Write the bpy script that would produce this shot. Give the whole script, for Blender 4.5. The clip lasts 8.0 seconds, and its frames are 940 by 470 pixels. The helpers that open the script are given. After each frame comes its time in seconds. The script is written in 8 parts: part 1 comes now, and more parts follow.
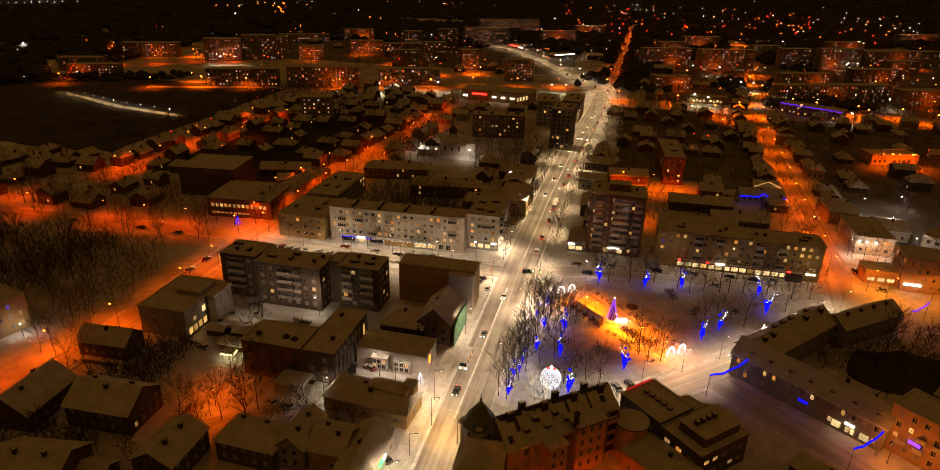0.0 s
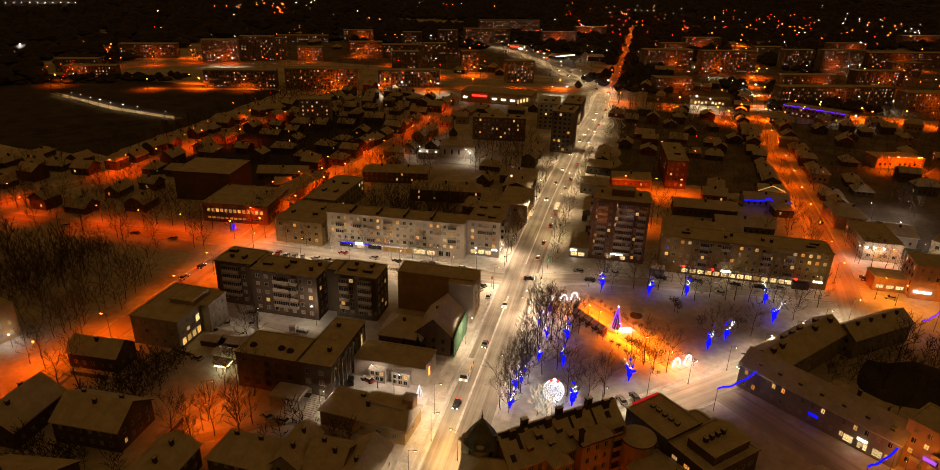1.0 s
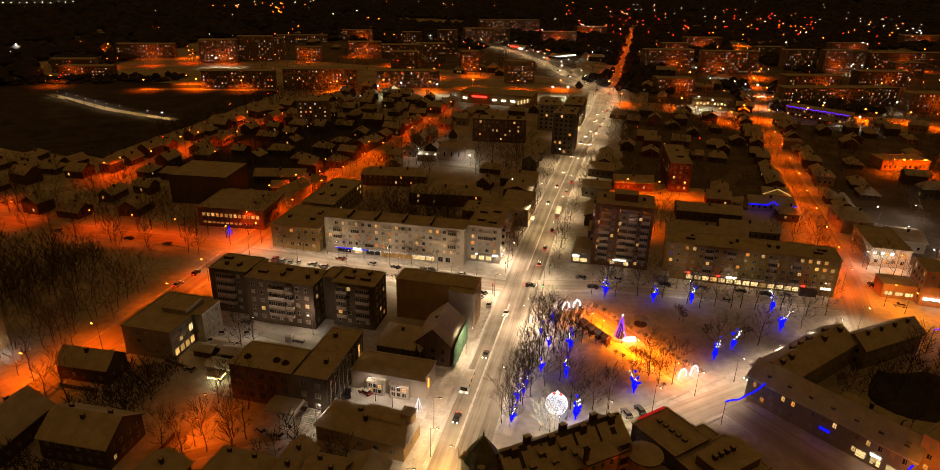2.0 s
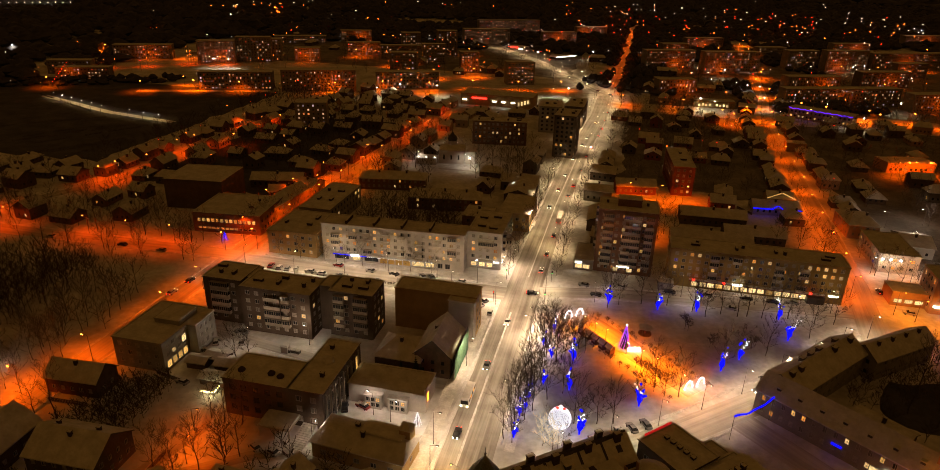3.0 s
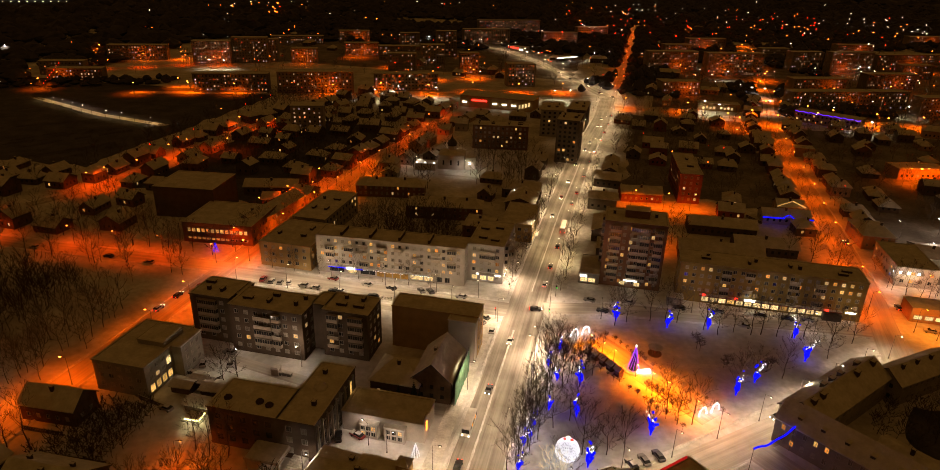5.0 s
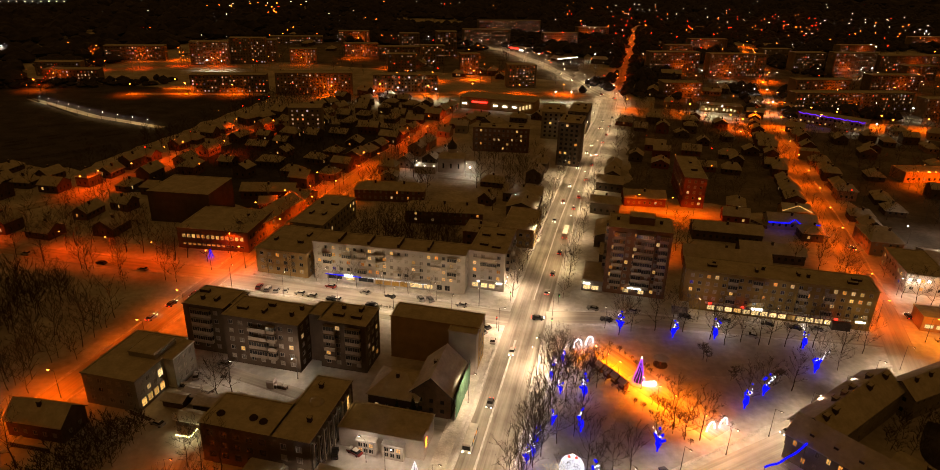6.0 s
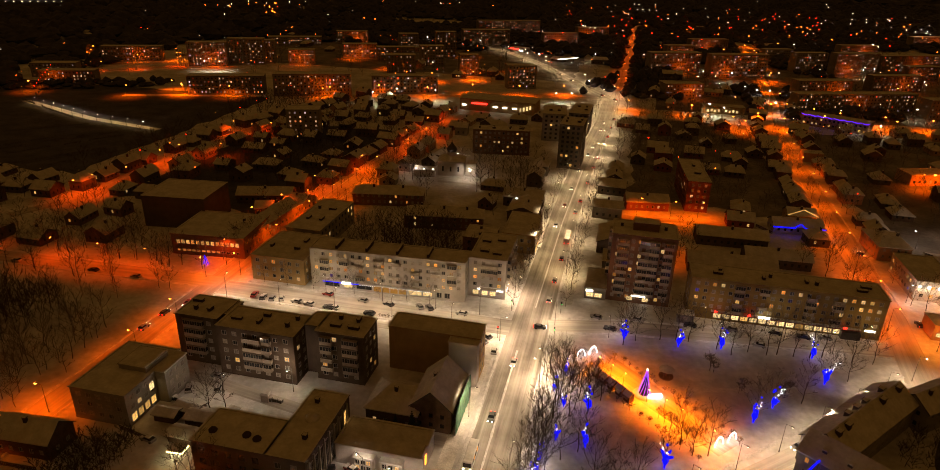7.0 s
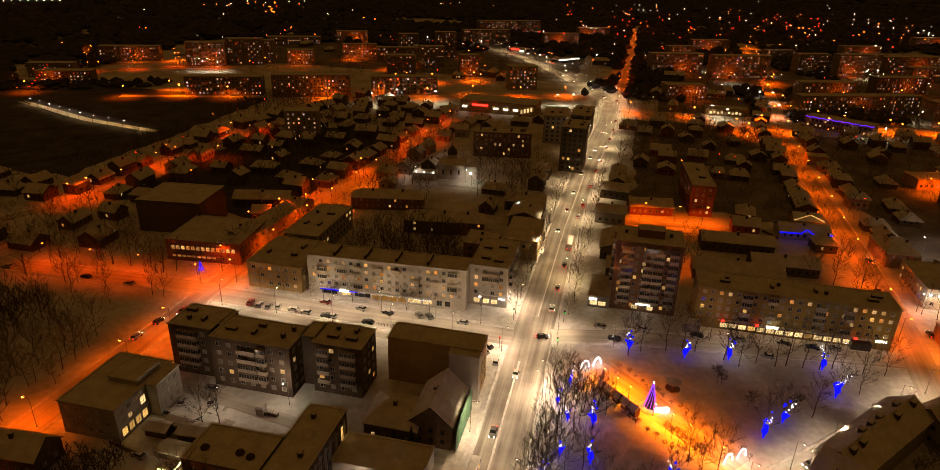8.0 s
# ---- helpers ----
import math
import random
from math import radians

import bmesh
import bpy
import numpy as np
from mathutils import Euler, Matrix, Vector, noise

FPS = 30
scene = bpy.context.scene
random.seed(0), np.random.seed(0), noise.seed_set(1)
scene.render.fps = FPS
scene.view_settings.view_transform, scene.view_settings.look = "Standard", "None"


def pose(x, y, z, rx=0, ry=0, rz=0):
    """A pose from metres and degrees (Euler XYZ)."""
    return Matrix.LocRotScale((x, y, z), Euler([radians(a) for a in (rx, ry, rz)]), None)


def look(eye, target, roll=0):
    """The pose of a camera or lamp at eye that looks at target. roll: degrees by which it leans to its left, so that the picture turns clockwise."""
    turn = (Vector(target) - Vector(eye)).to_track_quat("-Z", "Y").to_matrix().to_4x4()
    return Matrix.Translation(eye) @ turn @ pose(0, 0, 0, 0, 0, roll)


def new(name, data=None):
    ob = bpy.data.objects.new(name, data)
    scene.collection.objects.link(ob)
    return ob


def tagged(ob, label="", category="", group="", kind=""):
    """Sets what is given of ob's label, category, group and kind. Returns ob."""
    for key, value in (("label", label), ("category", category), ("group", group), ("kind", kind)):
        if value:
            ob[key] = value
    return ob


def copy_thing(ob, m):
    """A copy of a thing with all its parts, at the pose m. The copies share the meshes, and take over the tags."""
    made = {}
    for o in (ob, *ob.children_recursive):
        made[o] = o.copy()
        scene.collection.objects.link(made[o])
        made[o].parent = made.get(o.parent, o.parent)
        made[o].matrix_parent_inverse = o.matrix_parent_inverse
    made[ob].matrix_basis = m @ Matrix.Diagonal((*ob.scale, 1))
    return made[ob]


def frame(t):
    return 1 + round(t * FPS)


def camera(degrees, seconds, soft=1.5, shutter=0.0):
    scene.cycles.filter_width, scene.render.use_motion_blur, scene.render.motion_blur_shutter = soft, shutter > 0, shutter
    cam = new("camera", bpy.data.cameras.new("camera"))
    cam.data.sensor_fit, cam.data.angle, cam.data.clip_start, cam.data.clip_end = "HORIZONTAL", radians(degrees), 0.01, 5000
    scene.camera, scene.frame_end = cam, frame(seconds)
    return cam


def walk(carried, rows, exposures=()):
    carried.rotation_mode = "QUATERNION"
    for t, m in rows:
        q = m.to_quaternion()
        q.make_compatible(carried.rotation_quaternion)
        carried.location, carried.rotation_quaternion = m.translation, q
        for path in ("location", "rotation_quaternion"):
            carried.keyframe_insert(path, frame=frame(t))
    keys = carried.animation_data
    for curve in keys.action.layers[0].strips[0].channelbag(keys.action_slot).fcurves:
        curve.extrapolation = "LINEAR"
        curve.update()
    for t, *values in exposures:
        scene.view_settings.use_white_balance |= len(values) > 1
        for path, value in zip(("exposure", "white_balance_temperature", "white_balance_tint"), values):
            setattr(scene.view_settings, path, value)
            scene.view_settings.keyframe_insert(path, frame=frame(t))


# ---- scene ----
cam = camera(71.8, 8.0, 0.6)
PATH = [
    (0, (0.703, 0.197, 114.279), (0.702, 2.037, 113.495), 1.5),
    (0.5, (0.513, 2.999, 114.335), (0.512, 4.84, 113.552), 1.5),
    (1, (0.364, 5.879, 114.411), (0.364, 7.72, 113.628), 1.5),
    (1.5, (0.207, 8.792, 114.509), (0.208, 10.632, 113.725), 1.5),
    (3, (-0.325, 17.57, 114.894), (-0.322, 19.409, 114.109), 1.5),
    (3.5, (-0.539, 20.465, 114.976), (-0.533, 22.304, 114.19), 1.5),
    (4, (-0.714, 23.431, 115.064), (-0.709, 25.27, 114.278), 1.6),
    (4.5, (-0.927, 26.374, 115.159), (-0.921, 28.213, 114.372), 1.6),
    (6, (-1.451, 35.363, 115.553), (-1.444, 37.201, 114.765), 1.6),
    (6.5, (-1.622, 38.238, 115.651), (-1.613, 40.076, 114.862), 1.6),
    (7, (-1.853, 41.299, 115.717), (-1.844, 43.137, 114.928), 1.6),
    (7.5, (-2.138, 44.256, 115.804), (-2.128, 46.093, 115.014), 1.7),
    (8, (-2.372, 47.217, 115.896), (-2.362, 49.055, 115.106), 1.7),
]
walk(cam, [(t, look(eye, target, roll)) for t, eye, target, roll in PATH])

# ---- world and exposure ----
rng = random.Random(7)
world = bpy.data.worlds.new("night_sky")
scene.world = world
world.use_nodes = True
sky = world.node_tree.nodes["Background"]
sky.inputs["Color"].default_value = (1.0, 0.415, 0.07, 1)
sky.inputs["Strength"].default_value = 0.086
scene.view_settings.exposure = 0.0

WARM = (1.0, 0.66, 0.32)
SODIUM = (1.0, 0.105, 0.0)
RUST = (1.0, 0.06, 0.0)
PALE = (1.0, 0.68, 0.39)
AMBER = (1.0, 0.15, 0.0)
GOLD = (1.0, 0.25, 0.015)
YELLOW = (1.0, 0.48, 0.05)
COOL = (1.0, 0.70, 0.48)

# ---- street grid ----
GRID = Matrix.Rotation(-radians(12.8), 4, "Z")


def at(a, b, z=0.0, turn=0.0):
    """A pose in the street grid: a across the main street, b along it."""
    return GRID @ pose(a, b, z, 0, 0, turn)


# ---- materials ----
def noise_node(nodes, links, coord, scale, detail=3.0, rough=0.55):
    n = nodes.new("ShaderNodeTexNoise")
    n.inputs["Scale"].default_value = scale
    n.inputs["Detail"].default_value = detail
    n.inputs["Roughness"].default_value = rough
    links.new(coord, n.inputs["Vector"])
    return n.outputs["Fac"]


def mat(name, base, rough=0.8, metal=0.0, vary=0.3, scale=0.6, fine=6.0, bump=0.25, dirt=None, each=0.0, spec=0.3):
    """A surface with stains at one scale and grain at another. each: how far pieces differ from one another."""
    m = bpy.data.materials.new(name)
    m.use_nodes = True
    nodes, links = m.node_tree.nodes, m.node_tree.links
    p = nodes["Principled BSDF"]
    p.inputs["Roughness"].default_value = rough
    p.inputs["Metallic"].default_value = metal
    p.inputs["Specular IOR Level"].default_value = spec
    coord = nodes.new("ShaderNodeTexCoord").outputs["Object"]
    big = noise_node(nodes, links, coord, scale)
    small = noise_node(nodes, links, coord, fine, 4.0)
    ramp = nodes.new("ShaderNodeMapRange")
    ramp.inputs["From Min"].default_value, ramp.inputs["From Max"].default_value = 0.32, 0.68
    links.new(big, ramp.inputs["Value"])
    mix = nodes.new("ShaderNodeMix")
    mix.data_type = "RGBA"
    low = dirt or tuple(c * (1 - vary) for c in base)
    mix.inputs["A"].default_value = (*low, 1)
    mix.inputs["B"].default_value = (*base, 1)
    links.new(ramp.outputs["Result"], mix.inputs["Factor"])
    grain = nodes.new("ShaderNodeMix")
    grain.data_type, grain.blend_type = "RGBA", "MULTIPLY"
    grain.inputs["Factor"].default_value = 1.0
    g2 = nodes.new("ShaderNodeMapRange")
    g2.inputs["From Min"].default_value, g2.inputs["From Max"].default_value = 0.25, 0.75
    g2.inputs["To Min"].default_value, g2.inputs["To Max"].default_value = 1 - vary * 0.7, 1 + vary * 0.2
    links.new(small, g2.inputs["Value"])
    links.new(mix.outputs["Result"], grain.inputs["A"])
    links.new(g2.outputs["Result"], grain.inputs["B"])
    out = grain.outputs["Result"]
    if each:
        info = nodes.new("ShaderNodeObjectInfo")
        hsv = nodes.new("ShaderNodeHueSaturation")
        r = nodes.new("ShaderNodeMapRange")
        r.inputs["To Min"].default_value, r.inputs["To Max"].default_value = 1 - each, 1 + each
        links.new(info.outputs["Random"], r.inputs["Value"])
        links.new(r.outputs["Result"], hsv.inputs["Value"])
        links.new(out, hsv.inputs["Color"])
        out = hsv.outputs["Color"]
    links.new(out, p.inputs["Base Color"])
    if bump:
        b = nodes.new("ShaderNodeBump")
        b.inputs["Strength"].default_value = bump
        b.inputs["Distance"].default_value = 0.3
        links.new(small, b.inputs["Height"])
        links.new(b.outputs["Normal"], p.inputs["Normal"])
    return m


def emit(name, color, strength, sampled=False, vary=0.0):
    m = bpy.data.materials.new(name)
    m.use_nodes = True
    nodes, links = m.node_tree.nodes, m.node_tree.links
    nodes.remove(nodes["Principled BSDF"])
    e = nodes.new("ShaderNodeEmission")
    e.inputs["Color"].default_value = (*color, 1)
    e.inputs["Strength"].default_value = strength
    if vary:
        info = nodes.new("ShaderNodeObjectInfo")
        coord = nodes.new("ShaderNodeTexCoord").outputs["Object"]
        curtain = noise_node(nodes, links, coord, 2.3, 1.0)
        r = nodes.new("ShaderNodeMapRange")
        r.inputs["To Min"].default_value, r.inputs["To Max"].default_value = strength * (1 - vary), strength * (1 + vary)
        links.new(info.outputs["Random"], r.inputs["Value"])
        mul = nodes.new("ShaderNodeMath")
        mul.operation = "MULTIPLY"
        c2 = nodes.new("ShaderNodeMapRange")
        c2.inputs["From Min"].default_value, c2.inputs["From Max"].default_value = 0.3, 0.7
        c2.inputs["To Min"].default_value, c2.inputs["To Max"].default_value = 0.45, 1.3
        links.new(curtain, c2.inputs["Value"])
        links.new(r.outputs["Result"], mul.inputs[0])
        links.new(c2.outputs["Result"], mul.inputs[1])
        links.new(mul.outputs["Value"], e.inputs["Strength"])
    links.new(e.outputs["Emission"], nodes["Material Output"].inputs["Surface"])
    m.cycles.emission_sampling = "AUTO" if sampled else "NONE"
    return m


def road_mat(name, packed, worn, streak=0.55):
    """Packed snow with darker wheel tracks that run along the road."""
    m = bpy.data.materials.new(name)
    m.use_nodes = True
    nodes, links = m.node_tree.nodes, m.node_tree.links
    p = nodes["Principled BSDF"]
    p.inputs["Roughness"].default_value = 0.62
    p.inputs["Specular IOR Level"].default_value = 0.3
    uv = nodes.new("ShaderNodeUVMap")
    uv.uv_map = "way"
    stretch = nodes.new("ShaderNodeMapping")
    stretch.inputs["Scale"].default_value = (1.0, 0.02, 1.0)
    links.new(uv.outputs["UV"], stretch.inputs["Vector"])
    tracks = noise_node(nodes, links, stretch.outputs["Vector"], streak, 5.0, 0.7)
    coord = nodes.new("ShaderNodeTexCoord").outputs["Object"]
    blotch = noise_node(nodes, links, coord, 0.09, 4.0)
    add = nodes.new("ShaderNodeMath")
    add.operation = "MULTIPLY_ADD"
    add.inputs[1].default_value = 0.5
    links.new(blotch, add.inputs[0])
    links.new(tracks, add.inputs[2])
    r = nodes.new("ShaderNodeMapRange")
    r.inputs["From Min"].default_value, r.inputs["From Max"].default_value = 0.60, 0.92
    links.new(add.outputs["Value"], r.inputs["Value"])
    mix = nodes.new("ShaderNodeMix")
    mix.data_type = "RGBA"
    mix.inputs["A"].default_value, mix.inputs["B"].default_value = (*worn, 1), (*packed, 1)
    links.new(r.outputs["Result"], mix.inputs["Factor"])
    links.new(mix.outputs["Result"], p.inputs["Base Color"])
    b = nodes.new("ShaderNodeBump")
    b.inputs["Strength"].default_value, b.inputs["Distance"].default_value = 0.3, 0.1
    links.new(tracks, b.inputs["Height"])
    links.new(b.outputs["Normal"], p.inputs["Normal"])
    return m


SNOW = mat("snow", (0.80, 0.80, 0.82), 0.75, vary=0.42, scale=0.06, fine=0.45, bump=0.7)
ROOFSNOW = mat("roof_snow", (0.70, 0.69, 0.68), 0.8, vary=0.26, scale=0.3, fine=1.1, bump=0.5)
BANK = mat("ploughed_snow", (0.80, 0.80, 0.82), 0.8, vary=0.3, scale=0.5, fine=2.5, bump=0.8)
ROAD = road_mat("packed_snow_road", (0.46, 0.44, 0.42), (0.19, 0.175, 0.16), 0.45)
SIDEROAD = road_mat("snowy_side_road", (0.58, 0.56, 0.54), (0.30, 0.28, 0.26), 0.4)
# snow far from the lamps: the missing light is painted as a dark colour
UNLITSNOW = mat("unlit_snow", (0.115, 0.115, 0.15), 0.9, vary=0.55, scale=0.07, fine=0.5, bump=0.8)
# half-dark snow: weak light between houses and far blocks, put into the colour
DIMSNOW = mat("dim_snow", (0.30, 0.28, 0.27), 0.9, vary=0.5, scale=0.07, fine=0.5, bump=0.8)
PAVE = mat("trodden_snow", (0.80, 0.79, 0.78), 0.8, vary=0.35, scale=0.3, fine=2.0, bump=0.5)
WHITEWALL = mat("white_brick_plaster", (0.55, 0.52, 0.49), 0.85, vary=0.22, scale=0.25, fine=5)
GREYWALL = mat("grey_plaster", (0.36, 0.34, 0.30), 0.85, vary=0.3, scale=0.2, fine=4)
BROWNWALL = mat("brown_brick", (0.25, 0.14, 0.08), 0.9, vary=0.3, scale=0.3, fine=7)
DARKWALL = mat("dark_brick", (0.15, 0.115, 0.085), 0.9, vary=0.35, scale=0.3, fine=7)
YELLOWWALL = mat("ochre_plaster", (0.48, 0.34, 0.16), 0.85, vary=0.25, scale=0.3, fine=5)
ORANGEWALL = mat("salmon_plaster", (0.52, 0.34, 0.22), 0.85, vary=0.25, scale=0.3, fine=5)
OLIVEWALL = mat("olive_plaster", (0.36, 0.26, 0.09), 0.85, vary=0.25, scale=0.3, fine=5)
REDWALL = mat("red_brick", (0.30, 0.10, 0.06), 0.9, vary=0.3, scale=0.4, fine=6)
SHUTTER = mat("ochre_shutter_paint", (0.55, 0.33, 0.08), 0.6, vary=0.2, scale=0.6, fine=5, bump=0.1)
TIMBER = mat("weathered_timber", (0.16, 0.10, 0.065), 0.85, vary=0.4, scale=0.5, fine=5)
FARWALL = mat("panel_concrete", (0.30, 0.26, 0.22), 0.9, vary=0.3, scale=0.1, fine=1.5, each=0.3)
TRIM = mat("weathered_frame_paint", (0.40, 0.38, 0.35), 0.6, vary=0.15, scale=2, fine=9, bump=0.05)
TIN = mat("dark_roof_tin", (0.10, 0.09, 0.085), 0.55, 0.4, vary=0.4, scale=0.4, fine=5)
PATINA = mat("patinated_tin", (0.20, 0.23, 0.20), 0.5, 0.3, vary=0.45, scale=0.5, fine=4)
VENT = mat("sooty_brick", (0.09, 0.06, 0.05), 0.9, vary=0.4, scale=1, fine=6)
CONCRETE = mat("balcony_concrete", (0.48, 0.43, 0.36), 0.85, vary=0.3, scale=0.6, fine=5, each=0.25)
GLASS = mat("dark_window_glass", (0.03, 0.032, 0.035), 0.12, vary=0.3, scale=1, fine=3, bump=0.0, spec=0.6)
CURTAIN = mat("curtained_window", (0.44, 0.40, 0.35), 0.25, vary=0.4, scale=0.9, fine=3, bump=0.0, each=0.5, spec=0.5)
STEEL = mat("galvanised_steel", (0.22, 0.21, 0.20), 0.5, 0.7, vary=0.3, scale=2, fine=9, bump=0.1)
BARK = mat("bark", (0.10, 0.075, 0.055), 0.95, vary=0.4, scale=1.2, fine=8, each=0.25)
FROST = mat("frosted_twigs", (0.17, 0.145, 0.125), 0.9, vary=0.35, scale=0.7, fine=5, each=0.3)
NEEDLES = mat("spruce_needles", (0.03, 0.045, 0.028), 0.9, vary=0.5, scale=0.8, fine=5)
WOODMASS = mat("far_forest", (0.09, 0.09, 0.13), 0.95, vary=0.5, scale=0.02, fine=0.2)
NET = mat("green_scaffold_net", (0.16, 0.34, 0.22), 0.8, vary=0.4, scale=0.5, fine=3)
RUBBER = mat("tyre_rubber", (0.02, 0.02, 0.02), 0.8, vary=0.3)
LIT = [
    emit("lamplit_window_yellow", (1.0, 0.52, 0.13), 0.85, vary=0.6),
    emit("lamplit_window_amber", (1.0, 0.36, 0.06), 0.7, vary=0.6),
    emit("lamplit_window_pale", (1.0, 0.58, 0.22), 0.65, vary=0.6),
    emit("lamplit_window_violet", (0.28, 0.14, 1.0), 0.3, vary=0.5),
]


def far_window_mat():
    """Small far windows whose colour and brightness differ from pane to pane."""
    m = bpy.data.materials.new("far_lit_windows")
    m.use_nodes = True
    nodes, links = m.node_tree.nodes, m.node_tree.links
    nodes.remove(nodes["Principled BSDF"])
    e = nodes.new("ShaderNodeEmission")
    island = nodes.new("ShaderNodeNewGeometry").outputs["Random Per Island"]
    ramp = nodes.new("ShaderNodeValToRGB")
    ramp.color_ramp.interpolation = "CONSTANT"
    ramp.color_ramp.elements[0].color = (1.0, 0.52, 0.26, 1)
    ramp.color_ramp.elements[1].position = 0.42
    ramp.color_ramp.elements[1].color = (1.0, 0.27, 0.07, 1)
    for at_, col in ((0.6, (1.0, 0.08, 0.02, 1)), (0.9, (0.85, 0.55, 0.55, 1)), (0.97, (0.5, 0.25, 1.0, 1))):
        ramp.color_ramp.elements.new(at_).color = col
    links.new(island, ramp.inputs["Fac"])
    white = nodes.new("ShaderNodeTexWhiteNoise")
    white.noise_dimensions = "1D"
    links.new(island, white.inputs["W"])
    power = nodes.new("ShaderNodeMath")
    power.operation = "POWER"
    power.inputs[1].default_value = 3.0
    links.new(white.outputs["Value"], power.inputs[0])
    scale = nodes.new("ShaderNodeMath")
    scale.operation = "MULTIPLY_ADD"
    scale.inputs[1].default_value, scale.inputs[2].default_value = 1.6, 0.05
    links.new(power.outputs["Value"], scale.inputs[0])
    links.new(ramp.outputs["Color"], e.inputs["Color"])
    links.new(scale.outputs["Value"], e.inputs["Strength"])
    links.new(e.outputs["Emission"], nodes["Material Output"].inputs["Surface"])
    m.cycles.emission_sampling = "NONE"
    return m


FARWINDOW = far_window_mat()
SHOP = emit("shop_window_light", (1.0, 0.68, 0.28), 1.15, sampled=True, vary=0.4)
BULB = {
    "warm": emit("street_bulb_warm", (1.0, 0.80, 0.45), 40),
    "sodium": emit("street_bulb_sodium", (1.0, 0.22, 0.02), 13),
    "white": emit("street_bulb_white", (1.0, 0.95, 0.85), 40),
    "amber": emit("park_bulb_amber", (1.0, 0.50, 0.08), 30),
    "red": emit("street_bulb_red", (1.0, 0.08, 0.02), 22),
}
FARBULB = {
    "sodium": emit("far_bulb_sodium", (1.0, 0.14, 0.01), 12.0),
    "white": emit("far_bulb_white", (1.0, 0.78, 0.50), 9.0),
    "red": emit("far_bulb_red", (1.0, 0.016, 0.003), 9.0),
}
BLUE = emit("blue_led", (0.004, 0.004, 1.0), 1.7, sampled=True)
VIOLET = emit("violet_led", (0.36, 0.07, 1.0), 1.5, sampled=True)
VIOLETLINE = emit("violet_line_led", (0.18, 0.03, 1.0), 1.2, sampled=True)
WHITELED = emit("white_led", (1.0, 0.90, 0.82), 7.0, sampled=True)
BALLLED = emit("soft_white_led", (0.95, 0.92, 1.0), 1.5, sampled=True)
PINPOINT = emit("white_pinpoint_led", (0.9, 0.92, 1.0), 7.0)
REDSIGN = emit("red_sign_light", (1.0, 0.02, 0.01), 6.0)
GREENSIGN = emit("green_sign_light", (0.05, 1.0, 0.12), 6.0)
WHITESIGN = emit("white_sign_light", (1.0, 0.93, 0.74), 5.0, sampled=True)
HEAD = emit("headlight_glow", (1.0, 0.82, 0.45), 18)
TAIL = emit("tail_light_glow", (1.0, 0.03, 0.01), 9)


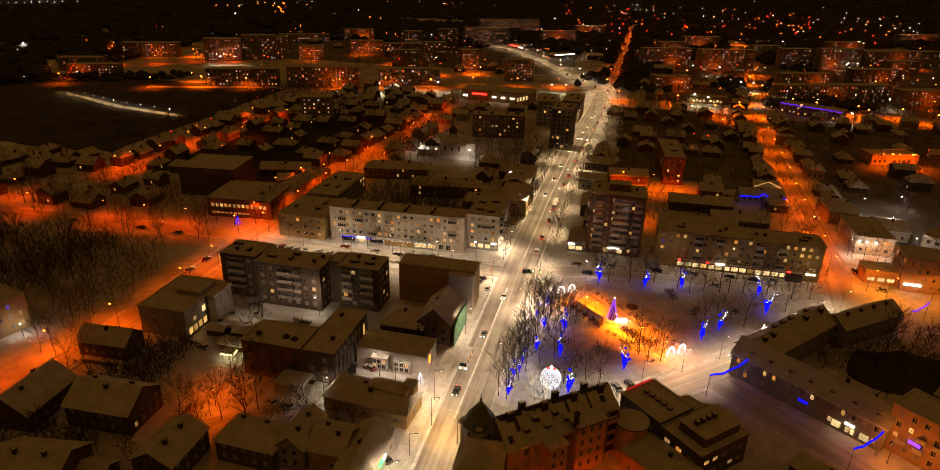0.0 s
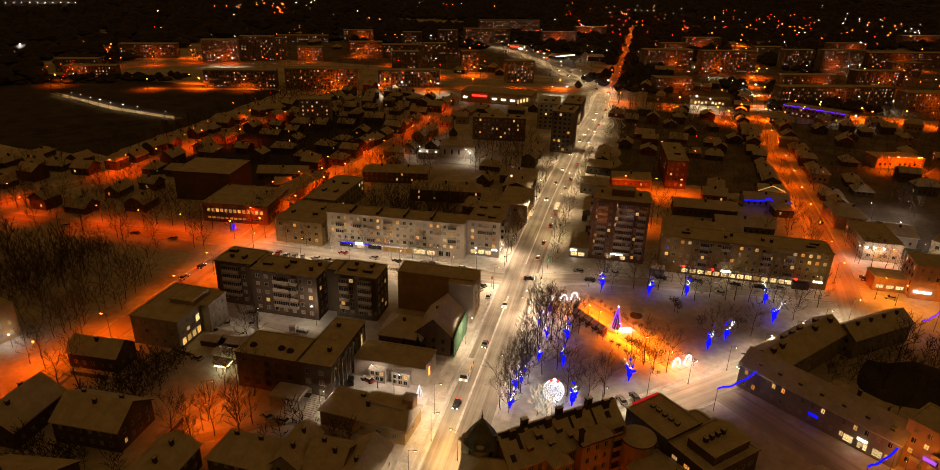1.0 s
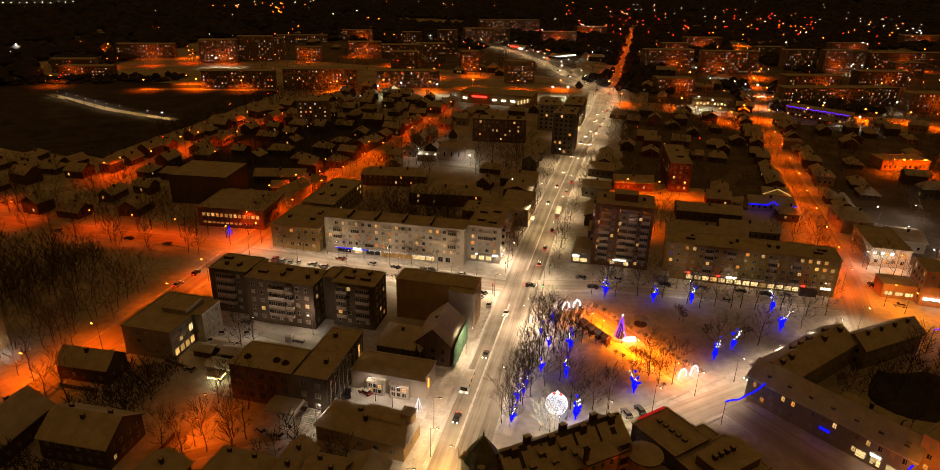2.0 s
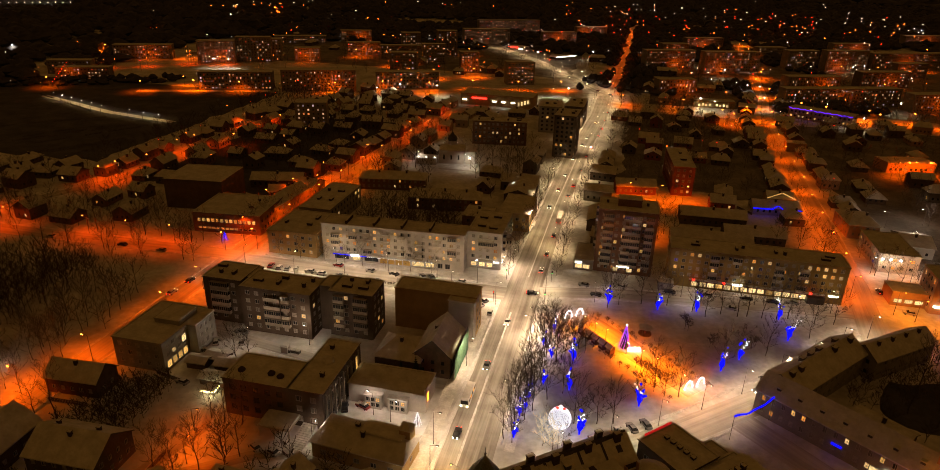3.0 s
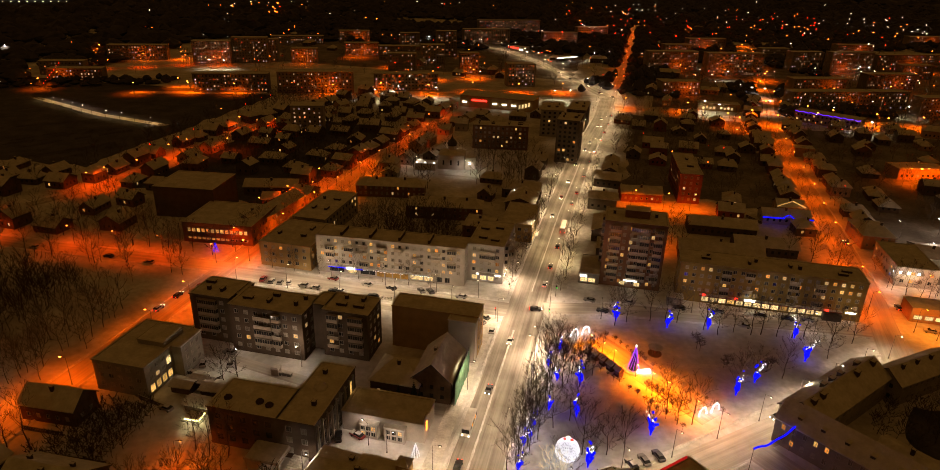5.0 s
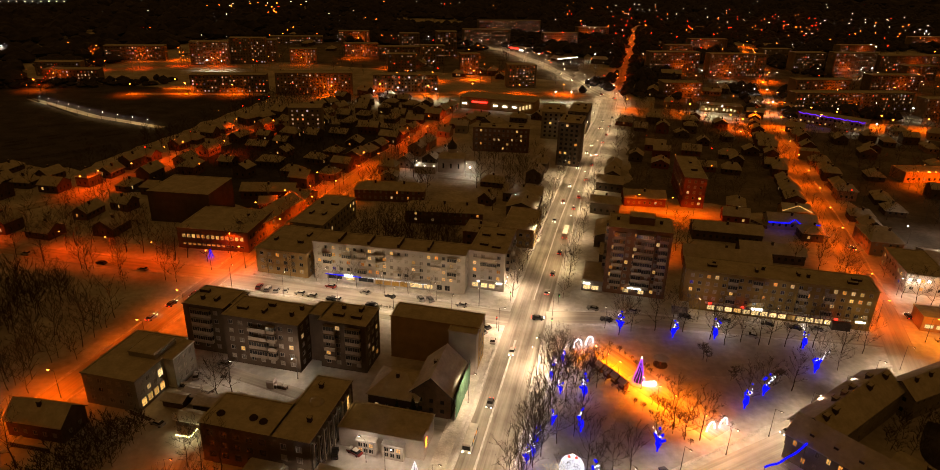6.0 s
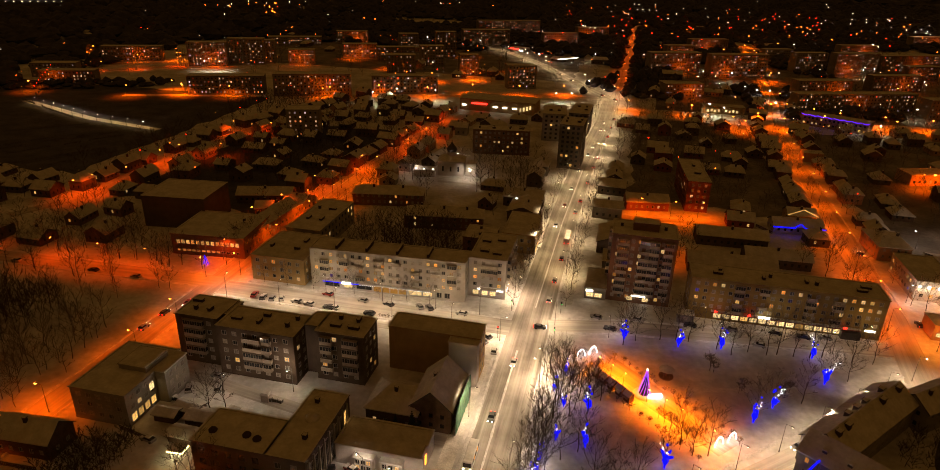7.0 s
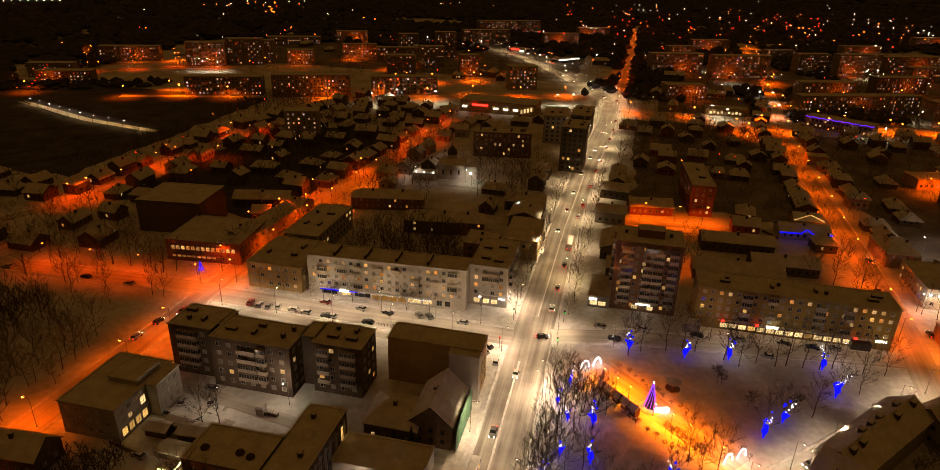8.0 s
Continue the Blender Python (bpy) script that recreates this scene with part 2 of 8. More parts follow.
# ---- shapes ----
class Shape:
    """Vertices and faces of one mesh, gathered piece by piece."""

    def __init__(self):
        self.v, self.f, self.k = [], [], []

    def quad(self, *p, k=0):
        n = len(self.v)
        self.v += [tuple(q) for q in p]
        self.f.append(tuple(range(n, n + len(p))))
        self.k.append(k)

    def box(self, x0, x1, y0, y1, z0, z1, k=0, tx=0.0, ty=0.0):
        """A box; tx and ty draw its top in."""
        n = len(self.v)
        self.v += [(x0, y0, z0), (x1, y0, z0), (x1, y1, z0), (x0, y1, z0),
                   (x0 + tx, y0 + ty, z1), (x1 - tx, y0 + ty, z1), (x1 - tx, y1 - ty, z1), (x0 + tx, y1 - ty, z1)]
        self.f += [tuple(n + i for i in q) for q in ((3, 2, 1, 0), (4, 5, 6, 7), (0, 1, 5, 4), (1, 2, 6, 5), (2, 3, 7, 6), (3, 0, 4, 7))]
        self.k += [k] * 6

    def rod(self, p, q, r0, r1, sides=4, k=0):
        p, q = Vector(p), Vector(q)
        d = (q - p).normalized()
        s = d.orthogonal().normalized()
        t = d.cross(s)
        n = len(self.v)
        for c, r in ((p, r0), (q, r1)):
            for i in range(sides):
                w = 2 * math.pi * i / sides
                self.v.append(tuple(c + (s * math.cos(w) + t * math.sin(w)) * r))
        for i in range(sides):
            j = (i + 1) % sides
            self.f.append((n + i, n + j, n + sides + j, n + sides + i))
        self.f.append(tuple(n + sides + i for i in range(sides)))
        self.k += [k] * (sides + 1)

    def tube(self, pts, r, sides=5):
        """One bent tube through all the points."""
        pts = [Vector(p) for p in pts]
        n = len(self.v)
        for i, c in enumerate(pts):
            d = (pts[min(i + 1, len(pts) - 1)] - pts[max(i - 1, 0)]).normalized()
            s = Vector((0.0, 0.0, 1.0)).cross(d) if abs(d.z) < 0.95 else Vector((0.0, 1.0, 0.0))
            s.normalize()
            t = d.cross(s)
            for j in range(sides):
                w = 2 * math.pi * j / sides
                self.v.append(tuple(c + (s * math.cos(w) + t * math.sin(w)) * r))
        for i in range(len(pts) - 1):
            for j in range(sides):
                k = (j + 1) % sides
                o = n + i * sides
                self.f.append((o + j, o + k, o + sides + k, o + sides + j))
                self.k.append(0)

    def ball(self, c, r, rings=4, sides=7, k=0, squash=1.0):
        n = len(self.v)
        self.v.append((c[0], c[1], c[2] - r * squash))
        for i in range(1, rings):
            w = math.pi * i / rings
            for j in range(sides):
                u = 2 * math.pi * j / sides
                self.v.append((c[0] + r * math.sin(w) * math.cos(u), c[1] + r * math.sin(w) * math.sin(u), c[2] - r * squash * math.cos(w)))
        self.v.append((c[0], c[1], c[2] + r * squash))
        top = len(self.v) - 1
        for j in range(sides):
            j2 = (j + 1) % sides
            self.f.append((n, n + 1 + j2, n + 1 + j))
            for i in range(rings - 2):
                o = n + 1 + i * sides
                self.f.append((o + j, o + j2, o + sides + j2, o + sides + j))
            o = n + 1 + (rings - 2) * sides
            self.f.append((o + j, o + j2, top))
        self.k += [k] * (sides * rings)

    def mesh(self, name, *materials, smooth=False):
        me = bpy.data.meshes.new(name)
        me.from_pydata(self.v, [], self.f)
        for m in materials:
            me.materials.append(m)
        if len(materials) > 1:
            me.polygons.foreach_set("material_index", self.k)
        if smooth:
            me.polygons.foreach_set("use_smooth", [True] * len(self.f))
        me.update()
        return me


def put(name, mesh, parent=None, m=None, label=""):
    ob = new(name, mesh)
    ob.parent = parent
    if m is not None:
        ob.matrix_basis = m
    return tagged(ob, label)


def part(name, shape, material, parent, label="", m=None, smooth=False):
    mats = material if isinstance(material, (list, tuple)) else [material]
    return put(name, shape.mesh(name, *mats, smooth=smooth), parent, m, label)


def thing(name, m, label, category, group=""):
    ob = new(name)
    ob.empty_display_size = 0.5
    ob.matrix_basis = m
    return tagged(ob, label, category, group)


def lamp_light(parent, xyz, power, color, size=0.35, open_head=False, blend=0.6, cone=168):
    l = bpy.data.lights.new("bulb_light", "POINT" if open_head else "SPOT")
    l.energy, l.color, l.shadow_soft_size = power, color, size
    if not open_head:
        l.spot_size, l.spot_blend = radians(172 if blend < 0.5 else cone), blend
    return put("bulb_light", l, parent, pose(*xyz))

# ---- ground ----
def ground_sheet():
    s = Shape()
    edge = [-4600, -1500, -700, -350, 0, 350, 700, 1500, 4600]
    for x0, x1 in zip(edge, edge[1:]):
        for y0, y1 in zip(edge, edge[1:]):
            s.quad((x0, y0, 0), (x1, y0, 0), (x1, y1, 0), (x0, y1, 0))
    return tagged(put("ground", s.mesh("ground", SNOW)), "snow-covered ground of the town reaching the dark horizon", "ground", kind="structure")


ground_sheet()


def way_points(pts, step=6.0):
    out = []
    for (a0, b0), (a1, b1) in zip(pts, pts[1:]):
        n = max(1, round(math.dist((a0, b0), (a1, b1)) / step))
        out += [(a0 + (a1 - a0) * i / n, b0 + (b1 - b0) * i / n) for i in range(n)]
    return out + [pts[-1]]


def side_dirs(pts):
    out = []
    for i in range(len(pts)):
        p, q = pts[max(0, i - 1)], pts[min(len(pts) - 1, i + 1)]
        d = Vector((q[0] - p[0], q[1] - p[1])).normalized()
        out.append((d.y, -d.x))
    return out


def road(name, pts, width, material, label, z=0.03, category="road"):
    pts = way_points(pts)
    sides = side_dirs(pts)
    across = [-0.5, -0.17, 0.17, 0.5]
    me = bpy.data.meshes.new(name)
    verts, faces, uvs, length = [], [], [], 0.0
    for i, ((a, b), (na, nb)) in enumerate(zip(pts, sides)):
        if i:
            length += math.dist(pts[i - 1], pts[i])
        for c in across:
            w = width * c * (1 + 0.05 * noise.noise((a * 0.13, b * 0.13, 3.0 * c)))
            verts.append((a + na * w, b + nb * w, z))
            uvs.append((w, length))
    n = len(across)
    for i in range(len(pts) - 1):
        for j in range(n - 1):
            faces.append((i * n + j, i * n + j + 1, i * n + n + j + 1, i * n + n + j))
    me.from_pydata(verts, [], faces)
    layer = me.uv_layers.new(name="way")
    for loop in me.loops:
        layer.data[loop.index].uv = uvs[loop.vertex_index]
    me.materials.append(material)
    ob = put(name, me, None, GRID)
    return tagged(ob, label, category, kind="structure")


def bank(pts, height=0.5, width=1.3, seed=0.0):
    """A ridge of ploughed snow along a kerb."""
    pts = way_points(pts, 1.6)
    sides = side_dirs(pts)
    s = Shape()
    rows = []
    for (a, b), (na, nb) in zip(pts, sides):
        h = height * (0.55 + 0.9 * abs(noise.noise((a * 0.35 + seed, b * 0.35, 1.0))) + 0.3 * noise.noise((a * 1.3, b * 1.3, seed)))
        w = width * (0.8 + 0.5 * noise.noise((a * 0.3, b * 0.3, seed + 5)))
        rows.append([(a - na * w / 2, b - nb * w / 2, 0.0), (a - na * w * 0.2, b - nb * w * 0.2, h * 0.8), (a + na * w * 0.18, b + nb * w * 0.18, h), (a + na * w / 2, b + nb * w / 2, 0.0)])
    n = 4
    s.v = [p for r in rows for p in r]
    for i in range(len(rows) - 1):
        for j in range(n - 1):
            s.f.append((i * n + j, i * n + j + 1, i * n + n + j + 1, i * n + n + j))
            s.k.append(0)
    ob = put("snowbank", s.mesh("snowbank", BANK, smooth=True), None, GRID)
    return tagged(ob, "uneven ridge of ploughed snow along the kerb", "snowbank", kind="structure")


def pavement(pts, width):
    """A raised walk with a kerb on both edges."""
    pts = way_points(pts, 8)
    sides = side_dirs(pts)
    s = Shape()
    for (a, b), (na, nb) in zip(pts, sides):
        w = width / 2
        s.v += [(a - na * w, b - nb * w, 0.0), (a - na * w, b - nb * w, 0.14), (a + na * w, b + nb * w, 0.14), (a + na * w, b + nb * w, 0.0)]
    for i in range(len(pts) - 1):
        for j in range(3):
            s.f.append((i * 4 + j, i * 4 + j + 1, i * 4 + 5 + j, i * 4 + 4 + j))
            s.k.append(0)
    ob = put("pavement", s.mesh("pavement", PAVE), None, GRID)
    return tagged(ob, "pavement under trodden snow with a raised kerb", "pavement", kind="structure")


MAIN = [(-31.8, 50), (-31.8, 250), (-30.3, 340), (-27.5, 430), (-19.5, 550), (-18, 640), (-50, 708), (-105, 827), (-158, 915), (-235, 980)]
LEFT = [(-156, 40), (-153, 150), (-151.5, 232), (-149.5, 300), (-146.5, 380), (-138, 470), (-128, 540)]
LEFTX = [(-480, 224), (-230, 229), (-151, 232)]
CROSS = [(-147, 229), (-90, 229), (-38, 229)]
PARKN = [(-25.5, 234), (0, 240), (40, 244), (90, 249)]
PARKS = [(-26, 129), (-12, 140), (18, 162.5), (52, 192), (90, 229)]
SHORT = [(38, 174), (75, 138), (105, 108)]
RIGHT = [(88, 229), (94, 275), (98.5, 350), (102, 433), (107, 558), (125, 670), (150, 935), (167, 1160)]
BANDL = [(-556, 566), (-540, 578), (-512, 618), (-477, 650), (-430, 668)]
BAND = [(-420, 512), (-352, 536), (-339, 540), (-260, 565), (-187, 593), (-82, 640), (-21, 640)]
NORTH = [(-15, 643), (-8, 767), (-1.6, 1000), (1.6, 1283)]
FARX = [(-12, 600), (33, 592), (73, 588), (110, 581), (200, 590), (300, 566)]
SECOND = [(-300, 60), (-296, 228), (-264, 300), (-264, 355), (-260, 440), (-240, 490), (-215, 578)]


def plot(a0, a1, b0, b1, label, z=0.015, material=DIMSNOW):
    """A sheet over the snow with an uneven edge; its darker colour paints weak light."""
    s = Shape()
    rim = []
    n = 30
    for i in range(n):
        f = i / n
        rim.append((a0 + (a1 - a0) * f, b0))
    for i in range(n):
        rim.append((a1, b0 + (b1 - b0) * i / n))
    for i in range(n):
        rim.append((a1 - (a1 - a0) * i / n, b1))
    for i in range(n):
        rim.append((a0, b1 - (b1 - b0) * i / n))
    s.quad(*[(a + 9 * noise.noise((a * 0.06, b * 0.06, 2.0)), b + 9 * noise.noise((a * 0.06, b * 0.06, 7.0)), z) for a, b in rim])
    return tagged(part("dim_ground", s, material, None, m=GRID), label, "ground", kind="structure")


# sheets over the snow whose dark colour stands in for weak light
plot(-620, -300, 322, 545, "dark field with weeds standing through thin snow", 0.015, UNLITSNOW)
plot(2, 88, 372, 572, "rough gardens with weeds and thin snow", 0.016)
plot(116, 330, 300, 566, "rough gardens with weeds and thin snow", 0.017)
plot(-252, -164, 300, 470, "rough gardens with weeds and thin snow", 0.018, UNLITSNOW)
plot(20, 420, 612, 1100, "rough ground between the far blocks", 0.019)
# this sheet paints the arcade yard's shade onto the snow
plot(82, 128, 177, 205, "dark overgrown yard behind the arcade", 0.022, UNLITSNOW)
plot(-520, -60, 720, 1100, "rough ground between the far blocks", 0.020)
road("road_main", MAIN, 13.2, ROAD, "wide main street of packed snow with wheel tracks")
road("road_left", LEFT, 9, SIDEROAD, "side street of packed snow under sodium lamps", 0.034)
road("road_left_cross", LEFTX, 8.5, SIDEROAD, "snowy cross street under sodium lamps", 0.038)
road("road_lane", [(-475, 468), (-384, 434), (-318, 421)], 6, SIDEROAD, "lit snowy lane between dark fields", 0.03)
road("road_band_far", BANDL, 7, SIDEROAD, "far snowy street under sodium lamps", 0.031)
road("road_cross", CROSS, 10, SIDEROAD, "cross street of packed snow beside the shops", 0.042)
road("road_park_north", PARKN, 8, SIDEROAD, "snowy street along the park", 0.046)
road("road_park_south", PARKS, 9, SIDEROAD, "bright snowy street along the park", 0.05)
road("road_short", SHORT, 9, SIDEROAD, "short snow-covered street under blue garlands", 0.054)
road("road_right", RIGHT, 9.5, SIDEROAD, "long street under sodium lamps", 0.058)
road("road_band", BAND, 9, SIDEROAD, "far cross street under sodium lamps", 0.062)
road("road_north", NORTH, 8, SIDEROAD, "far straight street under sodium lamps", 0.066)
road("road_far_cross", FARX, 8, SIDEROAD, "far cross street on the edge of the centre", 0.07)
for pts_, w_, z_ in (([(-146, 178), (-120, 177), (-100, 173.5), (-74, 169), (-44, 168.6)], 4.5, 0.076), ([(-106, 116), (-101, 134), (-107, 150), (-104, 168)], 3.6, 0.079), ([(-42, 356), (-62, 360), (-84, 372), (-104, 372)], 3.4, 0.077),
                     ([(-100, 116), (-84, 128), (-76, 132), (-60, 128)], 3.6, 0.083), ([(-4, 346), (30, 349), (60, 350)], 5.0, 0.078), ([(10, 276), (12, 305), (8, 346)], 4.0, 0.081), ([(-128, 222), (-100, 219.5), (-72, 219)], 4.0, 0.075)):
    road("yard_lane", pts_, w_, SIDEROAD, "narrow yard lane of packed snow with wheel tracks", z_)
road("road_second", SECOND, 7, SIDEROAD, "narrow street between small houses", 0.074)
PLAZA = [(-10.5, 220.5), (8, 203), (27.5, 185)]
road("path_plaza", PLAZA, 9.5, SIDEROAD, "wide park walk of trodden snow between two light arches", 0.08, "path")
road("path_park", [(4, 199), (-4, 176), (-12, 150)], 2.2, PAVE, "narrow trodden footpath across the park snow", 0.05, "path")
road("path_park_east", [(10, 207), (40, 214), (70, 240)], 2.2, PAVE, "narrow trodden footpath across the park snow", 0.052, "path")

pavement([(-42.6, 60), (-42.6, 222)], 4.0)
pavement([(-42.0, 237), (-40.5, 340), (-37.5, 430), (-30, 545)], 4.0)
pavement([(-21.8, 146), (-21.8, 228)], 2.6)
pavement([(-20.5, 250), (-19.5, 340), (-16.5, 430)], 3.0)
pavement([(22, 251), (84, 253.5)], 3.0)
pavement([(-112, 237.5), (-58, 239.5)], 2.4)
for i, line in enumerate((
    [(-39.2, 60), (-39.2, 222)], [(-39, 240), (-37.5, 340), (-34.8, 430), (-27, 545)],
    [(-24.4, 148), (-24.4, 226)], [(-24.2, 246), (-23, 340), (-20.2, 430), (-12.5, 545)],
    [(-140, 223), (-48, 223.2)], [(-140, 235.6), (-46, 235.4)], [(-20, 240.5), (0, 245), (85, 252.6)], [(-18, 231), (0, 235.2), (84, 243.5)],
    [(-14, 145), (14, 167.6), (46, 197), (84, 233)]) + ([(-2, 140.5), (22, 158), (34, 169)], [(46, 177), (58, 190), (92, 222)],
    [(-148.5, 70), (-148, 150), (-146.6, 224)], [(-158, 70), (-157.8, 150), (-156.5, 224)], [(-157, 240), (-154.6, 300), (-151.5, 380)], [(-146, 240), (-144.5, 300), (-141.5, 380)],
    [(-470, 229), (-230, 234), (-160, 236.6)], [(-470, 219), (-230, 224), (-160, 227)],
    [(86, 262), (93, 350), (97, 433)], [(99, 275), (103.5, 350), (107, 433)],
)):
    bank(line, 0.42 + 0.1 * (i % 3), 1.4, i * 3.7)
bank([(-33.6, 138), (-33.5, 216)], 0.16, 0.9, 50)
bank([(-31.6, 245), (-30.4, 330), (-27, 420)], 0.12, 0.8, 60)

# ---- buildings ----
MESHES = {}
TAKEN = []


def take(a, b, w, d, turn):
    """Notes the plot of a building, so that others keep clear of it."""
    c, s = math.cos(radians(turn)), math.sin(radians(turn))
    n = max(1, round(max(w, d) / 8))
    for i in range(n):
        x, y = (w * (i + 0.5) / n, d / 2) if w >= d else (w / 2, d * (i + 0.5) / n)
        TAKEN.append((a + x * c - y * s, b + x * s + y * c, min(w, d) * 0.6 + 2))


def clear_of(a, b, r, ways, gap):
    if any(math.dist((a, b), (x, y)) < r + q for x, y, q in TAKEN):
        return False
    for way in ways:
        for p, q in zip(way, way[1:]):
            d = Vector((q[0] - p[0], q[1] - p[1]))
            f = min(1, max(0, ((a - p[0]) * d.x + (b - p[1]) * d.y) / d.length_squared))
            if math.dist((a, b), (p[0] + d.x * f, p[1] + d.y * f)) < r + gap:
                return False
    return True


def frame_mesh(w, h, glazed=0):
    key = ("frame", round(w, 2), round(h, 2), glazed)
    if key not in MESHES:
        t, y0, y1 = 0.10, -0.05, 0.10
        xs = [0, t, w * 0.6 - 0.04, w * 0.6 + 0.04, w - t, w] if w > 0.9 else [0, t, w - t, w]
        zs = [0, t, h - t, h]
        s = Shape()
        nx = len(xs)
        for y in (y0, y1):
            s.v += [(x, y, z) for z in zs for x in xs]
        far = nx * 4
        for j in range(3):
            for i in range(nx - 1):
                o = j * nx + i
                if j == 1 and i % 2:
                    for p, q in ((o, o + 1), (o + 1, o + nx + 1), (o + nx + 1, o + nx), (o + nx, o)):
                        s.f.append((p, q, q + far, p + far))
                else:
                    s.f.append((o, o + 1, o + nx + 1, o + nx))
        rim = [*range(nx), 2 * nx - 1, 3 * nx - 1, *range(4 * nx - 1, 3 * nx - 1, -1), 2 * nx, nx]
        for p, q in zip(rim, rim[1:] + rim[:1]):
            s.f.append((p, q, q + far, p + far))
        s.k = [0] * len(s.f)
        if glazed:
            o = far + nx + 1
            s.f.append((o, o + nx - 3, o + 2 * nx - 3, o + nx))
            s.k.append(1)
        MESHES[key] = s.mesh("window", TRIM, GLASS if glazed == 1 else CURTAIN) if glazed else s.mesh("window", TRIM)
    return MESHES[key]


def pane_mesh(w, h, kind):
    key = ("pane", round(w, 2), round(h, 2), kind)
    if key not in MESHES:
        s = Shape()
        s.box(0.06, w - 0.06, 0.07, 0.10, 0.06, h - 0.06)
        MESHES[key] = s.mesh("pane", GLASS if kind < 0 else LIT[kind] if kind < 9 else SHOP)
    return MESHES[key]


def pick(lit):
    if rng.random() >= lit:
        return -1
    return rng.choice((0, 0, 0, 1, 1, 2, 2, 2)) if rng.random() < 0.96 else 3


def facade(s, m, w, h, holes, depth=0.2, k=0, back=None):
    """A wall of width w and height h with real openings. holes: (x0, x1, z0, z1)."""
    xs = sorted({0.0, w, *[v for o in holes for v in o[:2]]})
    zs = sorted({0.0, h, *[v for o in holes for v in o[2:]]})
    q = lambda x, y, z: m @ Vector((x, y, z))
    for x0, x1 in zip(xs, xs[1:]):
        mx = (x0 + x1) / 2
        col = [o for o in holes if o[0] < mx < o[1]]
        run = 0.0
        for z0, z1 in zip(zs, zs[1:]):
            mz = (z0 + z1) / 2
            if any(o[2] < mz < o[3] for o in col):
                if z0 > run:
                    s.quad(q(x0, 0, run), q(x1, 0, run), q(x1, 0, z0), q(x0, 0, z0), k=k)
                run = z1
        if h > run:
            s.quad(q(x0, 0, run), q(x1, 0, run), q(x1, 0, h), q(x0, 0, h), k=k)
    for x0, x1, z0, z1 in holes:
        for p in (((x0, z0), (x1, z0)), ((x1, z0), (x1, z1)), ((x1, z1), (x0, z1)), ((x0, z1), (x0, z0))):
            (xa, za), (xb, zb) = p
            s.quad(q(xa, 0, za), q(xb, 0, zb), q(xb, depth, zb), q(xa, depth, za), k=k)
        if back is not None:
            s.quad(q(x0, depth, z0), q(x1, depth, z0), q(x1, depth, z1), q(x0, depth, z1), k=back)


def face_poses(w, d):
    return {"f": (pose(0, 0, 0), w), "r": (pose(w, 0, 0, 0, 0, 90), d), "b": (pose(w, d, 0, 0, 0, 180), w), "l": (pose(0, d, 0, 0, 0, -90), d)}


def window_grid(width, floors, fh, pitch, ww, wh, first=0, sill=0.9, base=0.6, margin=0.9):
    n = max(0, int((width - 2 * margin) / pitch))
    if not n:
        return []
    step = (width - 2 * margin) / n
    return [(round(margin + step * (i + 0.5) - ww / 2, 3), round(margin + step * (i + 0.5) + ww / 2, 3), round(base + fh * j + sill, 3), round(base + fh * j + sill + wh, 3)) for j in range(first, floors) for i in range(n)]


def fill_windows(root, m, holes, lit, fine=True):
    for x0, x1, z0, z1 in holes:
        kind = pick(lit)
        place = m @ pose(x0, 0.03, z0)
        if fine:
            win = put("window", frame_mesh(x1 - x0, z1 - z0, 0 if kind >= 0 else rng.choice((1, 2, 2))), root, place)
            if kind >= 0:
                put("pane", pane_mesh(x1 - x0, z1 - z0, kind), win)
        elif kind >= 0:
            put("window", pane_mesh(x1 - x0, z1 - z0, kind), root, place)


def snow_top(w, d, z, thick=0.28, inset=0.35, seed=0.0, step=2.2):
    """A soft, uneven layer of snow on a flat roof."""
    nx, ny = max(2, round(w / step)), max(2, round(d / step))
    s = Shape()
    for j in range(ny + 1):
        for i in range(nx + 1):
            edge = i in (0, nx) or j in (0, ny)
            x, y = inset + (w - 2 * inset) * i / nx, inset + (d - 2 * inset) * j / ny
            up = 0.0 if edge else thick * (0.75 + 0.8 * noise.noise((x * 0.3 + seed, y * 0.3, seed)))
            s.v.append((x, y, z + up))
    for j in range(ny):
        for i in range(nx):
            o = j * (nx + 1) + i
            s.f.append((o, o + 1, o + nx + 2, o + nx + 1))
            s.k.append(0)
    return s


def roof_vent_mesh(kind):
    key = ("vent", kind)
    if key not in MESHES:
        s = Shape()
        w, d, h = ((2.2, 0.9, 1.2), (1.0, 1.0, 1.5), (3.2, 1.2, 1.0))[kind]
        s.box(-w / 2, w / 2, -d / 2, d / 2, 0, h)
        s.box(-w / 2 - 0.12, w / 2 + 0.12, -d / 2 - 0.12, d / 2 + 0.12, h, h + 0.12)
        s.box(-w / 2 - 0.05, w / 2 + 0.05, -d / 2 - 0.05, d / 2 + 0.05, h + 0.12, h + 0.27, k=1, tx=0.15, ty=0.15)
        MESHES[key] = s.mesh("roof_vent", VENT, ROOFSNOW)
    return MESHES[key]


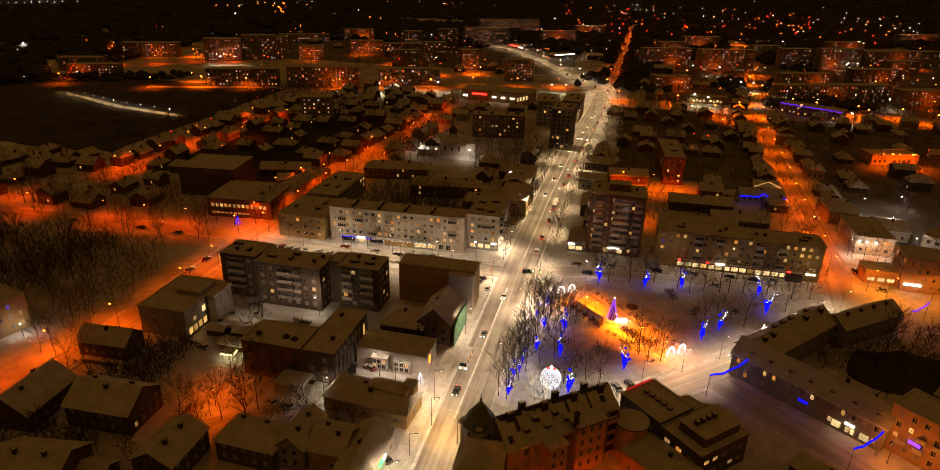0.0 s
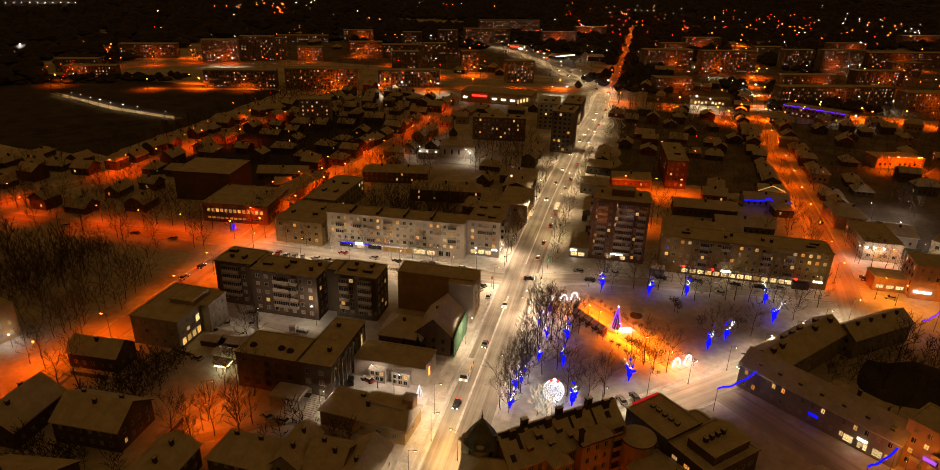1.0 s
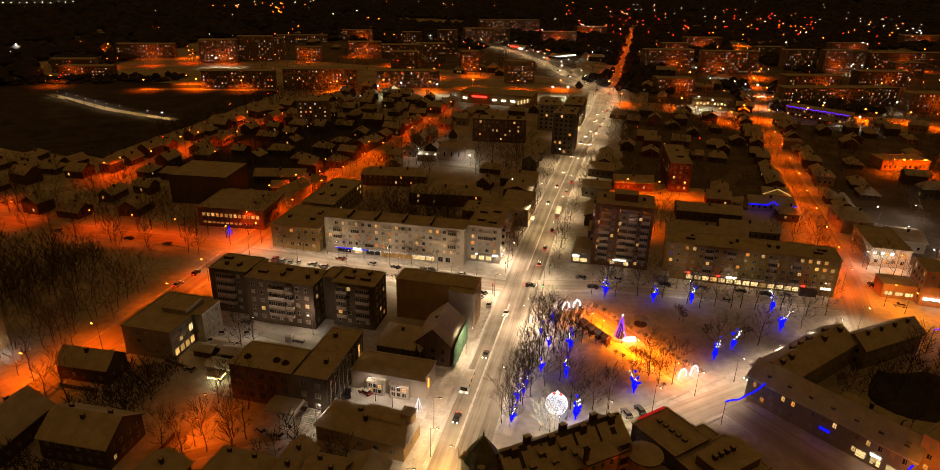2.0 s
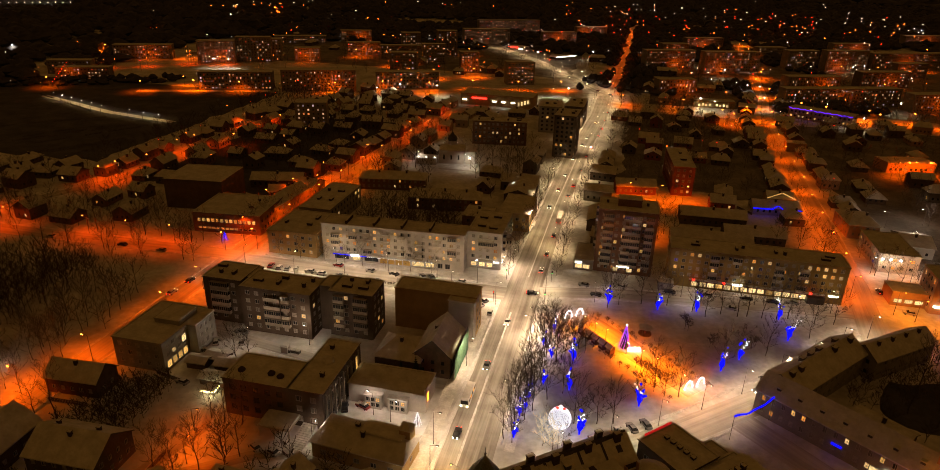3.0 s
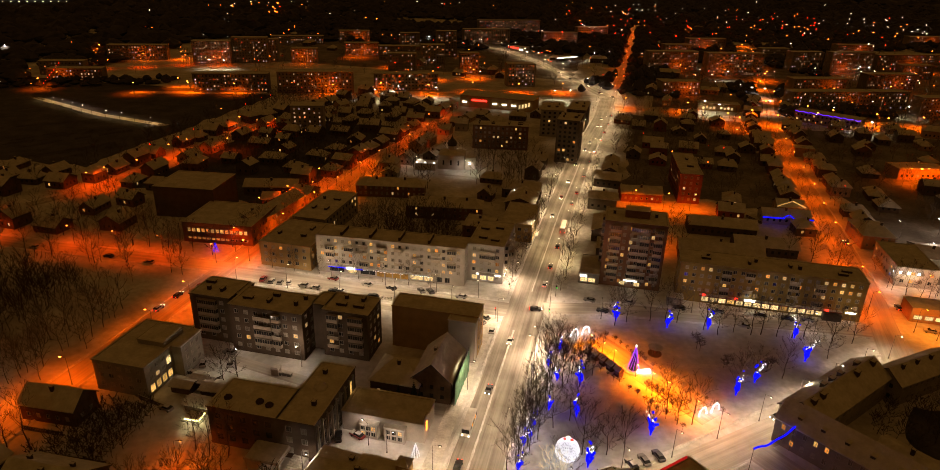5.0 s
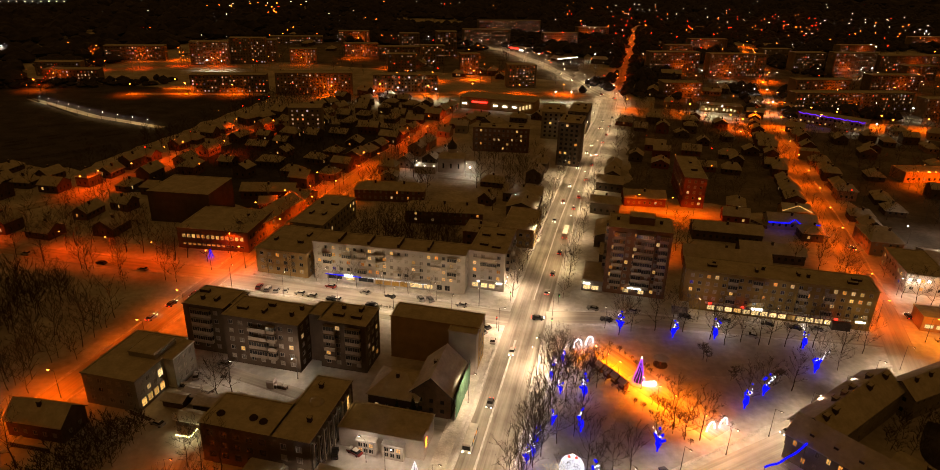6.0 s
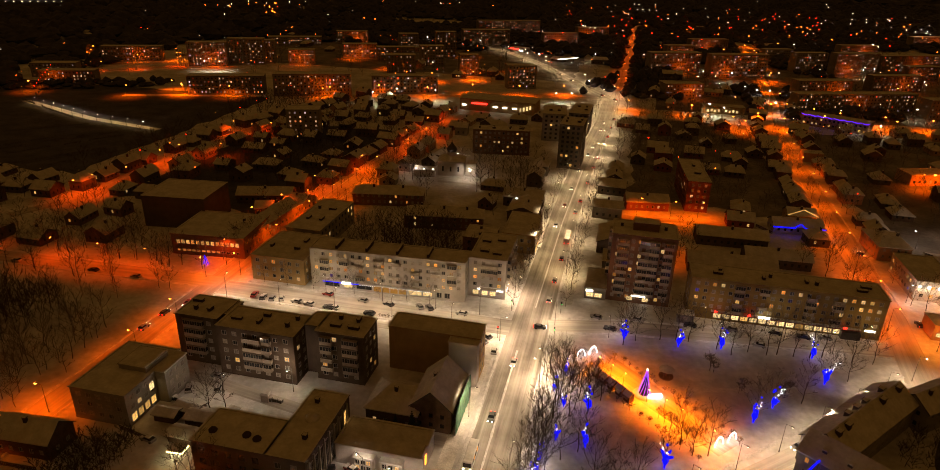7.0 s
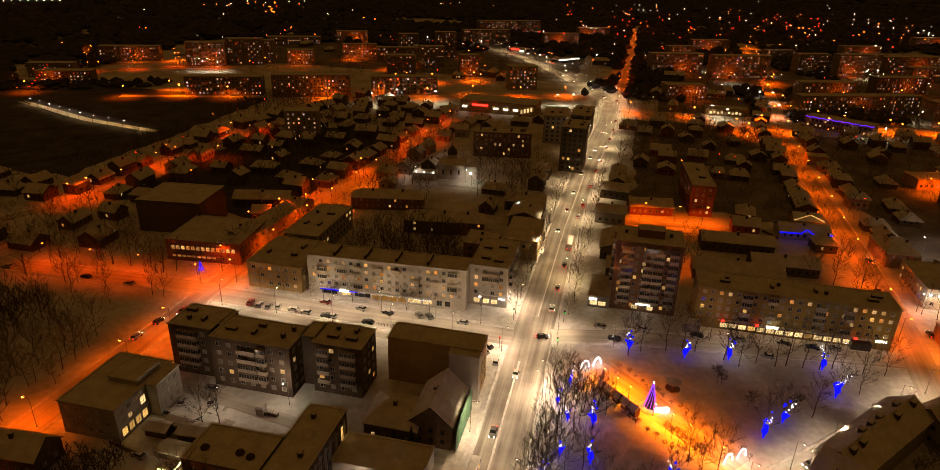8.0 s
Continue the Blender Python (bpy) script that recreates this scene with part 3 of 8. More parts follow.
def balcony_mesh(w, kind):
    key = ("balcony", round(w, 1), kind)
    if key not in MESHES:
        s = Shape()
        s.box(0, w, -1.1, 0.0, -0.15, 0.0)
        s.box(0, w, -1.1, -1.02, 0.0, 1.0)
        s.box(0, 0.08, -1.02, 0.0, 0.0, 1.0)
        s.box(w - 0.08, w, -1.02, 0.0, 0.0, 1.0)
        if kind == 1:
            n = max(2, round(w / 0.8))
            for i in range(n + 1):
                x = (w - 0.08) * i / n
                s.box(x, x + 0.08, -1.1, -1.02, 1.0, 2.3)
            s.box(0, w, -1.14, 0.0, 2.3, 2.42)
            s.quad((0.05, -1.05, 1.0), (w - 0.05, -1.05, 1.0), (w - 0.05, -1.05, 2.3), (0.05, -1.05, 2.3), k=1)
            s.quad((0.05, -1.05, 1.0), (0.05, 0, 1.0), (0.05, 0, 2.3), (0.05, -1.05, 2.3), k=1)
            s.quad((w - 0.05, -1.05, 1.0), (w - 0.05, 0, 1.0), (w - 0.05, 0, 2.3), (w - 0.05, -1.05, 2.3), k=1)
        else:
            s.box(0.03, w - 0.03, -1.13, -1.0, 1.0, 1.12, k=2)
        MESHES[key] = s.mesh("balcony", CONCRETE, GLASS, ROOFSNOW)
    return MESHES[key]


def block(label, a, b, w, d, floors, fh=2.85, turn=0, wall=GREYWALL, faces="frlb", pitch=3.0, win=(1.5, 1.5), first=0, lit=0.2, fine=True,
          vents=True, name="apartment_building", category="apartment building", base=0.7, balconies=(), bkind=(0, 1), extra=0.5, skip=None, group="", parapet=0.35, seen="fr"):
    """A flat-roofed block; its front left corner stands at (a, b)."""
    take(a, b, w, d, turn)
    root = thing(name, at(a, b, 0, turn), label, category, group)
    h = base + floors * fh + extra
    s = Shape()
    for f, (m, width) in face_poses(w, d).items():
        holes = window_grid(width, floors, fh, pitch, win[0], win[1], first, base=base) if f in faces else []
        if skip:
            holes = [o for o in holes if not skip(f, o)]
        solid = fine and f in seen
        facade(s, m, width, h, holes, back=None if solid else 1)
        if f in faces:
            fill_windows(root, m, holes, lit, solid)
    for f, x, width, rows in balconies:
        m = face_poses(w, d)[f][0]
        for j in rows:
            put("balcony", balcony_mesh(width, rng.choice(bkind)), root, m @ pose(x, 0, base + fh * j + 0.05))
    s.box(-0.06, w + 0.06, -0.06, 0.0, 0.0, base * 0.8)
    s.quad((0, 0, h - 0.02), (w, 0, h - 0.02), (w, d, h - 0.02), (0, d, h - 0.02))
    part("wall", s, [wall, GLASS], root)
    r = Shape()
    o, t = 0.25, 0.3
    for e, z in ((-o, h), (-o, h + parapet), (t, h + parapet), (t, h)):
        r.v += [(e, e, z), (w - e, e, z), (w - e, d - e, z), (e, d - e, z)]
    for i in range(3):
        for j in range(4):
            j2 = (j + 1) % 4
            r.f.append((i * 4 + j, i * 4 + j2, i * 4 + 4 + j2, i * 4 + 4 + j))
            r.k.append(0 if i == 0 else 1)
    part("parapet", r, [wall, ROOFSNOW], root)
    part("roof", snow_top(w, d, h + 0.1, seed=a * 0.37 + b), ROOFSNOW, root, "flat roof under snow", smooth=True)
    if vents:
        n = max(1, round(w / 9))
        for i in range(n):
            for fy in (0.35, 0.68):
                if rng.random() < 0.8:
                    put("roof_vent", roof_vent_mesh(rng.randrange(3)), root, pose(w * (i + 0.5) / n + rng.uniform(-1.5, 1.5), d * fy + rng.uniform(-0.8, 0.8), h + 0.05, 0, 0, rng.choice((0, 90))))
    return root, h


def house(label, a, b, w, d, h, rise, turn=0, wall=TIMBER, lit=0.15, hip=0.0, chimneys=1, fine=True, name="house", category="house", pitch=2.6, win=(1.1, 1.4),
          fh=2.9, along=True, group="", faces="frlb", roofmat=None, thick=0.3, over=0.5, seen="fr", stack=1.0):
    """A house with a pitched roof whose ridge runs along w; its front left corner stands at (a, b)."""
    take(a, b, w, d, turn)
    root = thing(name, at(a, b, 0, turn), label, category, group)
    if not along:
        w, d = d, w
        root.matrix_basis = root.matrix_basis @ pose(d, 0, 0, 0, 0, 90)
    floors = max(1, int((h - 0.3) / fh))
    s = Shape()
    for f, (m, width) in face_poses(w, d).items():
        holes = window_grid(width, floors, fh, pitch, win[0], win[1], base=0.5) if f in faces else []
        holes = [o for o in holes if o[3] < h - 0.15]
        solid = fine and f in seen
        facade(s, m, width, h, holes, back=None if solid else 1)
        fill_windows(root, m, holes, lit, solid)
    if not hip:
        s.quad((0, 0, h), (0, d, h), (0, d / 2, h + rise))
        s.quad((w, 0, h), (w, d, h), (w, d / 2, h + rise))
    part("wall", s, [wall, GLASS], root)
    r = Shape()
    drop = rise * over / (d / 2)
    for lift, k in ((0.0, 1), (thick, 0)):
        z0, z1 = h - drop + lift, h + rise + lift
        x0, x1, y0, y1 = -over, w + over, -over, d + over
        r.quad((x0, y0, z0), (x1, y0, z0), (x1 - hip - over * (hip > 0), d / 2, z1), (x0 + hip + over * (hip > 0), d / 2, z1), k=k)
        r.quad((x1, y1, z0), (x0, y1, z0), (x0 + hip + over * (hip > 0), d / 2, z1), (x1 - hip - over * (hip > 0), d / 2, z1), k=k)
        if hip:
            r.quad((x0, y1, z0), (x0, y0, z0), (x0 + hip + over, d / 2, z1), k=k)
            r.quad((x1, y0, z0), (x1, y1, z0), (x1 - hip - over, d / 2, z1), k=k)
    z = h - drop
    ring = [(-over, -over), (w + over, -over), (w + over, d + over), (-over, d + over)]
    for i in (0, 2) if not hip else range(4):
        (xa, ya), (xb, yb) = ring[i], ring[(i + 1) % 4]
        r.quad((xa, ya, z), (xb, yb, z), (xb, yb, z + thick), (xa, ya, z + thick), k=0)
    if not hip:
        for x in (-over, w + over):
            r.quad((x, -over, z), (x, d / 2, h + rise), (x, d / 2, h + rise + thick), (x, -over, z + thick), k=1)
            r.quad((x, d + over, z), (x, d / 2, h + rise), (x, d / 2, h + rise + thick), (x, d + over, z + thick), k=1)
    part("roof", r, [roofmat or ROOFSNOW, TIN], root, "pitched roof under a thick layer of snow")
    for i in range(chimneys):
        c = Shape()
        c.box(-0.45 * stack, 0.45 * stack, -0.35 * stack, 0.35 * stack, 0, 2.0)
        c.box(-0.55 * stack, 0.55 * stack, -0.45 * stack, 0.45 * stack, 2.0, 2.15)
        c.box(-0.48 * stack, 0.48 * stack, -0.38 * stack, 0.38 * stack, 2.15, 2.3, k=1, tx=0.12, ty=0.12)
        part("chimney", c, [VENT, ROOFSNOW], root, m=pose(w * (i + 0.7) / (chimneys + 0.4), d * rng.choice((0.38, 0.6)), h + rise * 0.6))
    return root


def sign(parent, m, w, h, material, label, name="sign", depth=0.15):
    s = Shape()
    s.box(0, w, -depth, 0, 0, h)
    return part(name, s, material, parent, label, m)


# dark brick apartment house in three stepped sections
def stepped_house():
    lab = "dark brick five-storey apartment house section with snowy flat roof"
    block(lab, -132.2, 184.2, 13.8, 12, 5, 2.95, wall=DARKWALL, lit=0.07, pitch=3.1, balconies=[("f", 3.0, 6.4, range(1, 5))], group="stepped apartment house")
    block(lab, -116.8, 181.2, 24.3, 12, 5, 2.95, wall=DARKWALL, lit=0.09, pitch=3.1, balconies=[("f", 8.5, 5.8, range(1, 5)), ("f", 14.6, 2.6, range(1, 5))], bkind=(1, 1, 0), group="stepped apartment house")
    block("recessed dark brick stairwell section of the apartment house", -92.5, 188.5, 4.4, 8, 5, 2.95, wall=DARKWALL, lit=0.1, faces="f", vents=False, group="stepped apartment house")
    block("short dark brick section linking the stepped apartment house", -118.4, 188.0, 1.6, 8, 5, 2.9, wall=DARKWALL, faces="", vents=False, group="stepped apartment house")
    block(lab, -88.1, 186.0, 14.6, 11.2, 5, 2.95, wall=DARKWALL, lit=0.12, pitch=3.0, balconies=[("f", 1.6, 3.6, range(1, 5)), ("f", 8.4, 4.6, range(1, 5))], bkind=(1, 1, 0), group="stepped apartment house")


stepped_house()

# blank-walled block beside the main street
block("plain-walled block with lit street front and snowy roof", -69.6, 196.6, 27.6, 8.4, 4, 3.3, wall=YELLOWWALL, faces="rb", lit=0.2, pitch=2.6, win=(1.3, 1.7), name="office_building", category="office building", vents=False, extra=0.6)
block("narrow street-side wing of the office block with pale wall", -50.4, 193.4, 8.4, 3.2, 4, 3.25, wall=WHITEWALL, faces="r", lit=0.2, pitch=2.4, win=(1.3, 1.7), name="office_building", category="office building", vents=False)

# white five-storey house with shops
def white_house():
    root, h = block("white five-storey apartment house with shops and snowy roof", -115.6, 239.0, 58.5, 10.5, 5, 2.85, 3.0, wall=WHITEWALL, first=1, lit=0.26, pitch=2.75, win=(1.35, 1.45), vents=False,
                    balconies=[("f", x, 3.4, rng.sample(range(1, 5), 3)) for x in (4, 11.5, 17.5, 25, 31.5, 38.5, 46, 52)], bkind=(0, 0, 1))
    for i, x in enumerate((9.5, 21, 32.5, 44)):
        s = Shape()
        s.box(-0.4, 0.4, 1.2, 8.8, 0, 1.5)
        s.box(-0.3, 0.3, 1.3, 8.7, 1.5, 1.7, k=1)
        part("fire_wall", s, [VENT, ROOFSNOW], root, "dark wall dividing the roof", pose(x + 0.5, 0, h))
    for x, w, kind in ((5, 6, -1), (12.5, 3.6, 9), (17.5, 6, -1), (37.5, 5, 9), (43, 3.5, 9), (48, 2, -1), (51, 2, -1)):
        win = put("shop_window", frame_mesh(w, 2.2), root, pose(x, -0.06, 0.7))
        put("pane", pane_mesh(w, 2.2, kind), win, pose(0, -0.06, 0))
    s = Shape()
    s.box(4.5, 47, -1.6, -0.02, 3.3, 3.5)
    s.box(4.5, 47, -1.55, -0.1, 3.5, 3.65, k=1)
    part("canopy", s, [CONCRETE, ROOFSNOW], root, "long concrete shop canopy under snow")
    for x in (24.2, 27.4, 30.6, 33.8):
        s = Shape()
        for i in range(7):
            s.quad((0, -0.12, 0.3 * i), (2.8, -0.12, 0.3 * i), (2.8, -0.06, 0.3 * i + 0.27), (0, -0.06, 0.3 * i + 0.27))
            s.quad((0, -0.06, 0.3 * i + 0.27), (2.8, -0.06, 0.3 * i + 0.27), (2.8, -0.12, 0.3 * i + 0.3), (0, -0.12, 0.3 * i + 0.3))
        part("shutter", s, SHUTTER, root, "ochre roller shutter", pose(x, -0.02, 0.5))
    sign(root, pose(5, -1.62, 3.25), 14, 0.28, BLUE, "strip of blue light along the shop canopy", "light_strip")
    sign(root, pose(12.5, -1.65, 3.0), 3.4, 0.9, WHITESIGN, "white lit shop sign")
    for i in range(34):
        s = Shape()
        s.ball((0, 0, 0), 0.09, 3, 5)
        if i == 0:
            me = s.mesh("garland_bulb", PINPOINT)
        put("garland_bulb", me, root, pose(19.5 + i * 0.8, -1.66, 3.28 - 0.12 * (i % 4 == 0)))


white_house()


def corner_house():
    root, h = block("white five-storey corner house with lit cafe and snowy roof", -57.2, 247.8, 13.8, 24.5, 5, 2.85, wall=WHITEWALL, first=0, lit=0.22, pitch=2.9, win=(1.4, 1.5), vents=False,
                    balconies=[("f", 4.6, 6.2, (1, 3, 4)), ("r", 3, 3.2, (1, 2, 3, 4)), ("r", 10, 3.2, (1, 2, 4)), ("r", 17, 3.2, (1, 3, 4))], bkind=(0, 0, 1))
    for x, y in ((4.5, 6), (9.5, 4.5), (3.5, 15), (9, 17)):
        put("roof_vent", roof_vent_mesh(2), root, pose(x, y, h))
    sign(root, pose(3.6, -0.3, 3.2), 9.4, 0.45, WHITESIGN, "long white light strip over the cafe", "light_strip")
    sign(root, pose(14.1, 0.4, 3.2, 0, 0, 90), 7.0, 0.45, WHITESIGN, "white light strip on the street side", "light_strip")
    for x in (1.6, 5.0, 8.0):
        win = put("shop_window", frame_mesh(2.4, 1.9), root, pose(x, -0.07, 0.9))
        put("pane", pane_mesh(2.4, 1.9, 9), win, pose(0, -0.08, 0))


corner_house()
block("pale three-storey house at the street corner with snowy roof", -139.6, 238.2, 21.5, 24, 3, 2.95, wall=YELLOWWALL, lit=0.1, pitch=3.0)
block("grey three-storey house along the side street with snowy roof", -139.6, 266, 15, 36, 3, 2.95, wall=GREYWALL, lit=0.06, pitch=3.4, fine=False)


def tower_house():
    root, h = block("nine-storey brick tower house with white loggias and snowy roof", -7.5, 258.6, 22.6, 14.5, 9, 2.75, wall=BROWNWALL, lit=0.26, pitch=2.5, win=(1.3, 1.5), first=0, vents=False,
                    balconies=[("f", 2.2, 4.0, range(1, 9)), ("f", 9.8, 3.4, range(1, 9)), ("f", 13.2, 3.4, range(1, 9)), ("f", 18.2, 3.2, range(1, 9)), ("l", 4, 3.0, range(2, 9))], bkind=(1, 1, 0), extra=1.0, seen="fl")
    s = Shape()
    s.box(0, 9, 0, 5.5, 0, 3.0)
    s.box(-0.2, 9.2, -0.2, 5.7, 3.0, 3.2)
    s.box(0, 9, 0, 5.5, 3.2, 3.45, k=1, tx=0.3, ty=0.3)
    part("machine_room", s, [BROWNWALL, ROOFSNOW], root, "lift machine room on the tower roof", pose(7, 5, h))
    for x in (3, 18.5):
        put("roof_vent", roof_vent_mesh(1), root, pose(x, 8, h))
    sign(root, pose(9.0, -1.3, 3.3), 5, 0.5, WHITESIGN, "white lit sign over the entrance")
    for x in (7.5, 13.0):
        win = put("shop_window", frame_mesh(2.2, 1.7), root, pose(x, -0.07, 0.9))
        put("pane", pane_mesh(2.2, 1.7, 9), win, pose(0, -0.08, 0))
    root2, _ = block("low shop annexe with snowy roof beside the tower", -15.2, 257.6, 7.6, 17, 1, 3.2, wall=GREYWALL, faces="", name="shop", category="shop", vents=False)
    sign(root2, pose(0.4, -0.15, 2.9), 2.6, 0.8, WHITESIGN, "white lit shop sign")
    for x in (0.6, 3.6):
        win = put("shop_window", frame_mesh(2.8, 1.8), root2, pose(x, -0.07, 0.8))
        put("pane", pane_mesh(2.8, 1.8, 9), win, pose(0, -0.08, 0))


tower_house()


def long_house():
    root, h = block("long beige five-storey apartment house with lit supermarket", 21.0, 254.2, 62.5, 12.5, 5, 2.8, wall=OLIVEWALL, first=1, lit=0.2, pitch=2.75, win=(1.35, 1.45), vents=False,
                    balconies=[("f", x, 3.2, rows) for x, rows in ((14.5, (1, 2, 3, 4)), (22.5, (2, 4)), (37.5, (1, 2, 3, 4)), (46, (1, 3, 4)))], bkind=(0, 1), seen="fl")
    for x, y, k in ((9, 5, 2), (9.8, 7, 1), (24, 5, 0), (26.5, 7, 1), (38, 6, 0), (41, 5, 1), (55, 4, 2), (57, 7, 2)):
        put("roof_vent", roof_vent_mesh(k), root, pose(x, y, h, 0, 0, 90 * (k == 0)))
    s = Shape()
    s.box(8, 56, -1.5, -0.02, 3.2, 3.55)
    s.box(8, 56, -1.4, -0.1, 3.55, 3.75, k=1)
    part("canopy", s, [REDWALL, ROOFSNOW], root, "long dark red shop canopy under snow")
    for x in range(9, 50, 3):
        win = put("shop_window", frame_mesh(2.6, 2.1), root, pose(x, -0.08, 0.7))
        put("pane", pane_mesh(2.6, 2.1, 9 if (x // 3) % 6 else 0), win, pose(0, -0.08, 0))
    for x in (9.0, 20.0, 50.5):
        sign(root, pose(x, -1.52, 3.6), 1.0, 0.7, REDSIGN, "round red lit shop sign")
    sign(root, pose(23.5, -1.55, 3.4), 3.6, 0.9, WHITESIGN, "white lit shop sign")
    sign(root, pose(57.5, -0.2, 2.9), 3.4, 0.7, WHITESIGN, "white lit shop sign")
    b = Shape()
    b.box(50, 56, -2.4, -0.05, 0.0, 2.8)
    part("porch", b, TIN, root, "dark closed shop porch")


long_house()
block("low grey kiosk pavilion under snow", 17.5, 248.5, 5.5, 4, 1, 2.6, wall=GREYWALL, faces="f", lit=0, name="kiosk", category="kiosk", vents=False, base=0.2, extra=0.2)


def small_office():
    root, h = block("three-storey dark office with lit side windows and snowy roof", -142.3, 153.2, 16.6, 22.4, 3, 2.85, wall=GREYWALL, lit=0.06, pitch=2.5, win=(1.6, 1.5), name="office_building", category="office building", vents=False)
    s = Shape()
    s.box(0, 8.5, 0, 9, 0, 1.7)
    s.box(-0.2, 8.7, -0.2, 9.2, 1.7, 1.85)
    s.box(0, 8.5, 0, 9, 1.85, 2.1, k=1, tx=0.3, ty=0.3)
    part("roof_hatch", s, [GREYWALL, ROOFSNOW], root, "raised snowy block on the roof", pose(7, 10, h))
    m = face_poses(16.6, 22.4)["r"][0]
    for i in range(4):
        win = put("window", frame_mesh(2.0, 2.4), root, m @ pose(1.0 + i * 2.5, -0.08, 0.9))
        put("pane", pane_mesh(2.0, 2.4, 0), win, pose(0, -0.06, 0))
    win = put("window", frame_mesh(2.0, 2.4), root, m @ pose(8.6, -0.08, 5.2))
    put("pane", pane_mesh(2.0, 2.4, 9), win, pose(0, -0.06, 0))
    # stair block that stands out towards the yard
    s = Shape()
    holes = window_grid(9.5, 3, 2.85, 2.3, 1.5, 1.8, base=0.7)
    facade(s, pose(3.2, 0, 0, 0, 0, 90), 9.5, 9.9, holes)
    facade(s, pose(0, 0, 0), 3.2, 9.9, [])
    facade(s, pose(3.2, 9.5, 0, 0, 0, 180), 3.2, 9.9, [])
    s.quad((0, 0, 9.9), (3.2, 0, 9.9), (3.2, 9.5, 9.9), (0, 9.5, 9.9))
    wing = part("stair_block", s, GREYWALL, root, "projecting stair block with pale windows", pose(16.6, 11.6, 0))
    for x0, x1, z0, z1 in holes:
        put("window", frame_mesh(x1 - x0, z1 - z0, 2), wing, pose(3.2, 0, 0, 0, 0, 90) @ pose(x0, 0.03, z0))
    s = Shape()
    s.box(-0.1, 3.5, -0.3, 9.8, 9.92, 10.25, tx=0.15, ty=0.15)
    part("stair_roof", s, ROOFSNOW, root, "snow on the stair block", pose(16.6, 11.6, 0))


small_office()


def institute():
    root, h = block("dark four-storey institute with snowy flat roof", -98.6, 141.8, 19, 12, 3, 3.2, wall=DARKWALL, lit=0.0, pitch=3.2, win=(1.7, 1.8), seen="", name="institute", category="public building", vents=False, extra=1.0)
    for x, y in ((3.5, 4), (12, 4.5), (15, 3.8)):
        s = Shape()
        s.ball((0, 0, 0.4), 1.1, 5, 9, squash=0.8)
        part("roof_fan", s, VENT, root, "round dark ventilator on the roof", pose(x, y, h), smooth=True)
    root, h = block("street-side institute wing with tall windows and snowy roof", -79.6, 141.8, 9.8, 25, 3, 3.2, wall=DARKWALL, faces="fb", lit=0.03, pitch=3.2, win=(1.6, 1.8), name="institute", category="public building", vents=False, extra=1.0)
    m = face_poses(9.8, 25)["r"][0]
    for i in range(9):
        s = Shape()
        s.box(0, 0.5, -0.45, 0, 0, 9.6)
        part("pilaster", s, GREYWALL, root, "", m @ pose(1.0 + i * 2.7, 0, 0.8))
        if i < 8:
            win = put("window", frame_mesh(1.6, 7.4), root, m @ pose(1.85 + i * 2.7, -0.1, 1.6))
            put("pane", pane_mesh(1.6, 7.4, 0 if i == 7 else -1), win, pose(0, -0.05, 0))
    s = Shape()
    s.ball((0, 0, 0), 1.9, 6, 12, squash=0.75)
    part("roof_dome", s, ROOFSNOW, root, "low snowy dome on the roof", pose(5, 14, h + 0.3), smooth=True)
    put("roof_vent", roof_vent_mesh(1), root, pose(6.5, 7, h))
    put("roof_vent", roof_vent_mesh(1), root, pose(3.5, 20, h))
    s = Shape()
    s.box(0, 9.4, -6.5, 0, 3.2, 3.5)
    s.box(0.2, 9.2, -6.3, 0, 3.5, 3.8, k=1, tx=0.3, ty=0.0)
    for x in (0.3, 4.6, 8.8):
        s.box(x, x + 0.3, -6.3, -6.0, 0, 3.2)
    part("entrance_canopy", s, [CONCRETE, ROOFSNOW], root, "wide snowy entrance canopy on posts", pose(-6.2, 0, 0))


institute()


def wide_steps():
    root = thing("wide_steps", at(-76.2, 133.6, 0, -4), "broad outdoor steps cleared of snow", "steps")
    for i in range(12):
        s = Shape()
        s.box(0, 4.0, i * 0.65, i * 0.65 + 0.65, 0, 0.15 * (i + 1))
        part("step", s, PAVE, root)


wide_steps()


def netted_house():
    house("old house with a snowy hip roof and lit attic window", -67.0, 170.5, 14, 13, 5.5, 3.6, wall=TIMBER, hip=5, lit=0.12, chimneys=1)
    root = house("house under repair with green scaffold net and steep snowy roof", -55.0, 172.0, 11.0, 16.5, 7.5, 5.0, wall=TIMBER, along=False, lit=0.0, chimneys=1)
    s = Shape()
    n = 22
    for i in range(n):
        for j in range(7):
            y0, y1 = 17.5 * i / n, 17.5 * (i + 1) / n
            z0, z1 = 8.2 * j / 7, 8.2 * (j + 1) / 7
            q = lambda y, z: (0.25 * noise.noise((y * 0.8, z * 0.8, 2.0)), y, z)
            s.quad(q(y0, z0), q(y1, z0), q(y1, z1), q(y0, z1))
    net = part("scaffold_net", s, NET, root, "green dust net hung on the scaffold", smooth=True)
    net.matrix_basis = root.matrix_basis.inverted() @ at(-42.6, 171.5)
    for i in range(8):
        p = Shape()
        p.rod((0, 0, 0), (0, 0, 8.6), 0.06, 0.06, 5)
        pole = part("scaffold_pole", p, STEEL, root)
        pole.matrix_basis = root.matrix_basis.inverted() @ at(-42.9, 171.6 + i * 2.45)


netted_house()


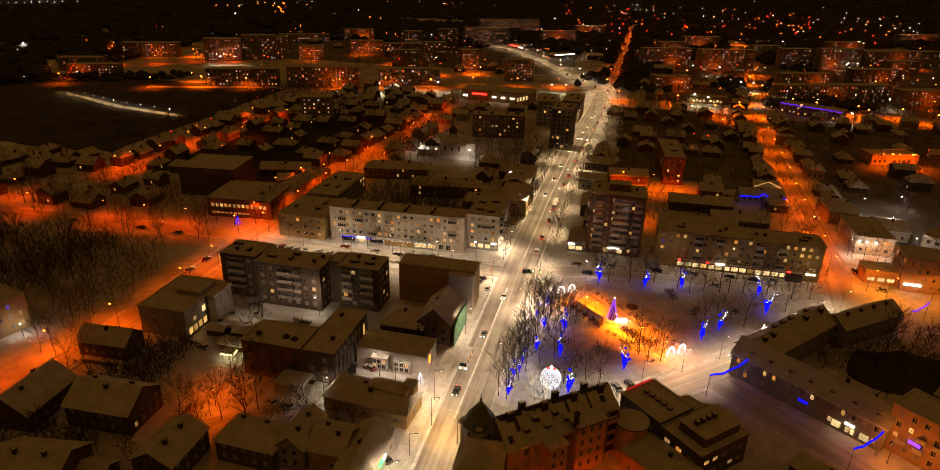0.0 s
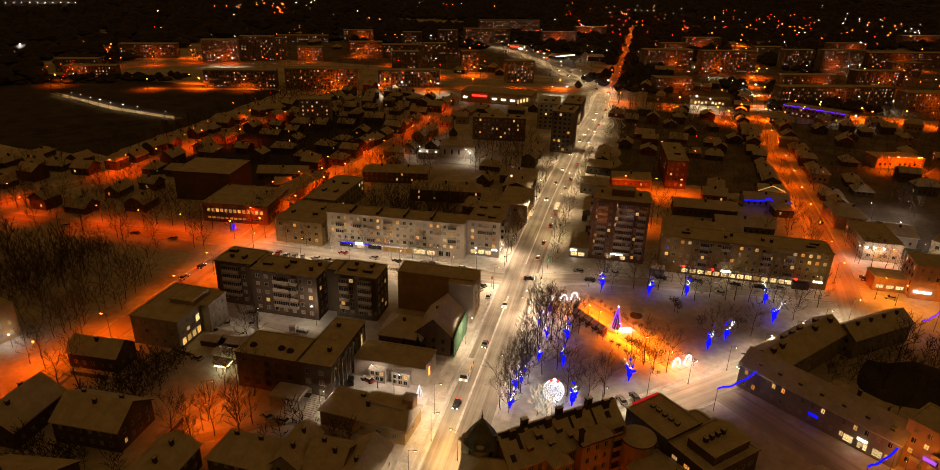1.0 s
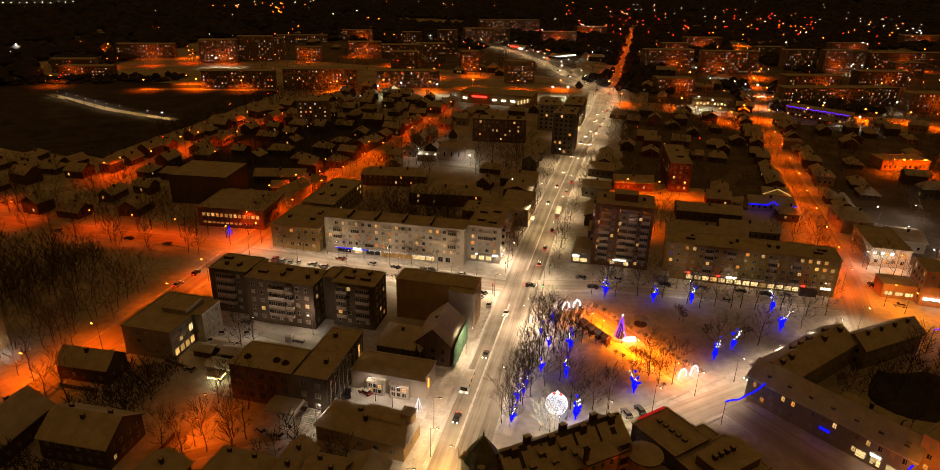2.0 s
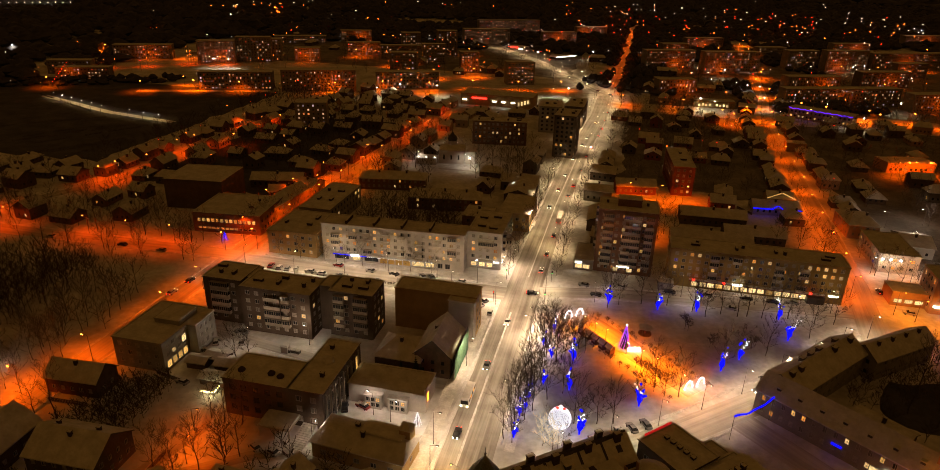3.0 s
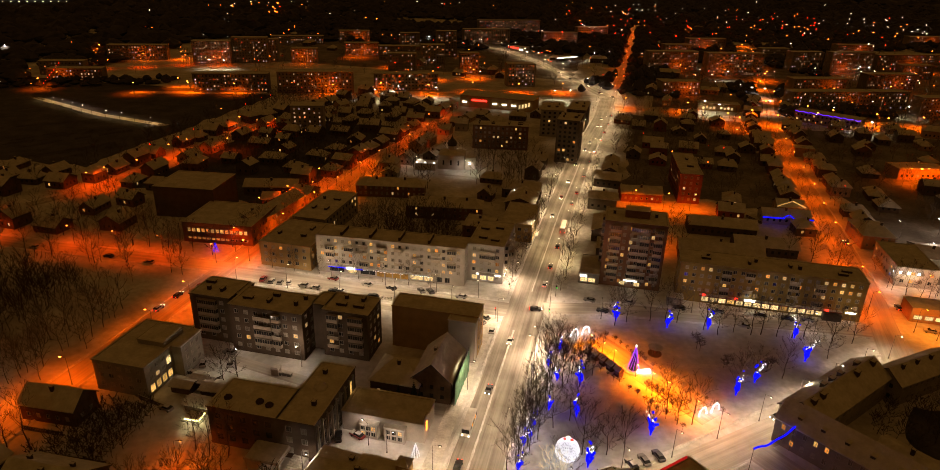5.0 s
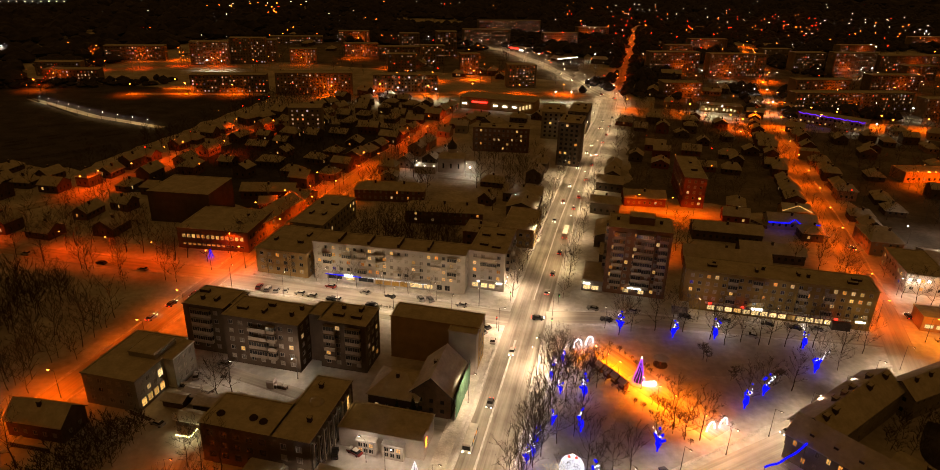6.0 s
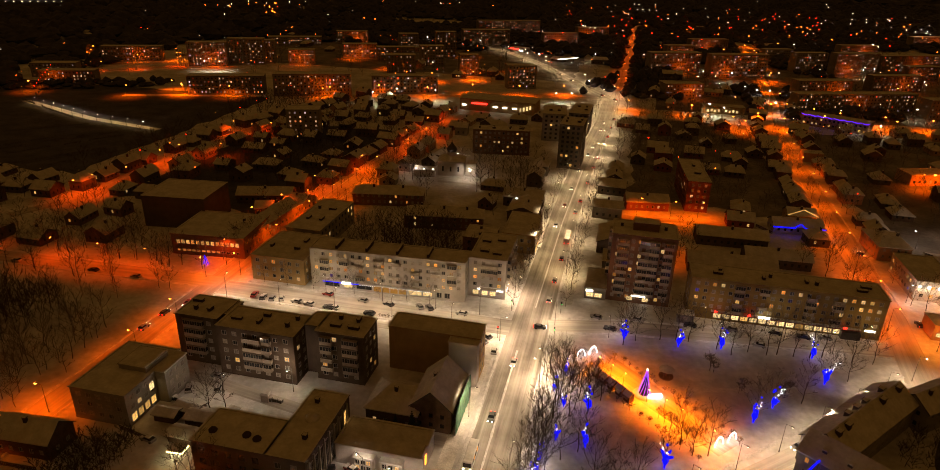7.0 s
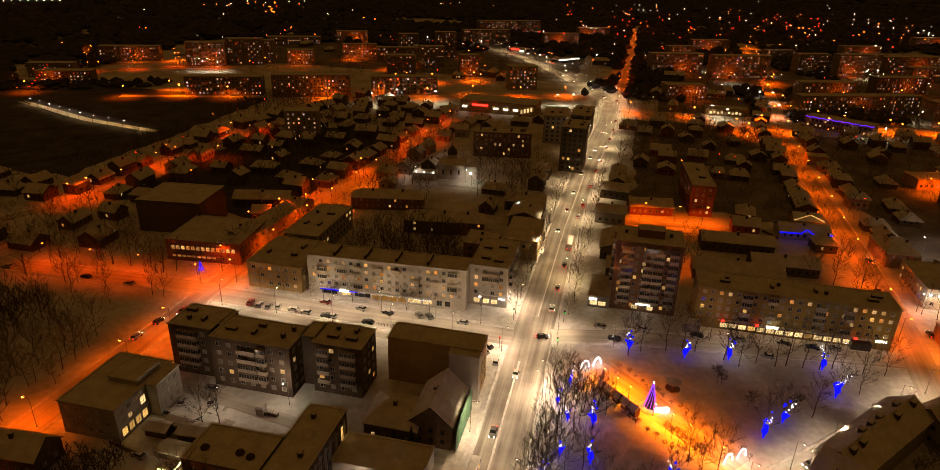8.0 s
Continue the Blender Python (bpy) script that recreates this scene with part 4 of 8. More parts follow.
def kindergarten():
    root, h = block("pale single-storey hall with bay windows and snowy roof", -68.8, 155.2, 22, 10.5, 1, 4.4, wall=WHITEWALL, faces="", name="public_hall", category="public building", vents=False, extra=0.6)
    for x, w in ((5.4, 4.8), (12.2, 5.4)):
        s = Shape()
        s.box(x, x + w, -1.8, 0, 0.0, 4.2)
        s.box(x - 0.2, x + w + 0.2, -2.0, 0, 4.2, 4.6, k=1)
        part("bay", s, [WHITEWALL, ROOFSNOW], root, "pale bay with a snowy top")
        for i in range(3):
            for z in (0.8, 2.5):
                win = put("window", frame_mesh(1.2, 1.4), root, pose(x + 0.4 + i * (w - 0.6) / 3, -1.88, z))
                put("pane", pane_mesh(1.2, 1.4, 2 if rng.random() < 0.3 else -1), win, pose(0, -0.05, 0))
    s = Shape()
    s.box(0, 3.0, 0, 0.4, 0, 7.6)
    part("street_gable", s, WHITEWALL, root, "tall pale gable wall towards the street", face_poses(22, 10.5)["r"][0] @ pose(0, -0.4, 0))
    sign(root, face_poses(22, 10.5)["r"][0] @ pose(1.0, -0.5, 3.4), 0.9, 2.6, emit("orange_sign_light", (1.0, 0.22, 0.02), 5.0), "upright orange lit sign")


kindergarten()


def ochre_shop():
    h = 5.4
    root = house("ochre brick shop with a snowy roof and a corner turret", -68.8, 132.2, 24.3, 10.5, 4.8, 1.7, -5, wall=YELLOWWALL, hip=1.2, faces="fr", lit=0.0, pitch=4.5, win=(1.6, 1.5), fh=4.2, chimneys=1, name="shop", category="shop")
    s = Shape()
    s.box(0, 11, 0, 4.5, 0, 1.6)
    s.box(-0.3, 11.3, -0.3, 4.8, 1.6, 1.95, k=1, tx=0.2, ty=0.2)
    part("roof_storey", s, [YELLOWWALL, ROOFSNOW], root, "low upper storey with snow on top", pose(11, 5, h))
    s = Shape()
    s.box(0, 3.0, 0, 3.0, 0, 3.4)
    s.box(-0.3, 3.3, -0.3, 3.3, 3.4, 4.6, k=1, tx=1.5, ty=1.5)
    part("corner_turret", s, [YELLOWWALL, ROOFSNOW], root, "small square corner turret with snowy top", pose(20.5, 6.8, h))
    put("roof_vent", roof_vent_mesh(1), root, pose(9, 7.5, h))


ochre_shop()

# old town houses in the near quarter
house("dark timber house with a snowy pitched roof", -151.5, 137.0, 16, 8.5, 5.2, 3.4, 3, lit=0.05)
house("large dark house with a snowy pitched roof", -149.5, 103.5, 13, 17, 5.4, 4.6, 3, lit=0.0, wall=TIMBER, chimneys=2, along=False)
house("dark two-storey house with a snowy pitched roof and chimneys", -129.8, 109.0, 18.5, 13, 6.4, 4.2, 2, lit=0.03, wall=DARKWALL, chimneys=3)
house("two-storey house with a snowy pitched roof", -100.2, 97.0, 10.5, 14, 6.2, 3.0, 0, lit=0.0, wall=DARKWALL, along=False, chimneys=2)
house("two-storey timber house with a snowy hip roof", -85.6, 107.8, 15.5, 10, 6.2, 3.2, -2, hip=3.5, lit=0.0, wall=DARKWALL, chimneys=2)
house("plastered house with a snowy pitched roof", -70.5, 109.5, 7.0, 13, 6.4, 3.0, 0, lit=0.0, wall=GREYWALL, along=False, chimneys=2)
house("plastered house with a snowy pitched roof", -63.0, 111.0, 9.0, 11, 5.6, 2.8, 0, lit=0.0, wall=YELLOWWALL, chimneys=2)
r_ = house("street house with a snowy roof and a green pharmacy sign", -54.0, 104.0, 8.5, 19, 6.0, 2.6, 0, lit=0.0, wall=WHITEWALL, along=False)
sign(r_, r_.matrix_basis.inverted() @ at(-45.2, 112.2, 3.2, 90), 2.2, 0.8, GREENSIGN, "green lit sign")
sign(r_, r_.matrix_basis.inverted() @ at(-45.2, 114.6, 3.2, 90), 1.6, 0.8, WHITESIGN, "white lit sign")
house("dark house at the edge with a snowy roof", -128, 84, 17, 13, 6.0, 3.5, 8, lit=0.05, wall=TIMBER, chimneys=2)
house("small dark shed under snow", -113, 92, 8, 6, 3.0, 1.6, 4, lit=0.0, chimneys=0)


YELLOWTUBE = emit("yellow_tube_light", (1.0, 0.85, 0.30), 6.0, sampled=True)


def lit_canopy(a, b):
    """A small yard canopy on posts with lamps under its roof."""
    root = thing("yard_canopy", at(a, b, 0, 4), "small snowy canopy on posts with yellow light under it", "canopy")
    s = Shape()
    for x in (0.1, 3.2):
        for y in (0.1, 2.2):
            s.box(x, x + 0.14, y, y + 0.14, 0, 2.6)
    part("frame", s, STEEL, root)
    s = Shape()
    s.box(-0.3, 3.8, -0.3, 2.8, 2.75, 3.1, tx=0.2, ty=0.2)
    part("roof", s, ROOFSNOW, root, "roof under a cap of snow")
    sign(root, pose(-0.2, -0.3, 2.35), 3.9, 0.35, YELLOWTUBE, "yellow light tube", "light_tube", 0.12)
    sign(root, pose(3.8, -0.2, 2.35, 0, 0, 90), 3.0, 0.35, YELLOWTUBE, "yellow light tube", "light_tube", 0.12)
    lamp_light(root, (1.8, 1.2, 2.5), 260, (1.0, 0.82, 0.42), 0.3, True)


lit_canopy(-108.6, 145.6)
h_ = block("old four-storey house with lit porch and snowy roof", -205.5, 142.5, 24, 11, 3, 3.4, -14, wall=YELLOWWALL, lit=0.1, pitch=2.8, win=(1.2, 1.7), vents=False)[0]

# yard sheds
for sa, sb, sw, sd in ((-118, 160.5, 7, 4.5), (-112.5, 157.5, 8, 5), (-121.5, 157, 6, 4), (-113, 151, 14, 4), (-104.6, 156, 6, 6)):
    house("low yard shed under a thick layer of snow", sa, sb, sw, sd, 2.3, 0.7, rng.uniform(-5, 5), lit=0, chimneys=0, name="shed", category="shed", group="yard sheds", faces="")
s_ = Shape()
s_.box(0, 2.2, 0, 2.0, 0, 2.4)
s_.box(-0.3, 2.5, -0.3, 2.3, 2.4, 2.9, k=1, tx=0.4, ty=0.4)
tagged(part("transformer_hut", s_, [WHITEWALL, ROOFSNOW], None, m=at(-98.5, 171.5)), "small white transformer hut with a snowy top", "hut")


# corner house with a spire beside the park street
def spire_house():
    root = house("old four-storey corner house with steep snowy roof and dormers", -15.5, 116.0, 32, 12, 11.5, 5.0, 40, wall=ORANGEWALL, lit=0.0, chimneys=0, pitch=2.6, win=(1.3, 2.1), fh=3.5, thick=0.2, over=0.35, name="town_house", category="town house")
    for i, (x, y, z) in enumerate(((5.5, 3.4, 13.0), (11.0, 3.0, 12.6), (16.5, 3.2, 12.8), (8.5, 4.8, 14.4), (14, 4.7, 14.3))):
        s = Shape()
        s.box(0, 1.5, -1.6, 0.9, 0, 1.3)
        part("dormer", s, TIN, root, "dark dormer", pose(x, y, z))
        s = Shape()
        s.box(-0.2, 1.7, -1.8, 1.0, 1.3, 1.55, tx=0.1, ty=0.1)
        part("dormer_snow", s, ROOFSNOW, root, "snow on the dormer", pose(x, y, z))
    for i, x in enumerate((3, 7.5, 12.5, 17, 21, 25.5, 29)):
        s = Shape()
        s.box(-0.8, 0.8, -0.5, 0.5, 0, 2.4)
        s.box(-0.9, 0.9, -0.6, 0.6, 2.4, 2.6)
        s.box(-0.8, 0.8, -0.5, 0.5, 2.6, 2.8, k=1, tx=0.2, ty=0.15)
        part("chimney", s, [VENT, ROOFSNOW], root, m=pose(x, 5.0 + 2.2 * (i % 2), 15.3))
    s = Shape()
    s.box(0, 32, 5.75, 6.25, 16.55, 16.85)
    part("ridge", s, TIN, root, "dark tin ridge of the steep roof")
    # bare tin and old snow on the steep yard slope
    slope = lambda x, f, up=0.26: (x, -0.35 + 6.35 * f, 11.21 + 5.29 * f + up)
    for i, (x0, x1, f0, f1) in enumerate(((0.4, 6.5, 0.86, 0.97), (7.5, 13.0, 0.9, 0.98), (15.0, 22.0, 0.88, 0.97), (23.5, 31.0, 0.9, 0.98), (3.8, 4.8, 0.45, 0.86), (9.6, 10.3, 0.52, 0.9), (18.2, 18.9, 0.55, 0.88), (24.5, 25.1, 0.35, 0.9), (28.0, 29.4, 0.5, 0.7), (1.0, 2.2, 0.2, 0.4))):
        s = Shape()
        n = 8
        lower = [slope(x0 + (x1 - x0) * k / n, f0 + 0.03 * noise.noise((k * 0.9, i * 3.1, 1.0))) for k in range(n + 1)]
        upper = [slope(x0 + (x1 - x0) * k / n, f1 + 0.015 * noise.noise((k * 0.9, i * 3.1, 6.0))) for k in range(n + 1)]
        for k in range(n):
            s.quad(lower[k], lower[k + 1], upper[k + 1], upper[k])
        part("bare_tin", s, TIN, root, "strip of bare dark tin where the snow slid off")
    s = Shape()
    s.box(-0.15, 32.15, -0.28, 0.0, 10.9, 11.35)
    part("eaves_cornice", s, ORANGEWALL, root, "deep cornice under the eaves")
    for z in (4.0, 7.5):
        s = Shape()
        s.box(0, 32, -0.1, 0.0, z, z + 0.2)
        part("string_course", s, ORANGEWALL, root)
    for x in (5.6, 16.8, 27.0):
        s = Shape()
        s.rod((x, -0.2, 0), (x, -0.2, 11), 0.09, 0.09, 6)
        part("downpipe", s, TIN, root)
    # lower stair bay of the yard front
    s = Shape()
    holes = window_grid(5.0, 3, 3.2, 2.2, 1.1, 1.8, base=0.6, margin=0.3)
    facade(s, pose(0, 0, 0), 5.0, 11.0, holes)
    facade(s, pose(5.0, 0, 0, 0, 0, 90), 3.0, 11.0, [])
    facade(s, pose(0, 3.0, 0, 0, 0, -90), 3.0, 11.0, [])
    bay = part("stair_bay", s, ORANGEWALL, root, "narrow stair bay of the yard front", pose(9.5, -3.0, 0))
    for x0, x1, z0, z1 in holes:
        put("window", frame_mesh(x1 - x0, z1 - z0, 1), bay, pose(x0, 0.03, z0))
    s = Shape()
    s.v = [(-0.3, -0.4, 11.0), (5.3, -0.4, 11.0), (5.3, 4.5, 11.0), (-0.3, 4.5, 11.0), (2.5, 0.6, 13.4), (2.5, 4.5, 13.4)]
    s.f = [(0, 1, 4), (1, 2, 5, 4), (3, 0, 4, 5), (2, 3, 5), (3, 2, 1, 0)]
    s.k = [0, 0, 0, 1, 1]
    part("bay_hip", s, [ROOFSNOW, TIN], root, "small snowy hip roof of the stair bay", pose(9.5, -3.0, 0))
    # stacked loggias beside the round stair
    for j in range(4):
        s = Shape()
        z = 0.9 + 3.2 * j
        s.box(0, 3.4, -1.1, 0, z - 0.2, z)
        s.box(0, 3.4, -1.1, -1.0, z, z + 0.95)
        s.box(0, 0.12, -1.0, 0, z, z + 2.7)
        s.box(3.28, 3.4, -1.0, 0, z, z + 2.7)
        s.box(0.12, 3.28, -0.1, -0.02, z, z + 2.6, k=1)
        part("loggia", s, [ORANGEWALL, VENT], root, "deep dark loggia", pose(27.6, 0, 0))
    # projecting middle of the yard front
    s = Shape()
    holes = window_grid(8.5, 4, 3.2, 1.9, 1.0, 1.7, base=0.5, margin=0.5)
    facade(s, pose(0, 0, 0), 8.5, 13.4, holes)
    facade(s, pose(8.5, 0, 0, 0, 0, 90), 2.2, 13.4, [])
    facade(s, pose(0, 2.2, 0, 0, 0, -90), 2.2, 13.4, [])
    bay = part("yard_bay", s, ORANGEWALL, root, "tall projecting bay of the yard front", pose(17.5, -2.2, 0))
    for x0, x1, z0, z1 in holes:
        put("window", frame_mesh(x1 - x0, z1 - z0, 1), bay, pose(x0, 0.03, z0))
    s = Shape()
    s.box(-0.3, 8.8, -0.4, 2.4, 13.4, 13.7, k=1)
    s.box(-0.2, 8.7, -0.3, 4.5, 13.7, 14.1, tx=0.2, ty=0.2)
    part("bay_roof", s, [ROOFSNOW, TIN], root, "snowy roof of the bay", pose(17.5, -2.2, 0))
    s = Shape()
    s.box(0, 0.9, 0, 0.9, 0, 4.0)
    s.box(-0.15, 1.05, -0.15, 1.05, 4.0, 4.3)
    part("tall_chimney", s, VENT, root, "tall chimney on the bay", pose(17.2, -1.6, 13.0))
    # round stair
    root = thing("stair_tower", at(12.0, 136.5), "round stair tower with a snowy cone roof", "tower")
    s = Shape()
    s.rod((0, 0, 0), (0, 0, 10), 4.0, 4.0, 20)
    part("wall", s, ORANGEWALL, root, smooth=False)
    s = Shape()
    s.rod((0, 0, 10), (0, 0, 10.3), 4.4, 4.4, 20, k=1)
    s.rod((0, 0, 10.3), (0, 0, 12.6), 4.3, 0.3, 20)
    part("roof", s, [ROOFSNOW, TIN], root, "snowy cone roof")
    for i in range(5):
        w = radians(-150 + i * 28)
        for z in (1.5, 4.6, 7.4):
            put("window", frame_mesh(0.9, 1.7, 1), root, pose(4.0 * math.cos(w), 4.0 * math.sin(w), z, 0, 0, math.degrees(w) + 90) @ pose(-0.45, 0, 0))
    # corner tower
    root = thing("corner_tower", at(-27.8, 120.3, 0, -38), "corner tower of the old house with a pointed dark spire", "tower")
    s = Shape()
    holes = window_grid(6.6, 4, 3.3, 2.6, 1.1, 1.8, base=0.6)
    for f, (m, width) in face_poses(6.6, 6.6).items():
        facade(s, m, width, 14.0, holes, back=None if f in "fl" else 1)
        if f in "fl":
            fill_windows(root, m, holes, 0.0)
    part("wall", s, [WHITEWALL, GLASS], root)
    s = Shape()
    s.box(-0.5, 7.1, -0.5, 7.1, 13.8, 14.2)
    part("cornice", s, WHITEWALL, root, "pale cornice")
    s = Shape()
    rings = ((4.3, 14.2), (3.6, 15.4), (2.9, 16.8), (1.6, 18.6), (0.15, 20.6))
    for (r0, z0), (r1, z1) in zip(rings, rings[1:]):
        for i in range(8):
            u, v = math.pi * (i + 0.5) / 4, math.pi * (i + 1.5) / 4
            s.quad((3.3 + r0 * math.cos(u), 3.3 + r0 * math.sin(u), z0), (3.3 + r0 * math.cos(v), 3.3 + r0 * math.sin(v), z0), (3.3 + r1 * math.cos(v), 3.3 + r1 * math.sin(v), z1), (3.3 + r1 * math.cos(u), 3.3 + r1 * math.sin(u), z1))
    part("spire", s, PATINA, root, "bell-shaped spire of patinated tin")
    for i in range(4):
        u = math.pi * (i + 0.5) / 2
        c = Shape()
        c.ball((3.3 + 3.5 * math.cos(u), 3.3 + 3.5 * math.sin(u), 15.2), 1.0, 4, 7, squash=0.35)
        part("snow_patch", c, ROOFSNOW, root, "snow caught on the spire's foot", smooth=True)
    s = Shape()
    s.rod((3.3, 3.3, 20.4), (3.3, 3.3, 22.6), 0.12, 0.03, 6)
    s.ball((3.3, 3.3, 21.0), 0.28, 4, 7)
    part("finial", s, TIN, root)
    for z in (3.6, 7.0, 10.3):
        s = Shape()
        s.box(-0.12, 6.72, -0.12, 6.72, z, z + 0.22)
        part("string_course", s, WHITEWALL, root)
    house("street wing of the old corner house with a snowy hip roof", -25.8, 106.0, 10.0, 12.0, 11.8, 4.4, 3, wall=WHITEWALL, hip=4.6, lit=0.0, pitch=2.4, win=(1.1, 1.8), fh=3.5, chimneys=0, seen="fl", name="town_house", category="town house")
    house("lower street wing of the old house with a snowy roof", -26.2, 88.0, 11.0, 17.6, 9.5, 4.0, 2, wall=WHITEWALL, along=False, lit=0.0, pitch=2.6, win=(1.1, 1.8), fh=3.2, chimneys=2, seen="fb", name="town_house", category="town house")
    house("low yard wing with salmon walls and a snowy roof", 10.5, 130.6, 18, 10, 5.6, 1.6, -41, wall=ORANGEWALL, lit=0.0, pitch=2.4, win=(0.8, 1.3), fh=2.8, chimneys=1, seen="fl", name="town_house", category="town house")


spire_house()


def flat_office():
    root, h = block("two-storey office with a red sign and a snowy flat roof", 9.2, 147.6, 13.6, 12, 2, 3.9, -45, wall=DARKWALL, faces="fr", lit=0.0, name="office_building", category="office building", vents=False, extra=1.0)
    s = Shape()
    s.box(0, 9, 0, 0.25, 0, 0.55)
    part("sign_board", s, emit("dim_red_sign", (0.8, 0.02, 0.015), 0.5), root, "long red sign board on the roof edge", pose(0.1, 2.0, h + 0.35, 0, 0, 90))
    for i in range(5):
        put("roof_vent", MESHES[("vent", 1)] if ("vent", 1) in MESHES else roof_vent_mesh(1), root, pose(3.2 + i * 2.0, 6.0, h - 0.7))
    root, h = block("office wing with lit windows and a snowy flat roof", 19.0, 138.6, 13, 17, 2, 3.5, -46, wall=DARKWALL, faces="fr", lit=0.3, pitch=2.9, win=(1.9, 1.3), name="office_building", category="office building", vents=False, extra=0.8)
    s = Shape()
    s.box(0, 7.8, 0, 12.5, 0, 3.0)
    part("upper_storey", s, DARKWALL, root, "dark upper storey", pose(3.6, 2.6, h))
    s = Shape()
    s.box(-0.3, 8.1, -0.3, 12.8, 3.0, 3.35, tx=0.1, ty=0.1)
    part("upper_roof", s, ROOFSNOW, root, "snow on the upper storey", pose(3.6, 2.6, h))
    for y in (4.5, 6.5, 8.5, 10.5):
        put("roof_vent", roof_vent_mesh(1), root, pose(7.0, y, h + 3.0))
    block("low snow-covered annexe of the office", 23.0, 152.6, 9, 6, 1, 4.6, -45, wall=GREYWALL, faces="", name="office_building", category="office building", vents=False)


flat_office()


def arcade():
    root = house("long two-storey arcade with a snowy roof and lit shops", 41.4, 180.0, 43, 10, 7.6, 3.8, -38.2, wall=GREYWALL, lit=0.24, chimneys=0, pitch=2.7, win=(1.1, 1.7), fh=3.6, name="arcade", category="shop building", seen="fl")
    for i in range(7):
        s = Shape()
        s.box(-0.55, 0.55, -0.9, 0.9, 0, 1.1)
        part("dormer", s, TIN, root, "small dark roof dormer", pose(5 + i * 5.8, 2.4, 8.7))
        s = Shape()
        s.box(-0.7, 0.7, -1.05, 1.0, 1.1, 1.3, tx=0.1, ty=0.1)
        part("dormer_snow", s, ROOFSNOW, root, "snow on the dormer", pose(5 + i * 5.8, 2.4, 8.7))
    for x, w, h, z, mtl in ((30.5, 2.2, 1.9, 1.0, SHOP), (33.6, 2.4, 0.7, 3.1, WHITESIGN), (34.0, 0.8, 1.7, 1.0, SHOP), (35.4, 0.8, 1.7, 1.0, SHOP), (37.6, 2.2, 1.9, 1.0, SHOP), (21, 2.6, 0.7, 3.0, BLUE)):
        sign(root, pose(x, -0.12, z), w, h, mtl, "lit shop front", "shop_front")
    house("street wing with a row of chimneys and a snowy roof", 51.4, 178.5, 38, 11, 7.8, 4.0, 48.5, wall=GREYWALL, lit=0.0, chimneys=8, stack=1.7, fh=3.4, name="arcade", category="shop building")
    house("further street wing with a snowy roof", 79.0, 204.5, 28, 9, 7.0, 3.2, 38, wall=GREYWALL, lit=0.0, chimneys=4, fh=3.3, name="arcade", category="shop building")
    root, h = block("four-storey salmon house beside the arcade with lit windows", 76.2, 156.4, 28, 11, 4, 3.05, -43, wall=ORANGEWALL, lit=0.1, pitch=2.9, win=(1.2, 1.6), vents=False)
    sign(root, pose(5.5, -0.3, 5.2), 2.8, 0.9, VIOLET, "violet lit sign")
    for i, (x, z) in enumerate(((3, 3.9), (7, 3.9), (7, 7.0), (11, 7.0), (13.5, 3.9))):
        put("balcony", balcony_mesh(2.2, 0), root, pose(x, 0, z))
    house("yard shed under snow", 66, 180, 14, 7, 3.2, 1.4, -40, lit=0.0, chimneys=1, name="shed", category="shed", faces="")
    house("low yard building under snow", 96, 178, 22, 9, 4.5, 1.8, -42, lit=0.0, chimneys=1, name="shed", category="shed", faces="")
    house("low roof in front of the short street under snow", 50, 138, 16, 9, 4.0, 1.6, -42, wall=TIMBER, lit=0.0, chimneys=1, name="shed", category="shed", faces="")


arcade()

# right edge, beside the long sodium-lit street
r_, h_ = block("three-storey old house with lit windows at the street corner", 113.0, 256.5, 30, 13, 4, 3.1, -2, wall=ORANGEWALL, lit=0.14, pitch=2.6, win=(1.2, 1.7), vents=False)
sign(r_, pose(1, -0.3, 2.6), 6, 0.9, WHITESIGN, "white lit shop sign")
r_, h_ = block("low pavilion with lit shop windows at the corner", 101.5, 260.0, 12, 9, 1, 4.2, wall=ORANGEWALL, faces="", name="shop", category="shop", vents=False)
for x in (1.0, 4.6, 8.0):
    w_ = put("shop_window", frame_mesh(2.8, 1.6), r_, pose(x, -0.08, 1.2))
    put("pane", pane_mesh(2.8, 1.6, 9), w_, pose(0, -0.06, 0))
r_, h_ = block("two-storey shop with bright wall lamps and a snowy roof", 106.0, 290, 15, 26, 2, 3.4, wall=WHITEWALL, faces="fl", seen="fl", lit=0.35, name="shop", category="shop", vents=False)
for x_ in (0.6, 3.6, 7.2):
    sign(r_, pose(x_, -0.5, 5.6), 1.0, 1.0, WHITESIGN, "bright white wall lamp", "wall_lamp")
    lamp_light(r_, (x_ + 0.5, -1.2, 5.4), 260, (1.0, 0.82, 0.5), 0.3, True)
house("corner house with a snowy hip roof under sodium light", 104.5, 326, 13, 20, 6.5, 3.2, 3, wall=ORANGEWALL, hip=4, lit=0.0, chimneys=2, seen="fl")

